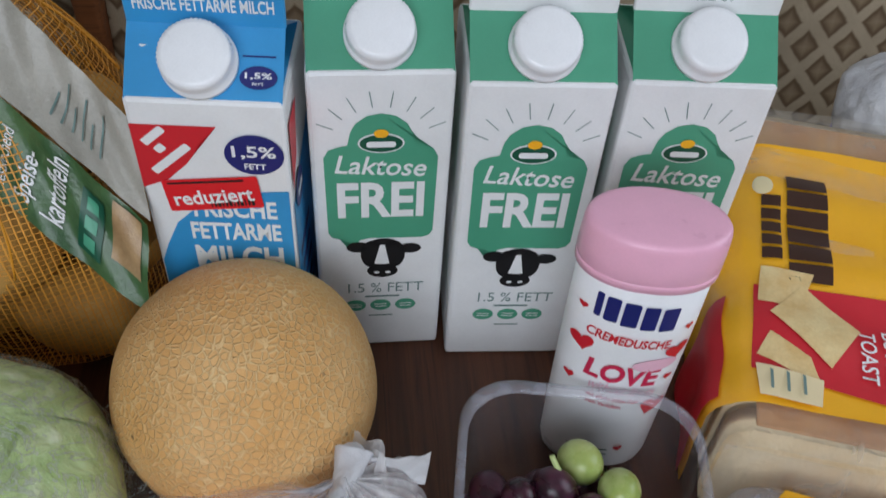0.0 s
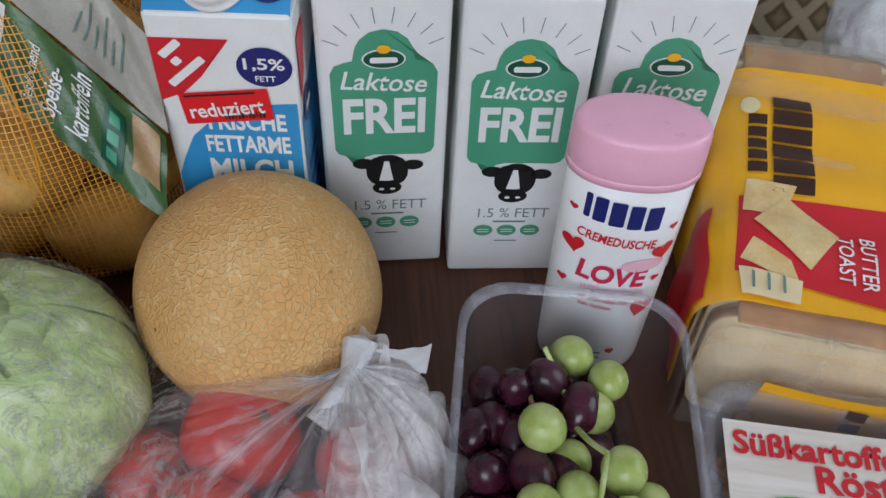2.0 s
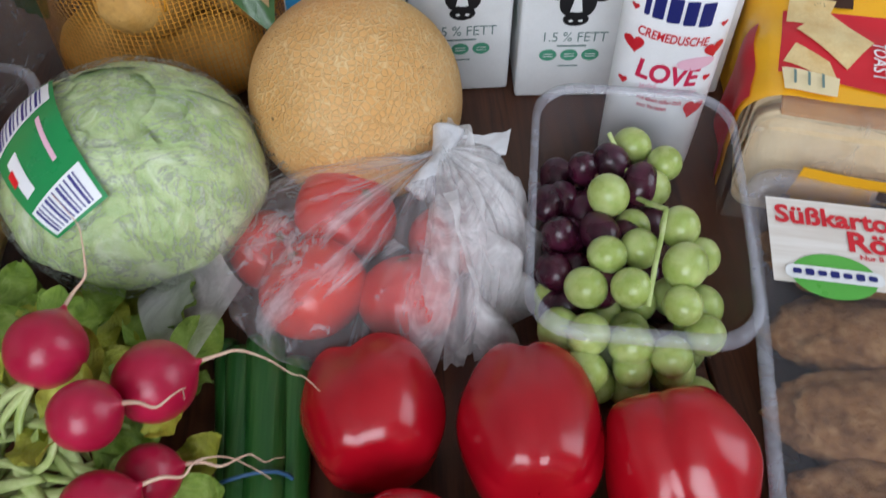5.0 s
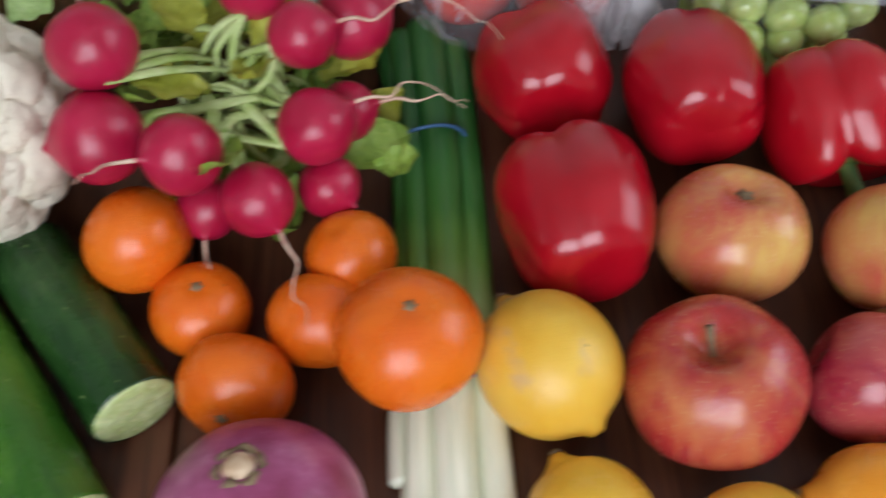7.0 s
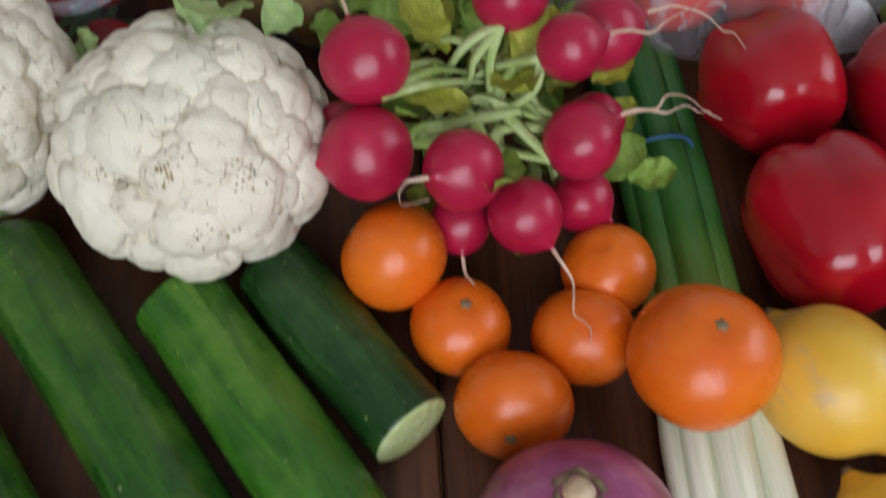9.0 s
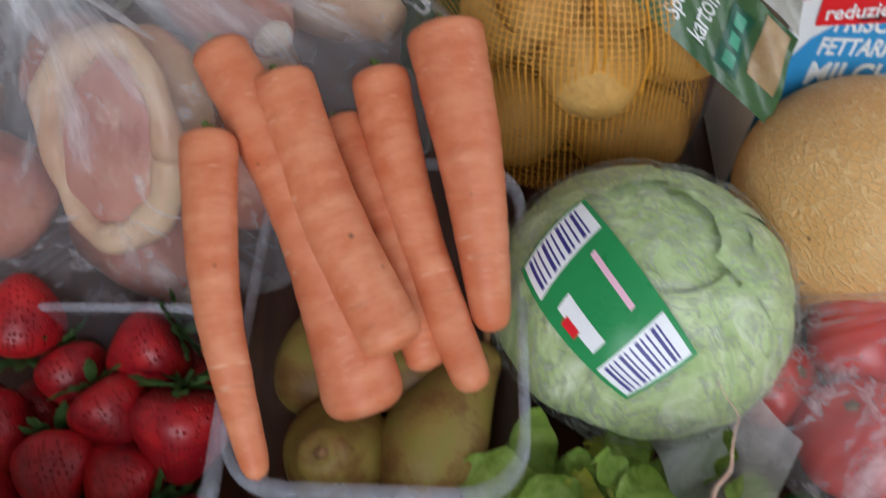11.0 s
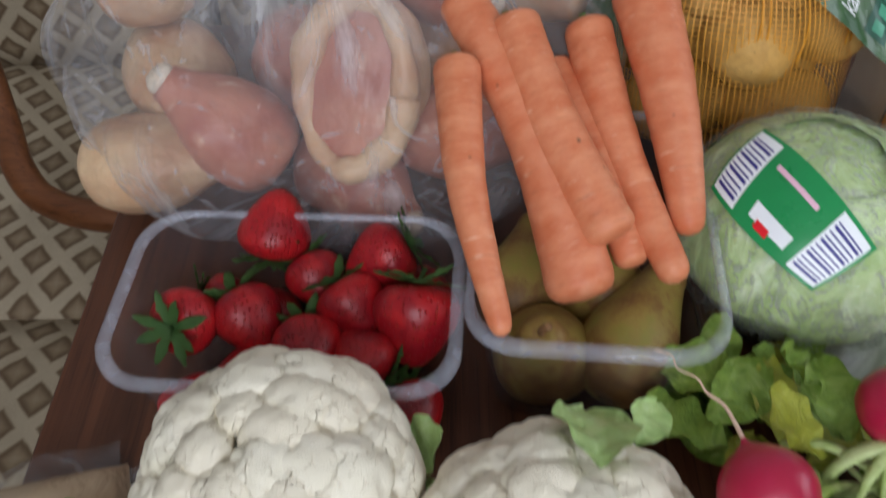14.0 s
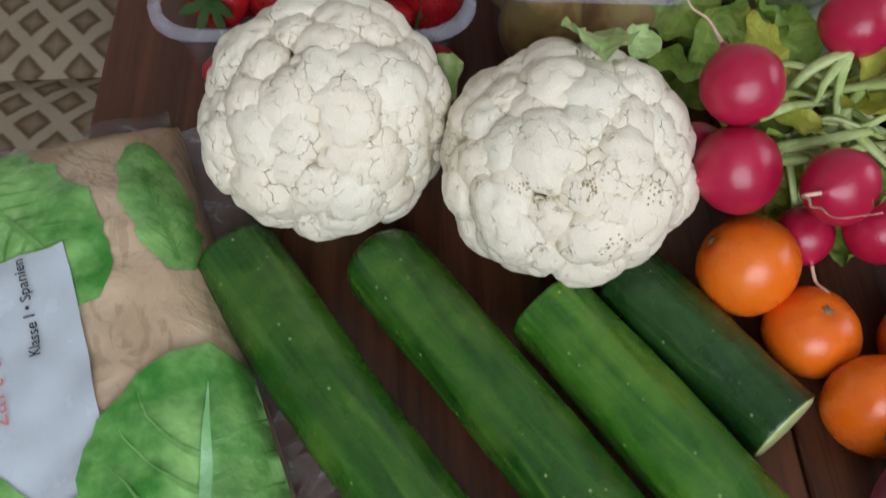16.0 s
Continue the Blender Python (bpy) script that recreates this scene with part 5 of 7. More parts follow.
M_GREENGRAPE = grape_material("green_grape", lin(148, 168, 84), lin(186, 200, 126), lin(206, 216, 170))
M_DARKGRAPE = grape_material("dark_grape", lin(36, 12, 24), lin(78, 24, 46), lin(92, 62, 86))


def grape_mesh(name, r, l, material):
    bm = blob(r, 3, None, (1, 1, l))
    return finish(name, bm, material)


G_GREEN = grape_mesh("grape", 0.0108, 1.08, M_GREENGRAPE)
G_DARK = grape_mesh("grape", 0.0102, 1.30, M_DARKGRAPE)


def bunch(name, label, mesh, spots, base, stem, seed):
    b = thing(name, pose(*base), label, "grapes")
    rng = random.Random(seed)
    o = Vector(base)
    for x, y, z in spots:
        part("grape", mesh, None, b, m=Matrix.Translation(Vector((x, y, z)) - o) @ Euler((rng.uniform(0, 3), rng.uniform(0, 3), 0)).to_matrix().to_4x4() @ Matrix.Scale(rng.uniform(0.92, 1.08), 4))
    part("stem", merge(*[tube([tuple(Vector(p) - o) for p in line], 0.0014, 7, 18) for line in stem]), M_RADSTEM if seed == 1 else M_TWIG, b, "woody grape stem")


def heap(cx, cy, wx, wy, z0, z1, n, seed, gap):
    """Places of n grapes heaped in a box, not nearer than gap."""
    rng = random.Random(seed)
    out = []
    tries = 0
    while len(out) < n and tries < 9000:
        tries += 1
        p = Vector((cx + rng.uniform(-wx, wx), cy + rng.uniform(-wy, wy), rng.uniform(z0, z1)))
        if all((p - q).length > gap for q in out):
            out.append(p)
    return out


green_spots = [(0.404, 0.625, 0.0750), (0.428, 0.672, 0.064), (0.443, 0.655, 0.066), (0.433, 0.640, 0.062), (0.4380, 0.602, 0.073), (0.4345, 0.576, 0.074), (0.449, 0.590, 0.062), (0.417, 0.596, 0.064),
               (0.398, 0.590, 0.068), (0.385, 0.574, 0.062), (0.406, 0.567, 0.070), (0.430, 0.556, 0.068), (0.384, 0.552, 0.052), (0.371, 0.560, 0.045), (0.405, 0.546, 0.050), (0.424, 0.538, 0.050), (0.443, 0.548, 0.052), (0.447, 0.568, 0.048), (0.419, 0.618, 0.055)]
green_spots += heap(0.408, 0.565, 0.036, 0.032, 0.013, 0.042, 24, 4, 0.0185)
dark_spots = [(0.391, 0.655, 0.064), (0.407, 0.656, 0.066), (0.420, 0.640, 0.066), (0.377, 0.640, 0.055), (0.392, 0.608, 0.064), (0.372, 0.612, 0.058), (0.408, 0.610, 0.056), (0.378, 0.596, 0.048), (0.389, 0.632, 0.052)]
dark_spots = [(x + 0.006, y, z) for x, y, z in dark_spots] + heap(0.408, 0.634, 0.030, 0.046, 0.014, 0.046, 26, 7, 0.0185) + heap(0.384, 0.606, 0.012, 0.030, 0.030, 0.060, 9, 12, 0.0185)
bunch("dark_grapes", "bunch of dark purple grapes in the tray", G_DARK, dark_spots, (0.402, 0.634, 0.002), [[(0.40, 0.66, 0.07), (0.405, 0.63, 0.06), (0.40, 0.60, 0.05)]], 2)
bunch("green_grapes", "bunch of pale green grapes with its stem", G_GREEN, green_spots, (0.410, 0.580, 0.002),
      [[(0.411, 0.667, 0.080), (0.418, 0.652, 0.070), (0.422, 0.63, 0.066)], [(0.4285, 0.604, 0.086), (0.423, 0.588, 0.084), (0.417, 0.572, 0.080), (0.412, 0.555, 0.07)], [(0.422, 0.63, 0.066), (0.424, 0.615, 0.078), (0.4285, 0.604, 0.086)]], 1)


# ---- carrots, potatoes and pears ----
def carrot_material():
    n = Nodes("carrot_skin", 0.5, 0.0, 0.4)
    rings = n.noise(60, 5, 0.65, n.stretched(0.6, 0.6, 1.5))
    c = n.mix(n.grey(rings, 0.35, 0.68), lin(204, 112, 72), lin(226, 150, 110))
    c = n.mix(n.math("MULTIPLY", n.random(), 0.3), c, lin(206, 112, 78))
    c = n.mix(n.grey(n.cells(52), 0.085, 0.04, 0.0, 0.8), c, lin(96, 66, 46))
    c = n.mix(n.grey(n.noise(150, 3, 0.6, n.stretched(0.5, 0.5, 3.5)), 0.64, 0.72, 0.0, 0.55), c, lin(236, 188, 158))
    c = n.mix(n.grey(n.noise(120, 3, 0.6, n.stretched(0.5, 0.5, 4.0)), 0.62, 0.72, 0.0, 0.35), c, lin(160, 88, 58))
    c = n.mix(n.grey(n.noise(34, 4), 0.60, 0.74, 0.0, 0.5), c, lin(232, 176, 142))
    n.put("Base Color", c)
    n.bump(rings, 0.0007)
    n.bump(n.noise(160, 3, 0.6, n.stretched(0.5, 0.5, 3.5)), 0.0004)
    n.soft(0.08)
    return n.m


M_CARROT = carrot_material()
M_CROWNBROWN = mottled("carrot_crown", lin(128, 96, 62), lin(166, 120, 80), 180, 0.8, 0.0006)


def carrot(top, tip, r, seed, label, tip_r=0.35):
    top, tip = Vector(top), Vector(tip)
    d = tip - top
    c = thing("carrot", Matrix.Translation(top) @ d.to_track_quat("Z", "Y").to_matrix().to_4x4(), label, "carrot", "carrots")
    l = d.length
    rng = random.Random(seed)
    bx, by = rng.uniform(-0.008, 0.008), rng.uniform(-0.005, 0.005)

    def width(s):
        head = math.sqrt(max(0, 1 - (1 - min(1, s / 0.06)) ** 2))
        end = math.sqrt(max(0, 1 - (1 - min(1, (1 - s) / 0.10)) ** 2.4))
        return r * (0.25 + 0.75 * head) * (1 - (1 - tip_r) * s ** 1.4) * (0.05 + 0.95 * end)
    part("root", tube([(0, 0, 0), (bx, by, l * 0.5), (0, 0, l)], width, 24, 64, lambda s, a: 1 + 0.03 * noise.noise(Vector((math.cos(a), math.sin(a), s * 14 + seed))) + 0.025 * noise.noise(Vector((s * 30, seed, 0)))), M_CARROT, c)
    part("crown", merge(*[tube([(0, 0, 0.002), (0.0018 * math.cos(i * 2.1), 0.0018 * math.sin(i * 2.1), -0.003 - 0.0012 * i)], 0.0013, 6, 4) for i in range(3)]), M_STEM, c, "green leaf stub")
    part("crown_end", lathe([(0, -0.0012), (r * 0.22, -0.0010), (r * 0.42, 0.0006), (r * 0.52, 0.0026)], 16), M_CROWNBROWN, c, "brown rough crown")
    return c


carrot((-0.050, 0.698, 0.154), (-0.030, 0.572, 0.092), 0.0122, 1, "thin orange carrot leaning on the tray rim", 0.42)
carrot((-0.049, 0.739, 0.166), (0.012, 0.604, 0.078), 0.0126, 2, "orange carrot with blunt thick tip", 1.45)
carrot((-0.022, 0.725, 0.160), (0.0255, 0.620, 0.104), 0.0142, 3, "orange carrot with pale scratches and green stub", 0.98)
carrot((0.020, 0.740, 0.148), (0.058, 0.610, 0.084), 0.0132, 4, "orange carrot with a dark dent near its top", 0.60)
carrot((0.050, 0.752, 0.162), (0.0665, 0.634, 0.092), 0.0178, 5, "thick orange carrot with rough pitted skin", 0.42)
carrot((0.000, 0.728, 0.128), (0.038, 0.622, 0.082), 0.0125, 6, "orange carrot lying under the others", 0.7)


def potato_material(name, a, b):
    n = Nodes(name, 0.62, 0.0, 0.35)
    c = n.mix(n.grey(n.noise(28, 5), 0.35, 0.7), a, b)
    c = n.mix(n.grey(n.cells(90), 0.09, 0.04, 0.0, 0.7), c, lin(112, 80, 44))
    c = n.mix(n.grey(n.noise(260, 4), 0.45, 0.8, 0, 0.35), c, lin(140, 104, 56))
    n.put("Base Color", c)
    n.bump(n.noise(120, 5), 0.0012)
    return n.m


M_POTATO = potato_material("potato_skin", lin(196, 146, 72), lin(222, 178, 106))


def potato(m, r, material, label, seed, scale=(1.25, 0.95, 0.9), group="potatoes", parent=None):
    bm = blob(r, 4, lambda d: 1 + 0.10 * noise.noise(d * 1.5 + Vector((seed, 0, 0))) - 0.04 * math.exp(-((d - Vector((0.5, 0.5, 0.7)).normalized()).length / 0.18) ** 2), scale)
    if parent:
        return part("potato", bm, material, parent, m=m)
    return solid("potato", bm, material, m, label, "potato", group)


def pear_material():
    n = Nodes("pear_skin", 0.5, 0.0, 0.4)
    russet = n.noise(24, 6, 0.7)
    c = n.ramp(russet, (0.34, lin(148, 140, 64)), (0.46, lin(158, 134, 68)), (0.56, lin(136, 100, 54)), (0.72, lin(104, 74, 42)))
    c = n.mix(n.grey(n.cells(330), 0.14, 0.06, 0.0, 0.6), c, lin(104, 82, 46))
    n.put("Base Color", c)
    n.bump(n.noise(220, 4), 0.0005)
    n.soft(0.06)
    return n.m


M_PEAR = pear_material()


def pear(at, way, r, length, label, seed):
    """A pear whose stalk end points along way."""
    p = thing("pear", Matrix.Translation(at) @ Vector(way).to_track_quat("Z", "Y").to_matrix().to_4x4(), label, "pear", "pears in the tray")
    prof = smooth_path([(0.0, 0, -0.45), (0.34, 0, -0.475), (0.74, 0, -0.40), (0.98, 0, -0.22), (0.95, 0, -0.02), (0.72, 0, 0.18), (0.52, 0, 0.34), (0.40, 0, 0.46), (0.20, 0, 0.515), (0.0, 0, 0.505)], 40)
    part("flesh", lathe([(max(0.0, v.x) * r, v.z * length) for v in prof], 36, lambda a, q, z: (q * (1 + 0.04 * math.cos(2 * a + seed)) * math.cos(a) + 0.10 * r * math.sin(3 * z / length + seed), q * (1 + 0.03 * math.cos(3 * a + seed)) * math.sin(a), z)), M_PEAR, p)
    part("stalk", tube([(0.10 * r * math.sin(1.5 + seed), 0, length * 0.49), (0.002, 0.001, length * 0.56), (0.006, 0.003, length * 0.64)], lambda s: 0.0014 + 0.0008 * s, 8, 10), M_CROWNBROWN, p, "dark woody stalk")
    part("blossom_end", lathe([(0, 0), (0.003, 0.0006), (0.0042, 0.002), (0.0022, 0.001)], 10, lambda a, q, z: (q * (1 + 0.3 * math.cos(5 * a)) * math.cos(a) + 0.10 * r * math.sin(seed - 1.4), q * (1 + 0.3 * math.cos(5 * a)) * math.sin(a), -length * 0.462 - z)), M_TWIG, p)


pear((-0.006, 0.606, 0.034), (-0.15, -0.35, 0.85), 0.0275, 0.072, "russet green pear with its stalk upwards", 0.4)
pear((0.046, 0.614, 0.038), (0.45, 0.75, 0.30), 0.0262, 0.086, "yellow-green russet pear lying in the clear tray", 1.6)
pear((0.024, 0.664, 0.029), (-0.5, 0.6, 0.1), 0.0262, 0.080, "brown russet pear under the carrots", 2.9)
pear((-0.012, 0.668, 0.028), (0.2, 0.9, 0.1), 0.0240, 0.078, "brown-green pear at the tray's end", 4.2)


# ---- strawberries ----
def strawberry_material():
    n = Nodes("strawberry_skin", 0.38, 0.0, 0.45)
    c = n.mix(n.grey(n.noise(1.2, 3), 0.35, 0.7), lin(138, 10, 24), lin(186, 28, 32))
    seeds = n.cells(7.5, rand=0.4)
    c = n.mix(n.grey(seeds, 0.13, 0.09, 0, 0.35), c, lin(212, 130, 70))
    n.put("Base Color", c)
    n.bump(n.grey(seeds, 0.1, 0.34), 0.0012)
    n.soft(0.12)
    return n.m


M_STRAW = strawberry_material()
M_CALYX = leafy_material("strawberry_calyx", lin(52, 92, 40), lin(88, 130, 62), lin(130, 160, 98), 90, 0.5)


def strawberry_meshes():
    prof = [(0, 0.56), (0.32, 0.64), (0.70, 0.56), (0.96, 0.30), (1.02, 0.0), (0.93, -0.35), (0.74, -0.72), (0.50, -1.06), (0.26, -1.30), (0.0, -1.38)]
    fine = smooth_path([(q, 0, z) for q, z in prof], 26)
    fruit = finish("fruit", lathe([(max(0, v.x), v.z) for v in fine], 28, lambda a, q, z: (q * (1 + 0.05 * math.cos(2 * a)) * math.cos(a), q * math.sin(a), z)), M_STRAW)
    leaves = []
    for i in range(8):
        b = leaf_sheet(1.15, 0.36, -0.18 + 0.12 * (i % 3), 0.12, i, 4, 7)
        leaves.append(finish("calyx_leaf", moved(b, pose(0, 0, 0.64, 8 + 14 * (i % 2), 0, i * 45)), M_CALYX))
    return fruit, leaves, finish("stalk", tube([(0, 0, 0.6), (0.05, 0, 0.85), (0.15, 0.05, 1.05)], 0.06, 6, 8), M_CALYX)


SB_FRUIT, SB_LEAVES, SB_STALK = strawberry_meshes()


def strawberry(x, y, z, r, rx, ry, rz, label):
    s = thing("strawberry", pose(x, y, z, rx, ry, rz), label, "strawberry", "strawberries in the tray")
    part("fruit", SB_FRUIT, None, s, m=Matrix.Scale(r, 4))
    part("stalk", SB_STALK, None, s, "green stalk", m=Matrix.Scale(r, 4))
    for leaf in SB_LEAVES:
        part("calyx_leaf", leaf, None, s, "green calyx leaf", m=Matrix.Scale(r, 4))


RIPE = "ripe red strawberry with green calyx"
for x, y, z, r, rx, ry, rz, lab in (
        (-0.151, 0.664, 0.064, 0.0190, 150, 20, 10, "bright red strawberry lying on top, pointing up"), (-0.072, 0.616, 0.056, 0.0215, -50, 8, 0, "large dark red heart-shaped strawberry"), (-0.088, 0.652, 0.060, 0.0185, -40, 65, -20, RIPE), (-0.108, 0.626, 0.052, 0.0180, -60, -30, 20, RIPE),
        (-0.129, 0.647, 0.050, 0.0160, -70, 30, 40, RIPE), (-0.194, 0.614, 0.052, 0.0180, 55, -25, 0, "red strawberry with pale shoulder and large calyx"), (-0.163, 0.622, 0.048, 0.0185, -70, 40, 50, RIPE), (-0.129, 0.602, 0.046, 0.0180, -95, -20, 10, RIPE),
        (-0.096, 0.592, 0.042, 0.0180, 100, 30, 60, RIPE), (-0.182, 0.638, 0.036, 0.0170, -70, 10, 90, RIPE), (-0.160, 0.586, 0.034, 0.0170, 100, 10, 0, RIPE), (-0.110, 0.644, 0.030, 0.0165, -60, 60, 0, RIPE), (-0.070, 0.642, 0.034, 0.0165, 90, 0, 0, RIPE),
        (-0.185, 0.580, 0.026, 0.0160, 90, 0, 90, RIPE), (-0.075, 0.580, 0.022, 0.0160, 90, 0, 200, RIPE), (-0.150, 0.640, 0.022, 0.0165, 90, 0, 130, RIPE), (-0.110, 0.600, 0.021, 0.0165, 90, 0, 300, RIPE)):
    strawberry(x, y, z, r, rx, ry, rz, lab)

# ---- film bags ----
M_FILM = pleated_film("thin_bag_film", 0.13, 0.48, 16, 1.8, 0.95)
M_LOOSE = clear_film("loose_film", lin(252, 252, 253), 0.46, 0.2, 0.006, 40, 0.5)
M_FILMKNOT = clear_film("gathered_film", lin(246, 247, 250), 0.80, 0.28, 0.006, 60, 0.25)


def draped(centre, rx, ry, rz, knot, seed, folds=26, pull=0.8, nu=150, nv=46):
    """A bag hanging round its content, drawn together at a knot; pleats run out from the knot."""
    cx, cy, cz = centre
    k = Vector(knot) - Vector(centre)

    def at(u, v):
        a = u * math.tau
        t = 0.02 + v * (math.pi - 0.02)
        pleat = 0.035 * math.sin(folds * a + 3 * math.sin(2 * a + seed)) * math.exp(-v * 3.2) + 0.012 * math.sin(folds * 0.5 * a + seed * 2 + 4 * v)
        lump = 0.10 * noise.noise(Vector((math.cos(a) * 1.7, math.sin(a) * 1.7, v * 3 + seed))) + 0.035 * noise.noise(Vector((math.cos(a) * 6, math.sin(a) * 6, v * 7 + seed)))
        w = 1 + lump + pleat
        p = Vector((rx * w * abs(math.sin(t)) ** 0.8 * math.cos(a), ry * w * abs(math.sin(t)) ** 0.8 * math.sin(a), rz * math.cos(t) * (1 + lump * 0.6)))
        p.z = max(p.z, -cz + 0.0012)
        f = max(0.0, 1 - v / 0.42) ** 1.6 * pull
        p = p.lerp(k + Vector((math.cos(a), math.sin(a), 0)) * (0.004 + 0.002 * math.sin(folds * a)), f)
        return p + Vector(centre)
    return grid(at, nu, nv, True)


def knot_tuft(knot, way, length, width, seed):
    """The gathered end of a bag above its knot, fanning out."""
    way = Vector(way).normalized()
    side = way.cross(Vector((0.3, 1, 0.2))).normalized()
    other = way.cross(side)

    def at(u, v):
        a = (u - 0.5) * 2
        r = width * (0.10 + 0.9 * v ** 1.3)
        fold = 0.35 * math.sin(a * 9 + seed) * v + 0.2 * noise.noise(Vector((a * 3, v * 4, seed)))
        return Vector(knot) + way * (length * v * (1 - 0.12 * a * a)) + side * (a * r) + other * (r * fold)
    return merge(grid(at, 40, 16), moved(blob(0.0065, 3, lambda d: 1 + 0.2 * noise.noise(d * 5)), Matrix.Translation(knot)))


# ---- tomatoes in a thin bag ----
def tomato_material():
    n = Nodes("tomato_skin", 0.22, 0.0, 0.5)
    c = n.mix(n.grey(n.noise(24, 3), 0.35, 0.7), lin(200, 34, 30), lin(222, 66, 46))
    n.put("Base Color", n.mix(n.grey(n.noise(220), 0.4, 0.8, 0, 0.2), c, lin(170, 40, 36)))
    n.bump(n.noise(70), 0.0004)
    n.soft(0.1)
    return n.m


M_TOMATO = tomato_material()


def tomato(x, y, z, r, seed, rx=0, ry=0):
    t = thing("tomato", pose(x, y, z, rx, ry, seed * 40), "ripe red tomato inside the thin plastic bag", "tomato", "tomatoes in the bag")
    prof = [(math.sin(i / 24 * math.pi) ** 0.95 * r, (-math.cos(i / 24 * math.pi) * 0.86 - (0.10 * math.exp(-(math.sin(i / 24 * math.pi) / 0.25) ** 2) if i > 12 else 0)) * r) for i in range(25)]
    part("flesh", lathe(prof, 40, lambda a, q, h: (q * (1 + 0.02 * math.cos(5 * a + seed)) * math.cos(a), q * (1 + 0.02 * math.cos(5 * a + seed)) * math.sin(a), h)), M_TOMATO, t)
    part("stalk_scar", lathe([(0, 0.0008), (0.002, 0.001), (0.004, 0.0)], 10, lambda a, q, h: (q * (1 + 0.3 * math.cos(5 * a)) * math.cos(a), q * (1 + 0.3 * math.cos(5 * a)) * math.sin(a), h + r * 0.765)), M_TWIG, t)


for i, (x, y, z, r, rx, ry) in enumerate(((0.242, 0.602, 0.042, 0.0305, -20, -25), (0.295, 0.594, 0.040, 0.0285, -35, 25), (0.260, 0.652, 0.046, 0.0305, 35, 0), (0.320, 0.638, 0.034, 0.0250, 10, 30), (0.214, 0.640, 0.030, 0.0240, 0, -30))):
    tomato(x, y, z - 0.008, r, i, rx, ry)


M_TOMFILM = pleated_film("tomato_film", 0.13, 0.60, 9, 2.6, 0.25)
M_GATHER = clear_film("bag_fold_film", lin(250, 249, 250), 0.34, 0.22, 0.004, 55, 0.5)


def tomato_bag():
    b = thing("tomato_bag", pose(0.27, 0.63, 0), "thin translucent bag knotted round red tomatoes", "plastic bag")
    o = Matrix.Translation((-0.27, -0.63, 0))
    part("film", moved(draped((0.270, 0.618, 0.036), 0.080, 0.066, 0.046, (0.316, 0.662, 0.076), 1.3, 22, 0.9), o), M_TOMFILM, b, "creased translucent film")
    knot = Vector((0.317, 0.660, 0.076))
    rope = tube([(0.300, 0.636, 0.070), (0.310, 0.648, 0.076), tuple(knot), (0.321, 0.674, 0.080)], lambda s: 0.0062 - 0.0022 * math.sin(s * math.pi) + 0.0025 * s, 16, 40, lambda s, a: 1 + 0.12 * math.sin(3 * a + 7 * s) + 0.10 * noise.noise(Vector((math.cos(a) * 2, math.sin(a) * 2, s * 6))))
    part("knot", moved(merge(rope, knot_tuft((0.320, 0.672, 0.079), (0.85, -0.10, -0.42), 0.034, 0.019, 2)), o), M_FILMKNOT, b, "white knotted end of the bag")

    def hood(u, v):
        """The slack end of the bag, thrown over its flank."""
        a = radians(-62 + 112 * u)
        rr = 0.036 + 0.046 * v
        z = 0.078 - 0.022 * v - 0.046 * v * v * v
        fold = 0.0055 * math.sin(u * 26 + 2 * math.sin(v * 4)) * (0.5 + v) + 0.008 * noise.noise(Vector((u * 5, v * 5, 3)))
        return (0.300 - 0.27 + (rr * 0.86 + fold) * math.cos(a), 0.628 - 0.63 + (rr * 0.92 + fold) * math.sin(a) + 0.030 * (1 - v) ** 2, max(0.002, z + fold * 0.8))
    part("loose_end", grid(hood, 70, 26), M_LOOSE, b, "slack milky end of the bag")
    rng = random.Random(11)
    for i in range(9):
        a = radians(-72 + 118 * i / 8 + rng.uniform(-6, 6))
        end = Vector((0.272 + 0.084 * math.cos(a), 0.620 + 0.070 * math.sin(a), 0.004 + 0.012 * rng.random()))
        mid = knot.lerp(end, 0.5) + Vector((0.016 * math.cos(a), 0.014 * math.sin(a), 0.022))
        path = smooth_path([tuple(knot), tuple(mid), tuple(end)], 18)
        wd = rng.uniform(0.008, 0.017)
        s = (end - knot).cross(Vector((0, 0, 1))).normalized()
        part("pleat", moved(grid(lambda u, v: path[round(v * 18)] + s * ((u - 0.5) * wd * (0.35 + 0.9 * math.sin(v * 2.6))) + Vector((0, 0, 0.0045 * math.sin(u * math.pi) + 0.002 * math.sin(u * 11 + i))), 10, 18), o), M_GATHER, b)

    def flap(u, v):
        a = 2.75 + u * 1.1
        r = 0.078 + 0.045 * v
        return (r * math.cos(a) - 0.004, r * math.sin(a) - 0.004 + 0.02 * (1 - v), 0.050 - 0.030 * v + 0.010 * math.sin(u * 14) * v)
    part("flap", grid(flap, 26, 10), M_LOOSE, b)


tomato_bag()

# ---- chicken in a knotted bag ----
def meat_material():
    n = Nodes("raw_chicken", 0.4, 0.0, 0.45)
    c = n.mix(n.grey(n.noise(26, 5), 0.35, 0.68), lin(168, 98, 82), lin(198, 136, 112))
    c = n.mix(n.grey(n.noise(80, 4), 0.6, 0.75, 0.0, 0.5), c, lin(232, 208, 180))
    n.put("Base Color", c)
    n.bump(n.noise(60, 5), 0.003)
    n.soft(0.15)
    return n.m


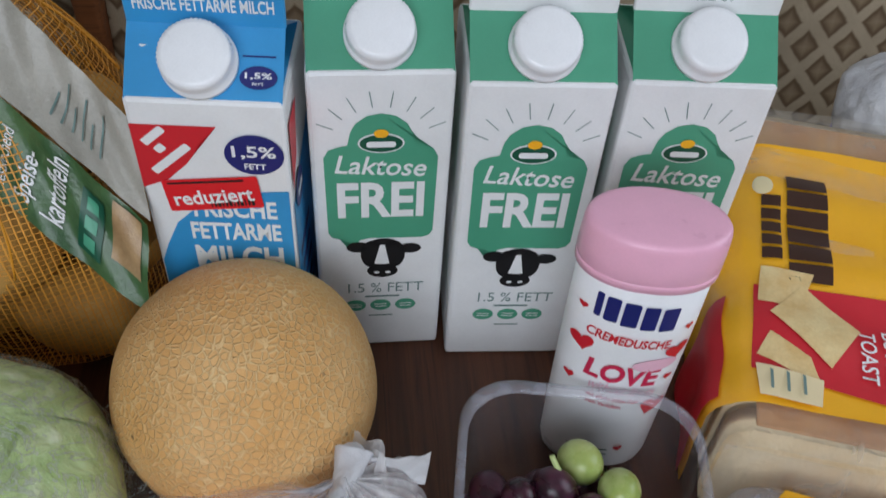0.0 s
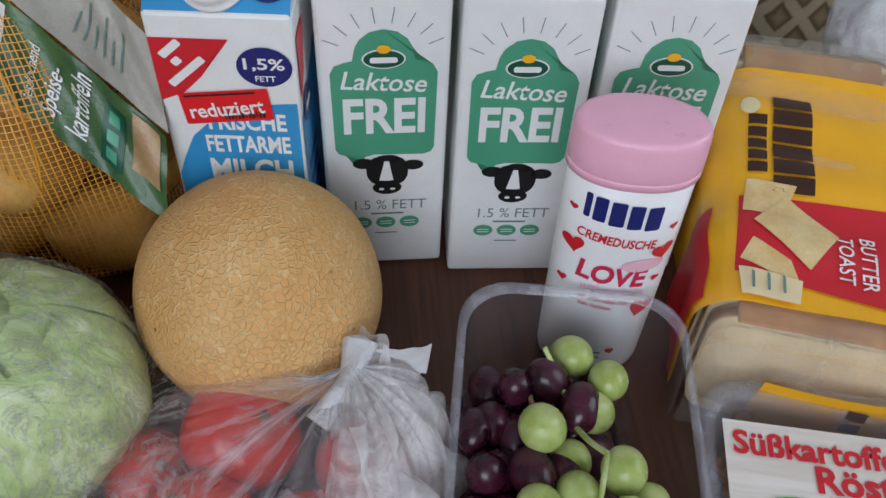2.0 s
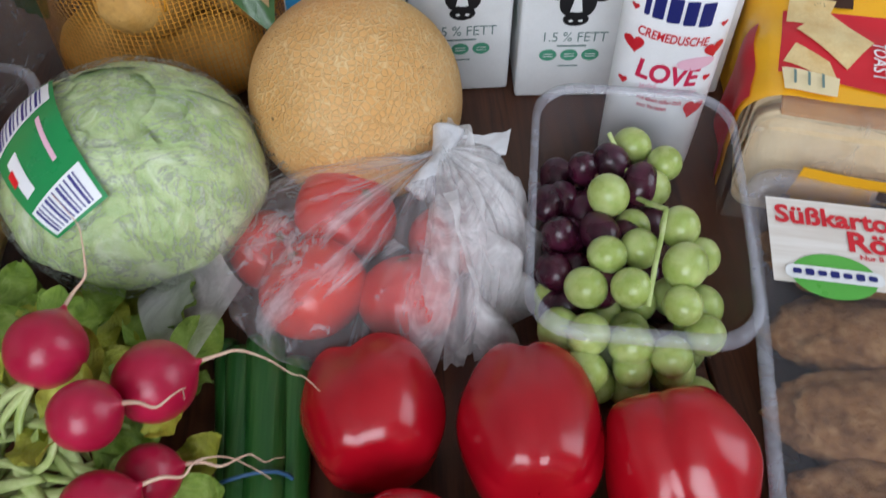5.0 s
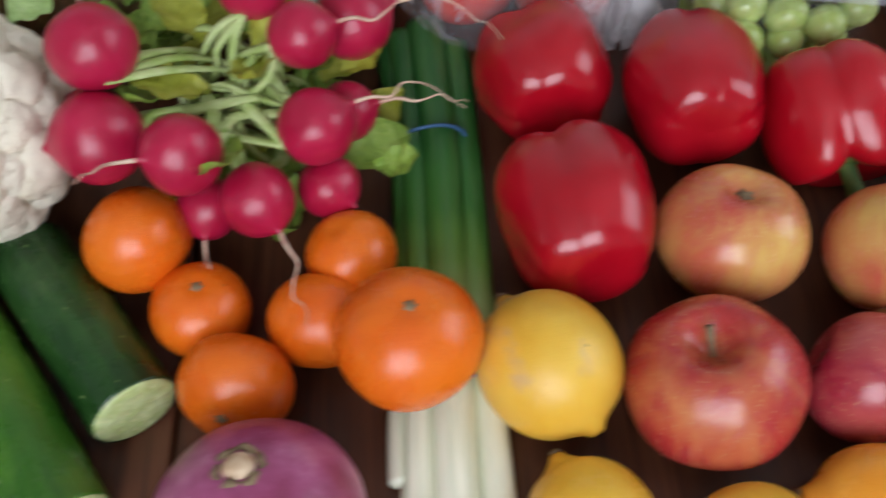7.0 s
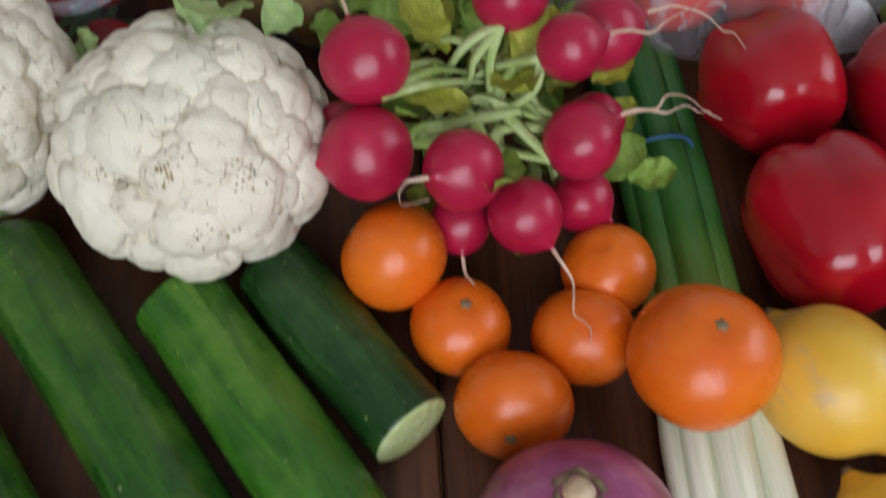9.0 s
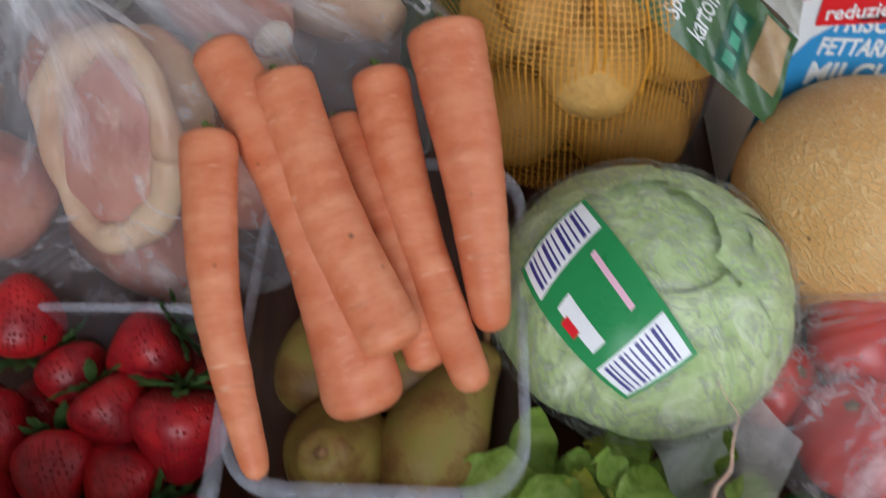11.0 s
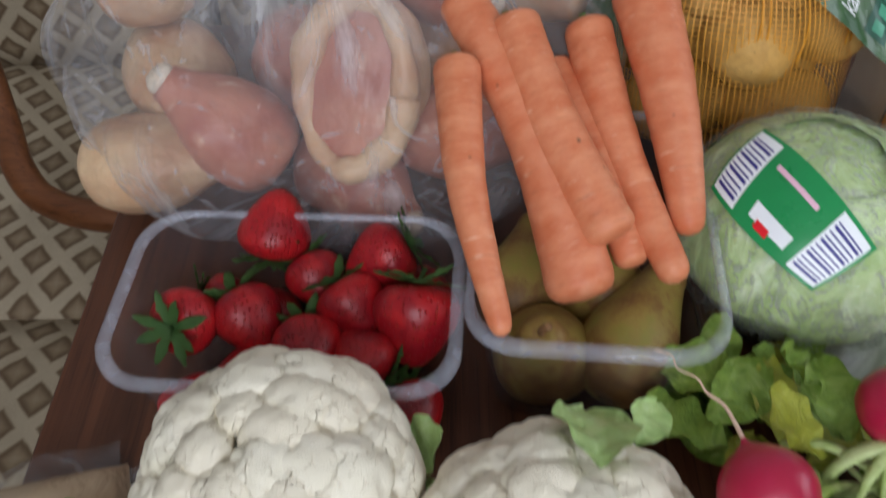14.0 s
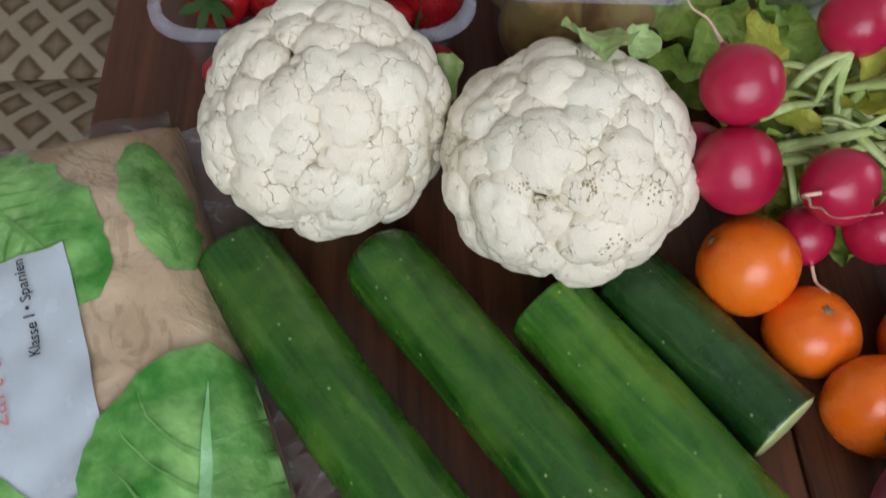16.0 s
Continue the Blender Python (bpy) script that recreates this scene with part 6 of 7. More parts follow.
M_MEAT = meat_material()
M_SKIN = mottled("chicken_skin", lin(198, 150, 116), lin(224, 190, 152), 22, 0.4, 0.0012, 190, 0.45, 0.2, 0.15)
M_BONE = mottled("bone_end", lin(214, 192, 168), lin(230, 214, 194), 120, 0.5)


def drumstick(m, label, l=0.10, r=0.032, cut=False):
    d = thing("chicken_drumstick", m, label, "chicken drumstick", "chicken pieces in the bag")
    prof = smooth_path([(0.002, 0, -l * 0.45), (r * 0.75, 0, -l * 0.40), (r, 0, -l * 0.15), (r * 0.86, 0, l * 0.12), (r * 0.48, 0, l * 0.36), (r * 0.36, 0, l * 0.47)], 26)
    part("meat", lathe([(max(0.001, v.x), v.z) for v in prof], 30, lambda a, q, z: (q * (1 + 0.08 * math.cos(2 * a) + 0.16 * noise.noise(Vector((math.cos(a) * 1.4, math.sin(a) * 1.4, z * 38 + l * 90)))) * math.cos(a), q * (1 + 0.16 * noise.noise(Vector((math.cos(a) * 1.6, math.sin(a) * 1.6, z * 30 + r * 400)))) * math.sin(a), z)), M_SKIN if cut else M_MEAT, d)
    if not cut:
        part("bone", moved(blob(0.0088, 3, lambda v: 1 + 0.14 * noise.noise(v * 3), (1, 1.15, 0.8)), Matrix.Translation((0, 0, l * 0.49))), M_BONE, d, "white knuckle of bone")
    return d


def thigh(m, label):
    """A cut piece: a pale rolled skin rim round pink flesh."""
    d = thing("chicken_thigh", m, label, "chicken thigh", "chicken pieces in the bag")
    part("flesh", moved(blob(1, 4, lambda v: 1 + 0.06 * noise.noise(v * 2.5), (0.027, 0.041, 0.007)), Matrix.Translation((0, 0, 0.0))), M_MEAT, d)
    ring = [(0.026 * math.cos(a), 0.041 * math.sin(a), 0.002 + 0.003 * math.sin(3 * a)) for a in [i / 20 * math.tau for i in range(21)]]
    part("skin_rim", tube(ring, lambda s: 0.0054 + 0.0030 * math.sin(s * math.tau * 1.0 + 2.2) ** 2, 12, 80, lambda s, a: 1 + 0.1 * math.sin(s * 60)), M_SKIN, d, "pale folded skin round the cut")
    part("under_skin", moved(blob(1, 4, lambda v: 1 + 0.04 * noise.noise(v * 3), (0.030, 0.044, 0.024)), Matrix.Translation((0, 0, -0.027))), M_SKIN, d)
    return d


thigh(pose(-0.107, 0.736, 0.110, 58, 0, -16) @ Matrix.Scale(1.16, 4), "raw chicken thigh, cut face with pale skin rim")
drumstick(Matrix.Translation((-0.186, 0.738, 0.082)) @ Vector((-0.62, 0.1, 0.55)).to_track_quat("Z", "Y").to_matrix().to_4x4(), "raw pink chicken drumstick with white bone end", 0.092, 0.030)
drumstick(pose(-0.235, 0.835, 0.135, 20, 70, 40), "raw chicken leg with pale skin", 0.10, 0.034, True)
drumstick(pose(-0.238, 0.745, 0.046, 80, 20, 80), "raw chicken leg with pale skin at the bottom", 0.10, 0.032, True)
drumstick(pose(-0.055, 0.820, 0.132, 70, 80, 10), "raw pink chicken leg", 0.10, 0.034)
drumstick(pose(-0.080, 0.870, 0.150, 10, 75, -10), "raw chicken leg with pale skin on top", 0.10, 0.032, True)
drumstick(pose(-0.004, 0.840, 0.118, 40, 100, 0), "raw chicken leg with pale skin", 0.09, 0.030, True)
drumstick(pose(-0.110, 0.735, 0.036, 90, 70, 40), "raw pink chicken leg at the bottom", 0.10, 0.032)
drumstick(pose(-0.045, 0.755, 0.060, 90, 20, 80), "raw pink chicken leg", 0.09, 0.030)
drumstick(pose(-0.235, 0.810, 0.060, 90, 10, 20), "raw chicken leg with pale skin", 0.10, 0.034, True)
drumstick(pose(-0.150, 0.820, 0.060, 90, 80, 20), "raw pink chicken leg", 0.10, 0.034)
drumstick(pose(-0.060, 0.830, 0.050, 90, 100, 10), "raw chicken leg with pale skin", 0.10, 0.034, True)


def chicken_bag():
    b = thing("chicken_bag", pose(-0.14, 0.78, 0), "knotted translucent plastic bag full of raw chicken", "plastic bag")
    o = Matrix.Translation((0.14, -0.78, 0))
    part("film", moved(draped((-0.122, 0.812, 0.088), 0.184, 0.130, 0.120, (-0.150, 0.778, 0.196), 0.4, 30, 1.0, 200, 60), o), M_FILM, b, "creased translucent film")
    part("knot", moved(knot_tuft((-0.150, 0.778, 0.194), (0.10, 0.30, 0.9), 0.075, 0.046, 1), o), M_FILMKNOT, b, "white gathered end above the knot")
    rng = random.Random(3)
    for i in range(14):
        a = i / 14 * math.tau + rng.uniform(-0.2, 0.2)
        p0 = Vector((-0.150, 0.778, 0.194))
        reach = rng.uniform(0.30, 0.62)
        p2 = Vector((-0.145 + 0.125 * reach * math.cos(a), 0.790 + 0.090 * reach * math.sin(a), 0.176 - 0.028 * reach * (1.6 if math.sin(a) < 0 else 0.4)))
        p1 = p0.lerp(p2, 0.4) + Vector((0, 0, 0.006))
        w = rng.uniform(0.003, 0.010)
        d = (p2 - p0).normalized()
        s = d.cross(Vector((0, 0, 1))).normalized()
        path = smooth_path([tuple(p0), tuple(p1), tuple(p2)], 14)
        part("pleat", moved(grid(lambda u, v: path[round(v * 14)] + s * ((u - 0.5) * w * (0.5 + 1.8 * v) * (1 - v) ** 0.6) + Vector((0, 0, 0.003 * math.sin(u * math.pi) * (1 - v))), 6, 14), o), M_FILMPLEAT, b)


M_FILMPLEAT = clear_film("pleated_strip", lin(250, 250, 253), 0.30, 0.25, 0.004, 40, 0.4)
chicken_bag()

# ---- potatoes in a net ----
def net_material():
    n = Nodes("potato_net", 0.5, 0.0, 0.4)
    uv = n.add("ShaderNodeUVMap").outputs[0]
    u, v = n.axis(0, uv), n.axis(1, uv)
    du = n.math("ABSOLUTE", n.math("SUBTRACT", n.math("FRACT", n.math("MULTIPLY", u, 150.0)), 0.5))
    dv = n.math("ABSOLUTE", n.math("SUBTRACT", n.math("FRACT", n.math("MULTIPLY", v, 72.0)), 0.5))
    line = n.math("MAXIMUM", n.math("GREATER_THAN", du, 0.40), n.math("GREATER_THAN", dv, 0.43))
    n.put("Base Color", n.mix(n.noise(30), lin(214, 142, 40), lin(236, 174, 78)))
    n.put("Alpha", line)
    return n.m


M_NET = net_material()
M_NETTHREAD = paint("net_thread", lin(222, 152, 40), 0.5)
M_POTFILM = mottled("potato_label_green", lin(56, 92, 56), lin(84, 118, 74), 30, 0.32, 0.0003, 500, 0.5, 0.25)
M_POTPRINT = mottled("potato_print", lin(150, 116, 78), lin(196, 166, 124), 45, 0.35, 0.0003)
M_POTWHITE = mottled("potato_label_white", lin(158, 155, 144), lin(180, 177, 166), 30, 0.35, 0.0003)


def potato_net():
    b = thing("potato_net", pose(0.155, 0.83, 0), "orange net sack of potatoes with green film label", "potato sack")
    spots = [(0.182, 0.782, 0.034, 0.034), (0.116, 0.792, 0.036, 0.034), (0.150, 0.776, 0.092, 0.035), (0.205, 0.800, 0.088, 0.030), (0.100, 0.820, 0.095, 0.032), (0.150, 0.830, 0.050, 0.034), (0.140, 0.822, 0.130, 0.033), (0.195, 0.840, 0.042, 0.032),
             (0.190, 0.842, 0.120, 0.030), (0.104, 0.856, 0.045, 0.032), (0.150, 0.875, 0.090, 0.034), (0.165, 0.80, 0.125, 0.027), (0.118, 0.79, 0.128, 0.026), (0.132, 0.850, 0.155, 0.026)]
    for i, (x, y, z, r) in enumerate(spots):
        potato(pose(x - 0.169, y - 0.804, z, 20 * (i % 3), 15 * (i % 4), 37 * i), r * 0.92, M_POTATO, "", i * 1.7, (1.22, 0.98, 0.92), "", b)

    def sack(u, v):
        a = u * math.tau
        z = 0.002 + 0.235 * v
        w = (min(1, (v / 0.10)) ** 0.5) * (1 - 0.86 * max(0, (v - 0.45) / 0.55) ** 1.5)
        lump = 1 + 0.07 * noise.noise(Vector((math.cos(a) * 1.8, math.sin(a) * 1.8, v * 5)))
        pl = 1 + 0.05 * math.sin(17 * a) * max(0, v - 0.4)
        return (-0.014 + 0.085 * w * lump * pl * math.cos(a) - 0.02 * v, 0.016 + 0.082 * w * lump * pl * math.sin(a) + 0.015 * v, z)
    bm = grid(sack, 110, 60, True)
    uv = bm.loops.layers.uv.new("UVMap")
    bm.verts.index_update()
    for f in bm.faces:
        us = [(l.vert.index // 61) / 110 for l in f.loops]
        for l, u in zip(f.loops, us):
            if max(us) - min(us) > 0.5 and u < 0.5:
                u += 1
            l[uv].uv = (u, (l.vert.index % 61) / 60)
    part("net", bm, M_NET, b, "fine orange plastic netting")
    threads = []
    rng = random.Random(9)
    for i in range(46):
        a, low = rng.uniform(0, 1), rng.choice((0.40, 0.62, 0.72, 0.80))
        threads.append(tube([sack(a + 0.01 * math.sin(j), low + (1 - low) * j / 6) for j in range(7)], 0.0007, 4, 20))
    tagged(part("net_threads", merge(*threads), M_NETTHREAD, b), "", "", "", "stuff")

    # film label round the sack's flank towards the cartons
    def strip(p, q, r, s, bulge):
        p, q, r, s = (Vector(c) - Vector((0.155, 0.83, 0)) for c in (p, q, r, s))

        def at(u, v):
            c = p.lerp(q, u).lerp(s.lerp(r, u), v)
            nrm = (q - p).cross(s - p).normalized()
            return c + nrm * (bulge * math.sin(u * math.pi) * (0.4 + 0.6 * math.sin(v * math.pi)) + 0.0015 * math.sin(u * 23 + v * 9))
        return at
    g = strip((0.110, 0.806, 0.170), (0.221, 0.751, 0.090), (0.226, 0.769, 0.134), (0.130, 0.826, 0.203), -0.006)
    lab = part("film_label", grid(g, 30, 16), M_POTFILM, b, "green printed film label")

    def sub(u0, u1, v0, v1, lift=0.0012):
        p = Vector(g(0.5, 0.5))
        nrm = (Vector(g(0.6, 0.5)) - p).cross(Vector(g(0.5, 0.6)) - p).normalized()
        if nrm.y > 0:
            nrm = -nrm
        return lambda u, v: Vector(g(u0 + (u1 - u0) * u, v0 + (v1 - v0) * v)) + nrm * lift

    def lettered(text, u0, u1, v0, v1, bold=0.01):
        w = words(text, 1.0, 1.0, bold)
        f = sub(u0, u1, v0, v1, 0.0016)
        for vert in w.verts:
            vert.co = f(min(1, max(0, 0.5 - vert.co.z)), min(1, max(0, vert.co.x + 0.5)))
        return w
    part("name_lettering", merge(lettered("Speise-", 0.44, 0.53, 0.18, 0.72), lettered("kartoffeln", 0.55, 0.64, 0.18, 0.90), lettered("festkochend", 0.36, 0.405, 0.16, 0.78, 0.0)), M_CARD, lab)
    part("seal_panel", grid(sub(0.70, 0.80, 0.14, 0.80), 10, 6), M_DKGREEN, lab)
    for a in (0.20, 0.40, 0.60):
        part("seal_bar", grid(sub(0.725, 0.775, a, a + 0.14, 0.0018), 3, 3), M_GREEN, lab)
    part("potato_print", grid(sub(0.84, 0.97, 0.30, 0.95), 8, 6), M_POTPRINT, lab, "printed potatoes")
    part("logo_panel", grid(sub(0.14, 0.25, 0.30, 0.95), 8, 6), M_CARD, lab)
    back = strip((0.131, 0.827, 0.203), (0.227, 0.770, 0.135), (0.224, 0.795, 0.172), (0.160, 0.842, 0.222), -0.006)
    part("label_back", grid(back, 24, 12), M_POTWHITE, b, "pale back part of the film label")
    part("small_print", merge(*[grid(lambda u, v, a=a: Vector(back(0.52 + 0.05 * a + 0.010 * v, 0.25 + (0.30 + 0.2 * (a % 2)) * u)) + Vector((-0.0006, -0.0012, 0.0010)), 8, 1) for a in range(6)]), M_GREYINK, b)
    left = strip((0.030, 0.842, 0.060), (0.060, 0.822, 0.056), (0.074, 0.848, 0.205), (0.052, 0.864, 0.205), 0.010)
    lf = part("film_strip", grid(left, 12, 24), M_POTFILM, b, "green film strip along the sack")
    w = words("Kartoffeln", 1.0, 1.0, 0.01)
    n0 = Vector((-0.4, -0.9, 0.1)) * 0.0035
    for vert in w.verts:
        vert.co = Vector(left(0.5 + vert.co.z * 0.5, 0.62 - vert.co.x * 0.62)) + n0
    part("strip_lettering", w, M_CARD, lf)
    part("corner_tag", grid(strip((0.212, 0.750, 0.080), (0.222, 0.7485, 0.072), (0.228, 0.755, 0.084), (0.218, 0.756, 0.092), -0.001), 4, 4), M_WHITE, b, "small white tag")


potato_net()


# ---- salad in a printed bag ----
def kraft_material():
    n = Nodes("kraft_print", 0.22, 0.0, 0.5)
    c = n.mix(n.grey(n.noise(14, 4), 0.35, 0.7), lin(182, 156, 126), lin(206, 182, 152))
    c = n.mix(n.grey(n.noise(70, 4, 0.6, n.stretched(1, 0.3, 1), 2.0), 0.55, 0.62, 0, 0.3), c, lin(120, 96, 72))
    n.put("Base Color", c)
    n.bump(n.noise(26, 4, 0.6, None, 1.0), 0.004)
    return n.m


M_KRAFT = kraft_material()
M_SALADPRINT = mottled("printed_leaf", lin(58, 130, 46), lin(156, 208, 122), 30, 0.22, 0.0008, 140, 0.5, 0.35)
M_LABELPALE = paint("label_pale", lin(186, 194, 200), 0.25)
# the seal's white clouding stands in for bright glints along its edge
M_CLEARSEAL = clear_film("clear_seal", lin(236, 236, 238), 0.08, 0.06, 0.006, 60, 0.35)


def salad_bag():
    cx, cy = -0.252, 0.362
    b = thing("salad_bag", pose(cx, cy, 0, 0, 0, 19.6), "brown printed bag of romaine lettuce hearts", "salad bag")
    L, Wd, T = 0.35, 0.185, 0.046

    def top(x, y):
        s = max(0.0, (1 - (2 * x / Wd) ** 4)) ** 0.5 * max(0.0, 1 - (2 * y / L) ** 6) ** 0.5
        n = 0.10 * noise.noise(Vector((x * 22, y * 16, 1))) + 0.05 * noise.noise(Vector((x * 60, y * 50, 4)))
        return 0.004 + T * s * (1 + n * 1.6)

    def face(u, v):
        x, y = (u - 0.5) * Wd, (v - 0.5) * L
        return (x, y, top(x, y))
    part("film", grid(face, 50, 70), M_KRAFT, b)
    part("underside", grid(lambda u, v: ((u - 0.5) * Wd, (v - 0.5) * L, 0.0015), 8, 12), M_KRAFT, b)
    part("seal_strip", grid(lambda u, v: (Wd / 2 - 0.004 + 0.03 * u, (v - 0.5) * L * 0.98, 0.004 + 0.004 * math.sin(v * 25) * u), 6, 60), M_CLEARSEAL, b, "clear flattened side seam")
    part("seal_strip", grid(lambda u, v: ((u - 0.5) * Wd * 0.96, L / 2 - 0.004 + 0.022 * v, 0.004 + 0.004 * math.sin(u * 18) * v), 40, 5), M_CLEARSEAL, b, "clear flattened end seam")

    def leaf_print(x, y, turn, l, w, lift=0.0012):
        m = Matrix.Translation((x, y, 0)) @ Matrix.Rotation(radians(turn), 4, "Z")

        def at(u, v):
            s = u * 2 - 1
            k = math.sin(math.pi * min(1, 0.04 + 0.96 * v)) ** 0.50 * (1 + (0.26 * noise.noise(Vector((v * 7, math.copysign(2.0, s), turn))) + 0.20 * noise.noise(Vector((v * 21, math.copysign(3.0, s), turn)))) * abs(s))
            p = m @ Vector((s * w / 2 * k, v * l, 0))
            p.x, p.y = max(-Wd / 2 * 0.99, min(Wd / 2 * 0.99, p.x)), max(-L / 2 * 0.98, min(L / 2 * 0.98, p.y))
            return (p.x, p.y, top(p.x, p.y) + lift)
        lf = part("leaf_print", grid(at, 14, 30), M_SALADPRINT, b, "printed green lettuce leaf")
        rib = grid(lambda u, v: Vector(at(0.5 + (u - 0.5) * 0.10 * (1 - v) ** 0.7 * (1 + 0.3 * math.sin(v * 9)), 0.05 + v * 0.84)) + Vector((0, 0, 0.0008)), 4, 24)
        part("midrib", rib, M_RIBPALE if l > 0.15 else M_VEINPALE, lf, "pale midrib")
        veins = []
        for k in range(8):
            for sd in (-1, 1):
                v0 = 0.10 + 0.085 * k + 0.03 * (sd > 0)
                veins.append(grid(lambda u, v: Vector(at(0.5 + sd * (0.02 + 0.36 * u), min(0.97, v0 + 0.16 * u ** 1.3 + (v - 0.5) * 0.014 * (1 - u * 0.8)))) + Vector((0, 0, 0.0006)), 10, 2))
        tagged(part("vein_tracery", merge(*veins), M_VEINPALE, lf, "pale side veins"), "", "", "", "stuff")
    leaf_print(-0.030, 0.166, -150, 0.135, 0.072)
    leaf_print(0.034, -0.168, -14, 0.185, 0.112, 0.0045)
    leaf_print(0.076, 0.055, 4, 0.092, 0.030)
    leaf_print(-0.012, -0.155, 10, 0.14, 0.08, 0.0036)

    def panel(x0, x1, y0, y1, lift):
        return grid(lambda u, v: (x0 + (x1 - x0) * u, y0 + (y1 - y0) * v, top(x0 + (x1 - x0) * u, y0 + (y1 - y0) * v) + lift), 16, 24)
    lab = part("paper_label", panel(-0.078, 0.028, -0.045, 0.082, 0.0026), M_LABELPALE, b, "pale printed label panel")

    def lettered(text, x, y, height, length, lift, bold):
        w = words(text, height, length, bold)
        for v in w.verts:
            px, py = x - v.co.z, y + v.co.x
            v.co = Vector((px, py, top(px, py) + lift))
        return w
    part("origin_lettering", lettered("Klasse I • Spanien", 0.008, 0.052, 0.0065, 0.052, 0.0042, 0.01), M_BLACK, lab)
    part("slogan_lettering", lettered("zart und", -0.012, 0.022, 0.0095, 0.050, 0.0042, -0.008), M_REDINK, lab)


M_RIBPALE = mottled("rib_pale", lin(128, 190, 120), lin(164, 212, 158), 60, 0.25)
M_VEINPALE = mottled("vein_pale", lin(92, 150, 70), lin(124, 176, 96), 60, 0.25)
M_REDINK = paint("red_ink", lin(200, 120, 112), 0.4)
salad_bag()

# ---- sliced toast ----
def bread_material():
    n = Nodes("toast_bread", 0.8, 0.0, 0.25)
    c = n.mix(n.grey(n.noise(22, 4), 0.35, 0.7), lin(226, 202, 162), lin(238, 220, 188))
    n.put("Base Color", n.mix(n.grey(n.cells(380), 0.2, 0.1, 0, 0.4), c, lin(196, 160, 108)))
    n.bump(n.noise(300, 4), 0.0008)
    return n.m


M_BREAD = bread_material()
M_CRUST = mottled("toast_crust", lin(182, 128, 84), lin(210, 166, 120), 22, 0.7, 0.0005, 300, 0.3, 0.25)
M_TOASTFILM = clear_film("toast_film", lin(240, 236, 226), 0.10, 0.1, 0.006, 26, 0.3)


def toast_pack():
    """Loaf along +y from its near end; origin at the near left bottom corner."""
    w, l, h = 0.118, 0.235, 0.098
    t = thing("toast_loaf", pose(0.497, 0.674, 0, 0, 0, -17), "sliced toast loaf in yellow and red film", "bread")
    n = 15

    def slope(y):
        return 0.80 + 0.22 * max(0.0, min(1.0, y / l))
    for i in range(n):
        y0 = 0.006 + l * i / n
        hi = (h - 0.004) * slope(y0 + l / n / 2)
        part("slice", box(w - 0.006, l / n - 0.0012, hi, (w / 2, y0 + l / n / 2, hi / 2 + 0.001), 0.014, 4), M_BREAD, t)
    crust = box(w - 0.030, l - 0.012, 0.004, (w / 2, l / 2 + 0.004, h - 0.0025), 0.0015)
    for v in crust.verts:
        v.co.z *= slope(v.co.y)
    part("crust", crust, M_CRUST, t, "brown crust along the top")

    def sleeve(u, v, grow=0.004, y0=0.0, y1=l):
        """Round the loaf from the left bottom over the top to the right bottom."""
        s = u * (2 * h + w)
        r = 0.024
        g = grow + 0.0015 * math.sin(v * 23 + u * 5) + 0.003 * noise.noise(Vector((u * 6, v * 5, 2)))
        if s < h:
            x, z = -g, s
        elif s < h + w:
            x, z = s - h, h + g
        else:
            x, z = w + g, 2 * h + w - s
        if z > h - r and x < r:
            a = math.atan2(z - (h - r), r - x)
            x, z = r - (r + g) * math.cos(a), h - r + (r + g) * math.sin(a)
        if z > h - r and x > w - r:
            a = math.atan2(z - (h - r), x - (w - r))
            x, z = w - r + (r + g) * math.cos(a), h - r + (r + g) * math.sin(a)
        y = y0 + (y1 - y0) * v
        return Vector((x, y, max(0.001, z * slope(y))))
    part("film", grid(lambda u, v: sleeve(u, v, 0.0028, -0.004, l + 0.006), 60, 30), M_TOASTFILM, t, "clear glossy film")
    part("film_front", grid(lambda u, v: (u * w, -0.004 - 0.004 * math.sin(u * 3.1) * math.sin(v * 3.1), v * h * 0.79), 16, 14), M_TOASTFILM, t, "clear glossy film")
    part("film_back", grid(lambda u, v: (u * w, l + 0.006 + 0.03 * math.sin(u * 3.1) * math.sin(v * 3.1), v * h), 16, 14), M_TOASTFILM, t, "clear glossy film")
    y0, y1 = 0.020, 0.205
    lab = part("printed_band", grid(lambda u, v: sleeve(u, v, 0.0042, y0, y1), 80, 40), M_YELLOW, t, "yellow printed film band")
    full = 2 * h + w

    def on_top(x, y, lift):
        q = sleeve((h + x) / full, (y - y0) / (y1 - y0), 0.0042, y0, y1)
        return q + Vector((0, 0, lift)) if 0.012 < x < w - 0.012 else q + Vector((0, 0, lift * 0.7))

    def field(pts, lift):
        bm = flat(pts)
        bmesh.ops.subdivide_edges(bm, edges=bm.edges[:], cuts=5, use_grid_fill=True)
        for v in bm.verts:
            v.co = on_top(v.co.x, v.co.z, lift)
        return bm

    def quad(a, b, c, d, lift, nu=14, nv=14):
        a, b, c, d = (Vector(p) for p in (a, b, c, d))
        return grid(lambda u, v: on_top(*a.lerp(b, u).lerp(d.lerp(c, u), v), lift), nu, nv)
    part("red_field", quad((0.010, 0.040), (w - 0.004, 0.026), (w - 0.004, 0.098), (0.012, 0.094), 0.0012), M_RED, lab)
    part("left_field", grid(lambda u, v: sleeve(u * h * 0.96 / full, (0.025 + 0.065 * v - y0) / (y1 - y0), 0.0056, y0, y1), 10, 10), M_RED, lab)
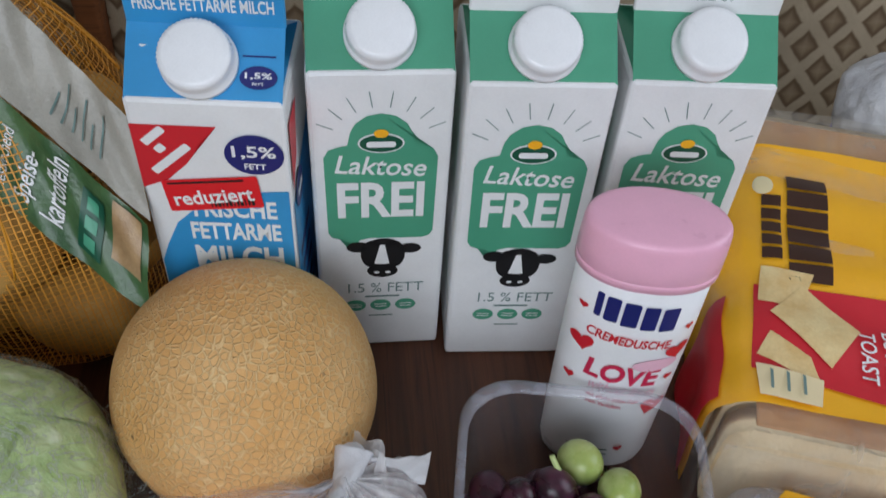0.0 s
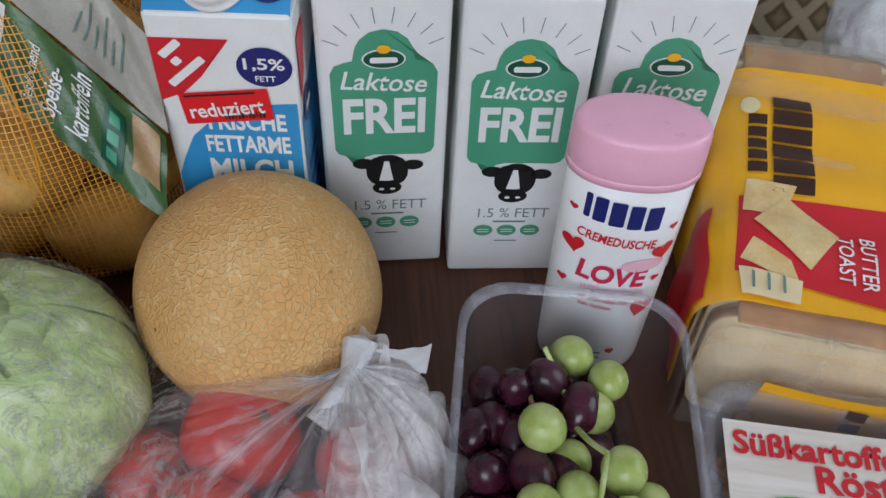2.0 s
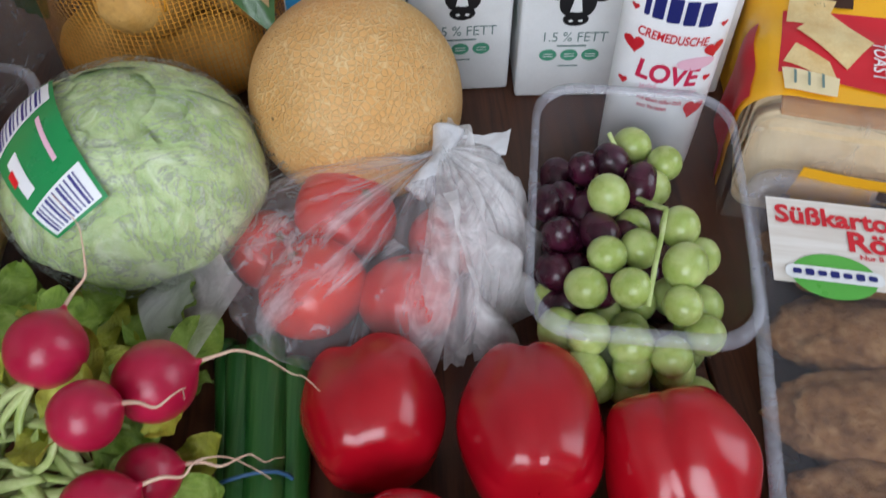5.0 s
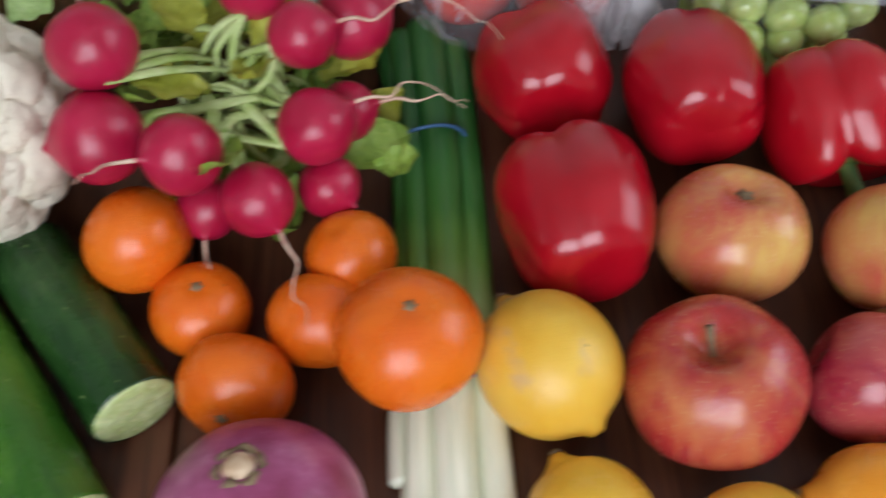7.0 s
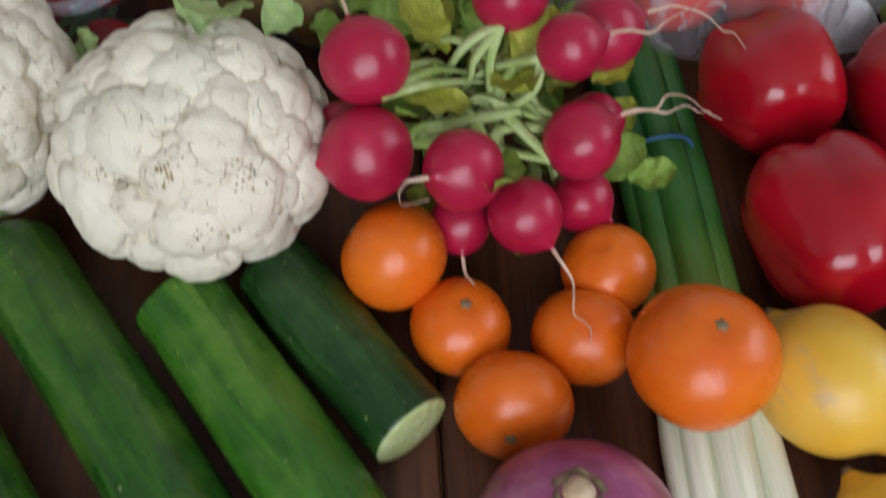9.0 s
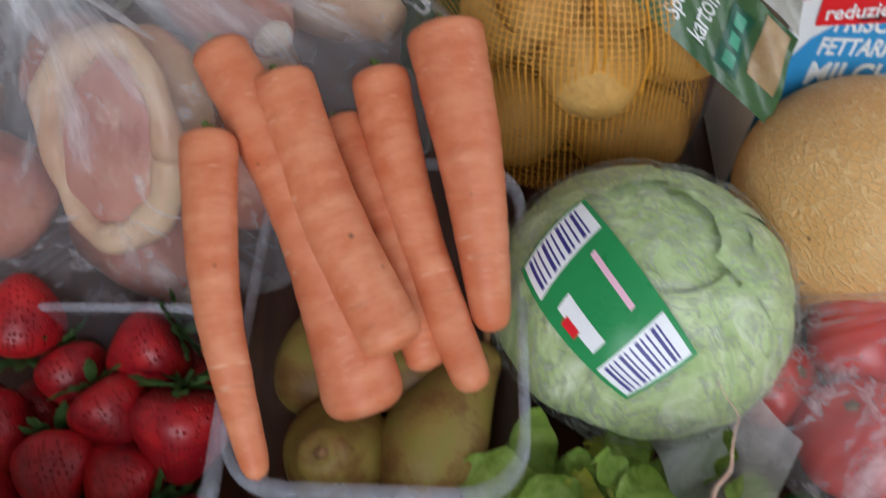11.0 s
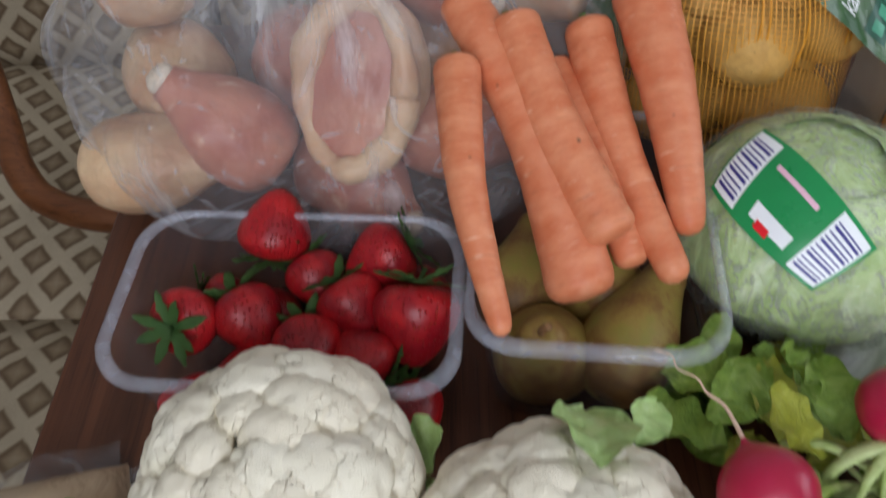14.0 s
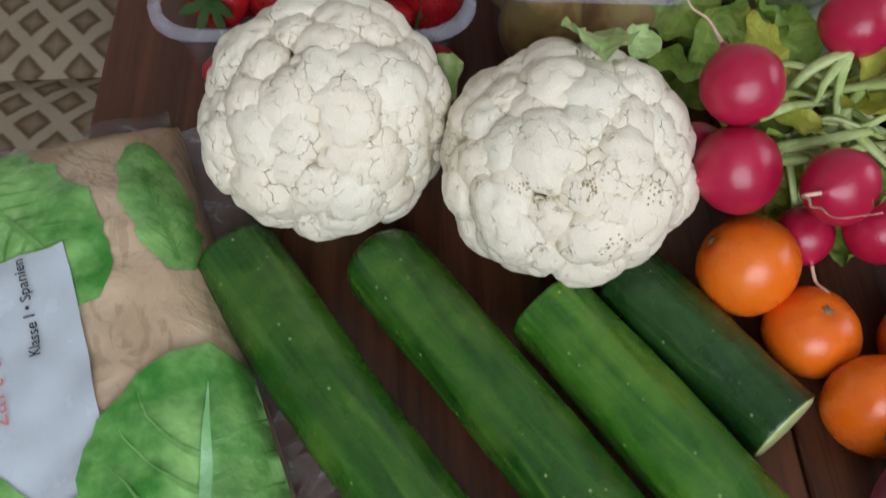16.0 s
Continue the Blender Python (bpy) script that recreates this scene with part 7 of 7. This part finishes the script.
    part("slice_print", quad((0.014, 0.082), (0.036, 0.080), (0.044, 0.104), (0.016, 0.106), 0.0016), M_TOASTPRINT, lab)
    part("slice_print", quad((0.020, 0.074), (0.050, 0.046), (0.066, 0.072), (0.038, 0.096), 0.0021), M_TOASTPRINT, lab)
    part("slice_print", quad((0.013, 0.048), (0.046, 0.034), (0.040, 0.050), (0.020, 0.062), 0.0016), M_TOASTPRINT, lab)
    part("seal_panel", quad((0.014, 0.023), (0.044, 0.022), (0.046, 0.038), (0.012, 0.042), 0.0024), M_CREAM, lab)
    part("seal_bars", merge(*[quad((0.019 + 0.008 * i, 0.026), (0.0205 + 0.008 * i, 0.026), (0.0205 + 0.008 * i, 0.037), (0.019 + 0.008 * i, 0.038), 0.0042, 6, 6) for i in range(3)]), M_GREYINK, lab)
    part("sun_print", field(ellipse(0.017, 0.166, 0.0062, 0.0075, 18), 0.0014), M_CREAM, lab)
    # the two words of the maker's name, as plain bars
    for y in range(6):
        ya = 0.177 - 0.0134 * y
        part("brand_bar", quad((0.031, ya), (0.054, ya + 0.001), (0.054, ya - 0.0105), (0.031, ya - 0.0115), 0.0016, 4, 4), M_BROWNINK, lab)
    for y in range(5):
        ya = 0.158 - 0.0098 * y
        part("brand_bar", quad((0.0165, ya), (0.0275, ya + 0.0005), (0.0275, ya - 0.0072), (0.0165, ya - 0.0077), 0.0016, 4, 4), M_BROWNINK, lab)
    for text, x in (("BUTTER", 0.081), ("TOAST", 0.069)):
        wd = words(text, 0.0085, 0.036 if text == "BUTTER" else 0.031, 0.01)
        for v in wd.verts:
            v.co = on_top(x + v.co.z, 0.057 - v.co.x, 0.0024)
        part("kind_lettering", wd, M_CARD, lab)
    end = part("end_label", grid(lambda u, v: (0.034 + 0.070 * u - 0.006 * (1 - v) * (1 - u), -0.0095 - 0.002 * math.sin(u * 3), 0.014 + 0.044 * v), 8, 6), M_YELLOW, t, "yellow end label")
    for i in range(3):
        part("brand_bar", grid(lambda u, v: (0.078 + 0.010 * u, -0.0125, 0.022 + 0.0105 * i + 0.008 * v), 2, 2), M_BROWNINK, end)


toast_pack()


# ---- shower gel ----
def shower_gel():
    b = thing("shower_gel_bottle", pose(0.4545, 0.723, 0, 0, 0, -10), "white and pink shower cream bottle with pink cap", "bottle")
    rx, ry = 0.0315, 0.0200

    def oval(prof, nu=64):
        return lathe(prof, nu, lambda a, q, z: (q * rx * math.copysign(abs(math.cos(a)) ** 0.92, math.cos(a)), q * ry * math.sin(a), z))
    hb, hc = 0.1485, 0.177
    part("body", oval([(0, 0.0), (0.80, 0.0), (0.90, 0.0025), (0.935, 0.008), (0.95, 0.03), (0.97, 0.07), (0.985, 0.11), (0.985, hb), (0.9, hb + 0.001)]), M_WHITE, b)
    cap = part("flip_cap", oval([(0.99, hb + 0.0004), (1.035, hb + 0.001), (1.04, hb + 0.0045), (1.035, hb + 0.0055)]), M_PINK, b, "pink plastic flip cap")
    part("lid", oval([(1.030, hb + 0.0058), (1.040, hb + 0.0064), (1.035, hb + 0.016), (1.020, hc - 0.0045), (1.00, hc - 0.0018), (0.965, hc - 0.0005), (0.88, hc), (0.0, hc + 0.0004)]), M_PINK, cap, "rounded oval lid")

    def on_body(bm, lift=0.0005):
        for v in bm.verts:
            x, z = v.co.x, v.co.z * 1.12 + (0.0135 if v.co.z > 0.032 else 0)
            k = 0.95 + 0.035 * min(1, z / 0.11)
            c = max(-0.98, min(0.98, x / (rx * k)))
            v.co = Vector((x, -math.sqrt(1 - c * c) * (ry * k + lift) * 1.004 - lift, z))
        return bm

    def fine(pts):
        bm = flat(pts)
        bmesh.ops.subdivide_edges(bm, edges=bm.edges[:], cuts=3, use_grid_fill=True)
        return bm
    part("brand_bar", merge(*[on_body(fine(rounded(x, 0.1085 - 0.10 * (x + 0.018), w, 0.0140, 0.001))) for x, w in ((-0.0195, 0.0030), (-0.0135, 0.0062), (-0.0050, 0.0074), (0.0040, 0.0070), (0.0130, 0.0074))]), M_NAVY, b)
    part("kind_lettering", on_body(moved(words("CREMEDUSCHE", 0.0055, 0.040, 0.02), at_xz(-0.002, 0.0905, -5))), M_RED, b)
    part("name_lettering", on_body(moved(words("LOVE", 0.0125, 0.036, 0.03), at_xz(0.0, 0.0675, -6))), M_REDINK2, b)
    part("script_lettering", on_body(moved(words("without limits", 0.0062, 0.034, 0.0, 0.2), at_xz(0.002, 0.0575, -6)), 0.0008), M_PALEPINK, b)
    part("scent_lettering", on_body(merge(moved(words("mit einem süßen Duft", 0.0028, 0.027, 0.01), at_xz(-0.001, 0.0495, -6)), moved(words("zum Verlieben", 0.0028, 0.018, 0.01), at_xz(-0.005, 0.0450, -6)))), M_REDINK2, b)
    for x, z, s, t in ((-0.0225, 0.083, 0.011, 0.2), (0.020, 0.043, 0.013, -0.3), (0.0225, 0.083, 0.011, 0.15), (0.023, 0.064, 0.0045, -0.3), (-0.0245, 0.058, 0.005, 0.2), (0.0245, 0.098, 0.004, 0), (-0.0255, 0.104, 0.004, 0.1), (0.010, 0.022, 0.005, 0.2)):
        part("heart_print", on_body(fine(heart(x, z, s, t)), 0.0007), M_RED, b)
    part("cloud_print", on_body(fine(ellipse(0.014, 0.075, 0.011, 0.0042, 16))), M_PALEPINK, b)
    part("small_print_bar", merge(*[on_body(fine(rounded(-0.006, 0.020 - 0.004 * i, 0.022, 0.0012, 0.0004))) for i in range(2)]), M_GREYINK, b)


M_REDINK2 = paint("berry_ink", lin(206, 40, 80), 0.35)
shower_gel()


# ---- roesti tray ----
def roesti_material():
    n = Nodes("roesti_crust", 0.75, 0.0, 0.3)
    a = n.noise(90, 6, 0.7)
    c = n.ramp(a, (0.3, lin(96, 62, 36)), (0.5, lin(146, 104, 66)), (0.72, lin(190, 150, 106)))
    n.put("Base Color", c)
    n.bump(a, 0.0035)
    n.bump(n.noise(380, 3), 0.0008)
    return n.m


def print_wood():
    n = Nodes("label_whitewood", 0.3, 0.0, 0.5)
    c = n.mix(n.grey(n.noise(30, 5, 0.6, n.stretched(0.5, 6, 1)), 0.4, 0.7), lin(222, 214, 204), lin(240, 236, 230))
    n.put("Base Color", c)
    return n.m


M_ROESTI = roesti_material()
M_WHITEWOOD = print_wood()


def roesti_tray():
    w, l, h = 0.150, 0.228, 0.050
    base = pose(0.5485, 0.531, 0, 0, 0, -12)
    p = thing("roesti_tray", base, "clear sealed tray of brown sweet potato roesti", "food tray")
    rows = [(0.0, 0.001), (0.80, 0.001), (0.88, 0.004), (0.90, 0.010), (0.97, h - 0.002), (0.975, h), (1.06, h + 0.0008), (1.065, h - 0.003)]

    def at(u, v):
        k, z = rows[round(v * (len(rows) - 1))]
        x, y = outline(w, l, 0.022, u)
        return (x * k, y * k, z)
    part("tub", grid(at, 110, len(rows) - 1, True), M_RIM, p)
    part("lid_film", grid(lambda u, v: (Vector((*outline(w, l, 0.022, u), 0)) * (0.99 * v) + Vector((0, 0, h + 0.0018 + 0.0006 * math.sin(u * 30) * v))), 90, 6, True), M_PUNNET, p, "clear sealing film")
    rng = random.Random(2)
    for i in range(4):
        bm = blob(1.0, 5, lambda d, i=i: 1 + 0.14 * noise.noise(d * 2.6 + Vector((i * 3.0, 0, 0))) + 0.06 * noise.noise(d * 8) + 0.03 * noise.noise(d * 19), (0.066, 0.031, 0.019))
        part("roesti", bm, M_ROESTI, p, m=pose(rng.uniform(-0.003, 0.003), -0.080 + 0.051 * i, 0.027 + 0.003 * (i % 2), rng.uniform(-12, -2), 0, rng.uniform(-6, 6)))
    z = h + 0.0042
    lab = part("paper_label", grid(lambda u, v: (-0.070 + 0.135 * u, 0.034 + 0.060 * v, z), 6, 6), M_WHITEWOOD, p, "whitewashed-wood printed label")
    flat_up = Matrix.Rotation(radians(-90), 4, "X")

    def laid(bm, x, y, lift):
        return moved(bm, Matrix.Translation((x, y, z + lift)) @ flat_up)
    part("name_lettering", merge(laid(words("Süßkartoffel", 0.0135, 0.082, 0.03), -0.025, 0.0815, 0.0008), laid(words("Rösti", 0.0145, 0.040, 0.03), -0.008, 0.0660, 0.0008), laid(words("Nur 8 Zutaten", 0.0036, 0.030, 0.02), -0.008, 0.0555, 0.0008)), M_RED, lab)
    part("maker_patch", merge(laid(flat(ellipse(-0.0385, 0.0, 0.0225, 0.0150)), 0, 0.040, 0.0010)), M_LEAFINK, lab)
    part("maker_bar", laid(flat(rounded(-0.0385, 0.0, 0.051, 0.0095, 0.004)), 0, 0.0405, 0.0016), M_CARD, lab)
    for i in range(7):
        part("maker_stroke", laid(flat(rounded(-0.058 + 0.0065 * i, 0.0, 0.0045, 0.0034 + 0.001 * (i % 2), 0.001)), 0, 0.0405, 0.0022), M_NAVY, lab)
    part("picture_panel", laid(flat(rounded(0.063, 0.0, 0.018, 0.028, 0.001)), 0, 0.060, 0.0010), M_GREYINK, lab)
    part("small_print", merge(*[laid(flat(rounded(0.028, -0.003 * i, 0.022, 0.0013, 0.0004)), 0, 0.050, 0.0010) for i in range(3)]), M_GREYINK, lab)


M_LEAFINK = paint("leaf_green_ink", lin(92, 176, 74), 0.3)
roesti_tray()


# ---- ready salad with a printed lid ----
def salad_tray():
    w, l, h = 0.16, 0.17, 0.030
    p = thing("salad_tray", pose(0.5055, 0.322, 0, 0, 0, -8), "flat clear tray with black bowl printed on lid", "food tray")
    rows = [(0.0, 0.001), (0.84, 0.001), (0.90, 0.005), (0.975, h), (1.04, h + 0.0008), (1.045, h - 0.003)]

    def at(u, v):
        k, z = rows[round(v * (len(rows) - 1))]
        x, y = outline(w, l, 0.02, u)
        return (x * k, y * k, z)
    part("tub", grid(at, 100, len(rows) - 1, True), M_RIM, p)
    lid = part("printed_lid", grid(lambda u, v: (Vector((*outline(w, l, 0.02, u), 0)) * (1.0 * v) + Vector((0, 0, h + 0.004))), 90, 4, True), M_KRAFT, p, "printed glossy lid")
    up = Matrix.Rotation(radians(-90), 4, "X")

    def laid(bm, x, y, k):
        return moved(bm, Matrix.Translation((x, y, h + 0.004 + 0.0005 * k)) @ up)
    part("bowl_print", laid(flat(ellipse(0, 0, 0.074, 0.067, 40)), -0.006, 0.012, 1), M_BLACK, lid, "printed black bowl")
    part("salmon_print", laid(flat([(-0.020, -0.006), (-0.016, 0.006), (-0.004, 0.011), (0.010, 0.008), (0.020, -0.004), (0.006, -0.004), (-0.006, -0.007)]), -0.036, 0.006, 2), M_SALMON, lid, "printed salmon piece")
    part("leaf_print", laid(flat([(-0.012, -0.012), (-0.013, 0.004), (-0.004, 0.011), (0.010, 0.011), (0.018, 0.002), (0.006, 0.001), (-0.002, -0.004), (-0.003, -0.013)]), -0.026, -0.012, 3), M_LEAFINK, lid, "printed green leaf")
    part("slice_print", laid(flat(ellipse(0, 0, 0.018, 0.022, 20)), 0.012, 0.022, 2), M_ORANGEPRINT, lid, "printed orange slice")
    part("slice_print", laid(flat(ellipse(0, 0, 0.020, 0.014, 20)), 0.020, -0.018, 2), M_ORANGEPRINT, lid, "printed orange slice")
    part("green_band", laid(flat(rounded(0, 0, 0.15, 0.010, 0.001)), 0, -0.068, 1), M_LEAFINK, lid)
    part("white_band", laid(flat(rounded(0, 0, 0.13, 0.010, 0.001)), 0.012, -0.076, 2), M_CARD, lid)


M_SALMON = mottled("print_salmon", lin(206, 96, 70), lin(226, 140, 110), 70, 0.3)
M_ORANGEPRINT = mottled("print_orange", lin(206, 130, 60), lin(230, 170, 100), 60, 0.3)
salad_tray()


# ---- bags behind the toast ----
M_MILKY = mottled("milky_film", lin(206, 208, 214), lin(228, 230, 234), 30, 0.3, 0.0006, 400, 0.5, 0.1)
M_PURPLE = paint("purple_print", lin(112, 72, 168), 0.35)


def crumpled(r, seed, scale):
    return blob(r, 5, lambda d: 1 + 0.16 * noise.noise(d * 1.8 + Vector((seed, 0, 0))) + 0.07 * abs(noise.noise(d * 5 + Vector((seed, 1, 0)))) + 0.03 * abs(noise.noise(d * 13)), scale)


def milky_bag():
    b = thing("milky_bag", pose(0.712, 0.905, 0), "crumpled milky white bag with purple print", "plastic bag")
    part("film", moved(crumpled(0.075, 3, (0.85, 0.7, 0.9)), Matrix.Translation((0, 0, 0.073))), M_MILKY, b)
    part("print_patch", moved(crumpled(0.0755, 3, (0.855, 0.705, 0.35)), Matrix.Translation((0.004, -0.004, 0.042))), M_PURPLE, b, "purple printed patch")


milky_bag()


def bread_bag():
    b = thing("bread_bag", pose(0.700, 0.79, 0), "bread roll in a clear beige bag", "bread")
    part("roll", moved(blob(0.046, 4, lambda d: 1 + 0.05 * noise.noise(d * 2), (0.9, 1.3, 0.85)), Matrix.Translation((0, 0, 0.04))), M_CRUST, b)
    part("film", moved(crumpled(0.052, 8, (0.9, 1.3, 0.85)), Matrix.Translation((0, 0, 0.046))), M_TOASTFILM, b)


bread_bag()
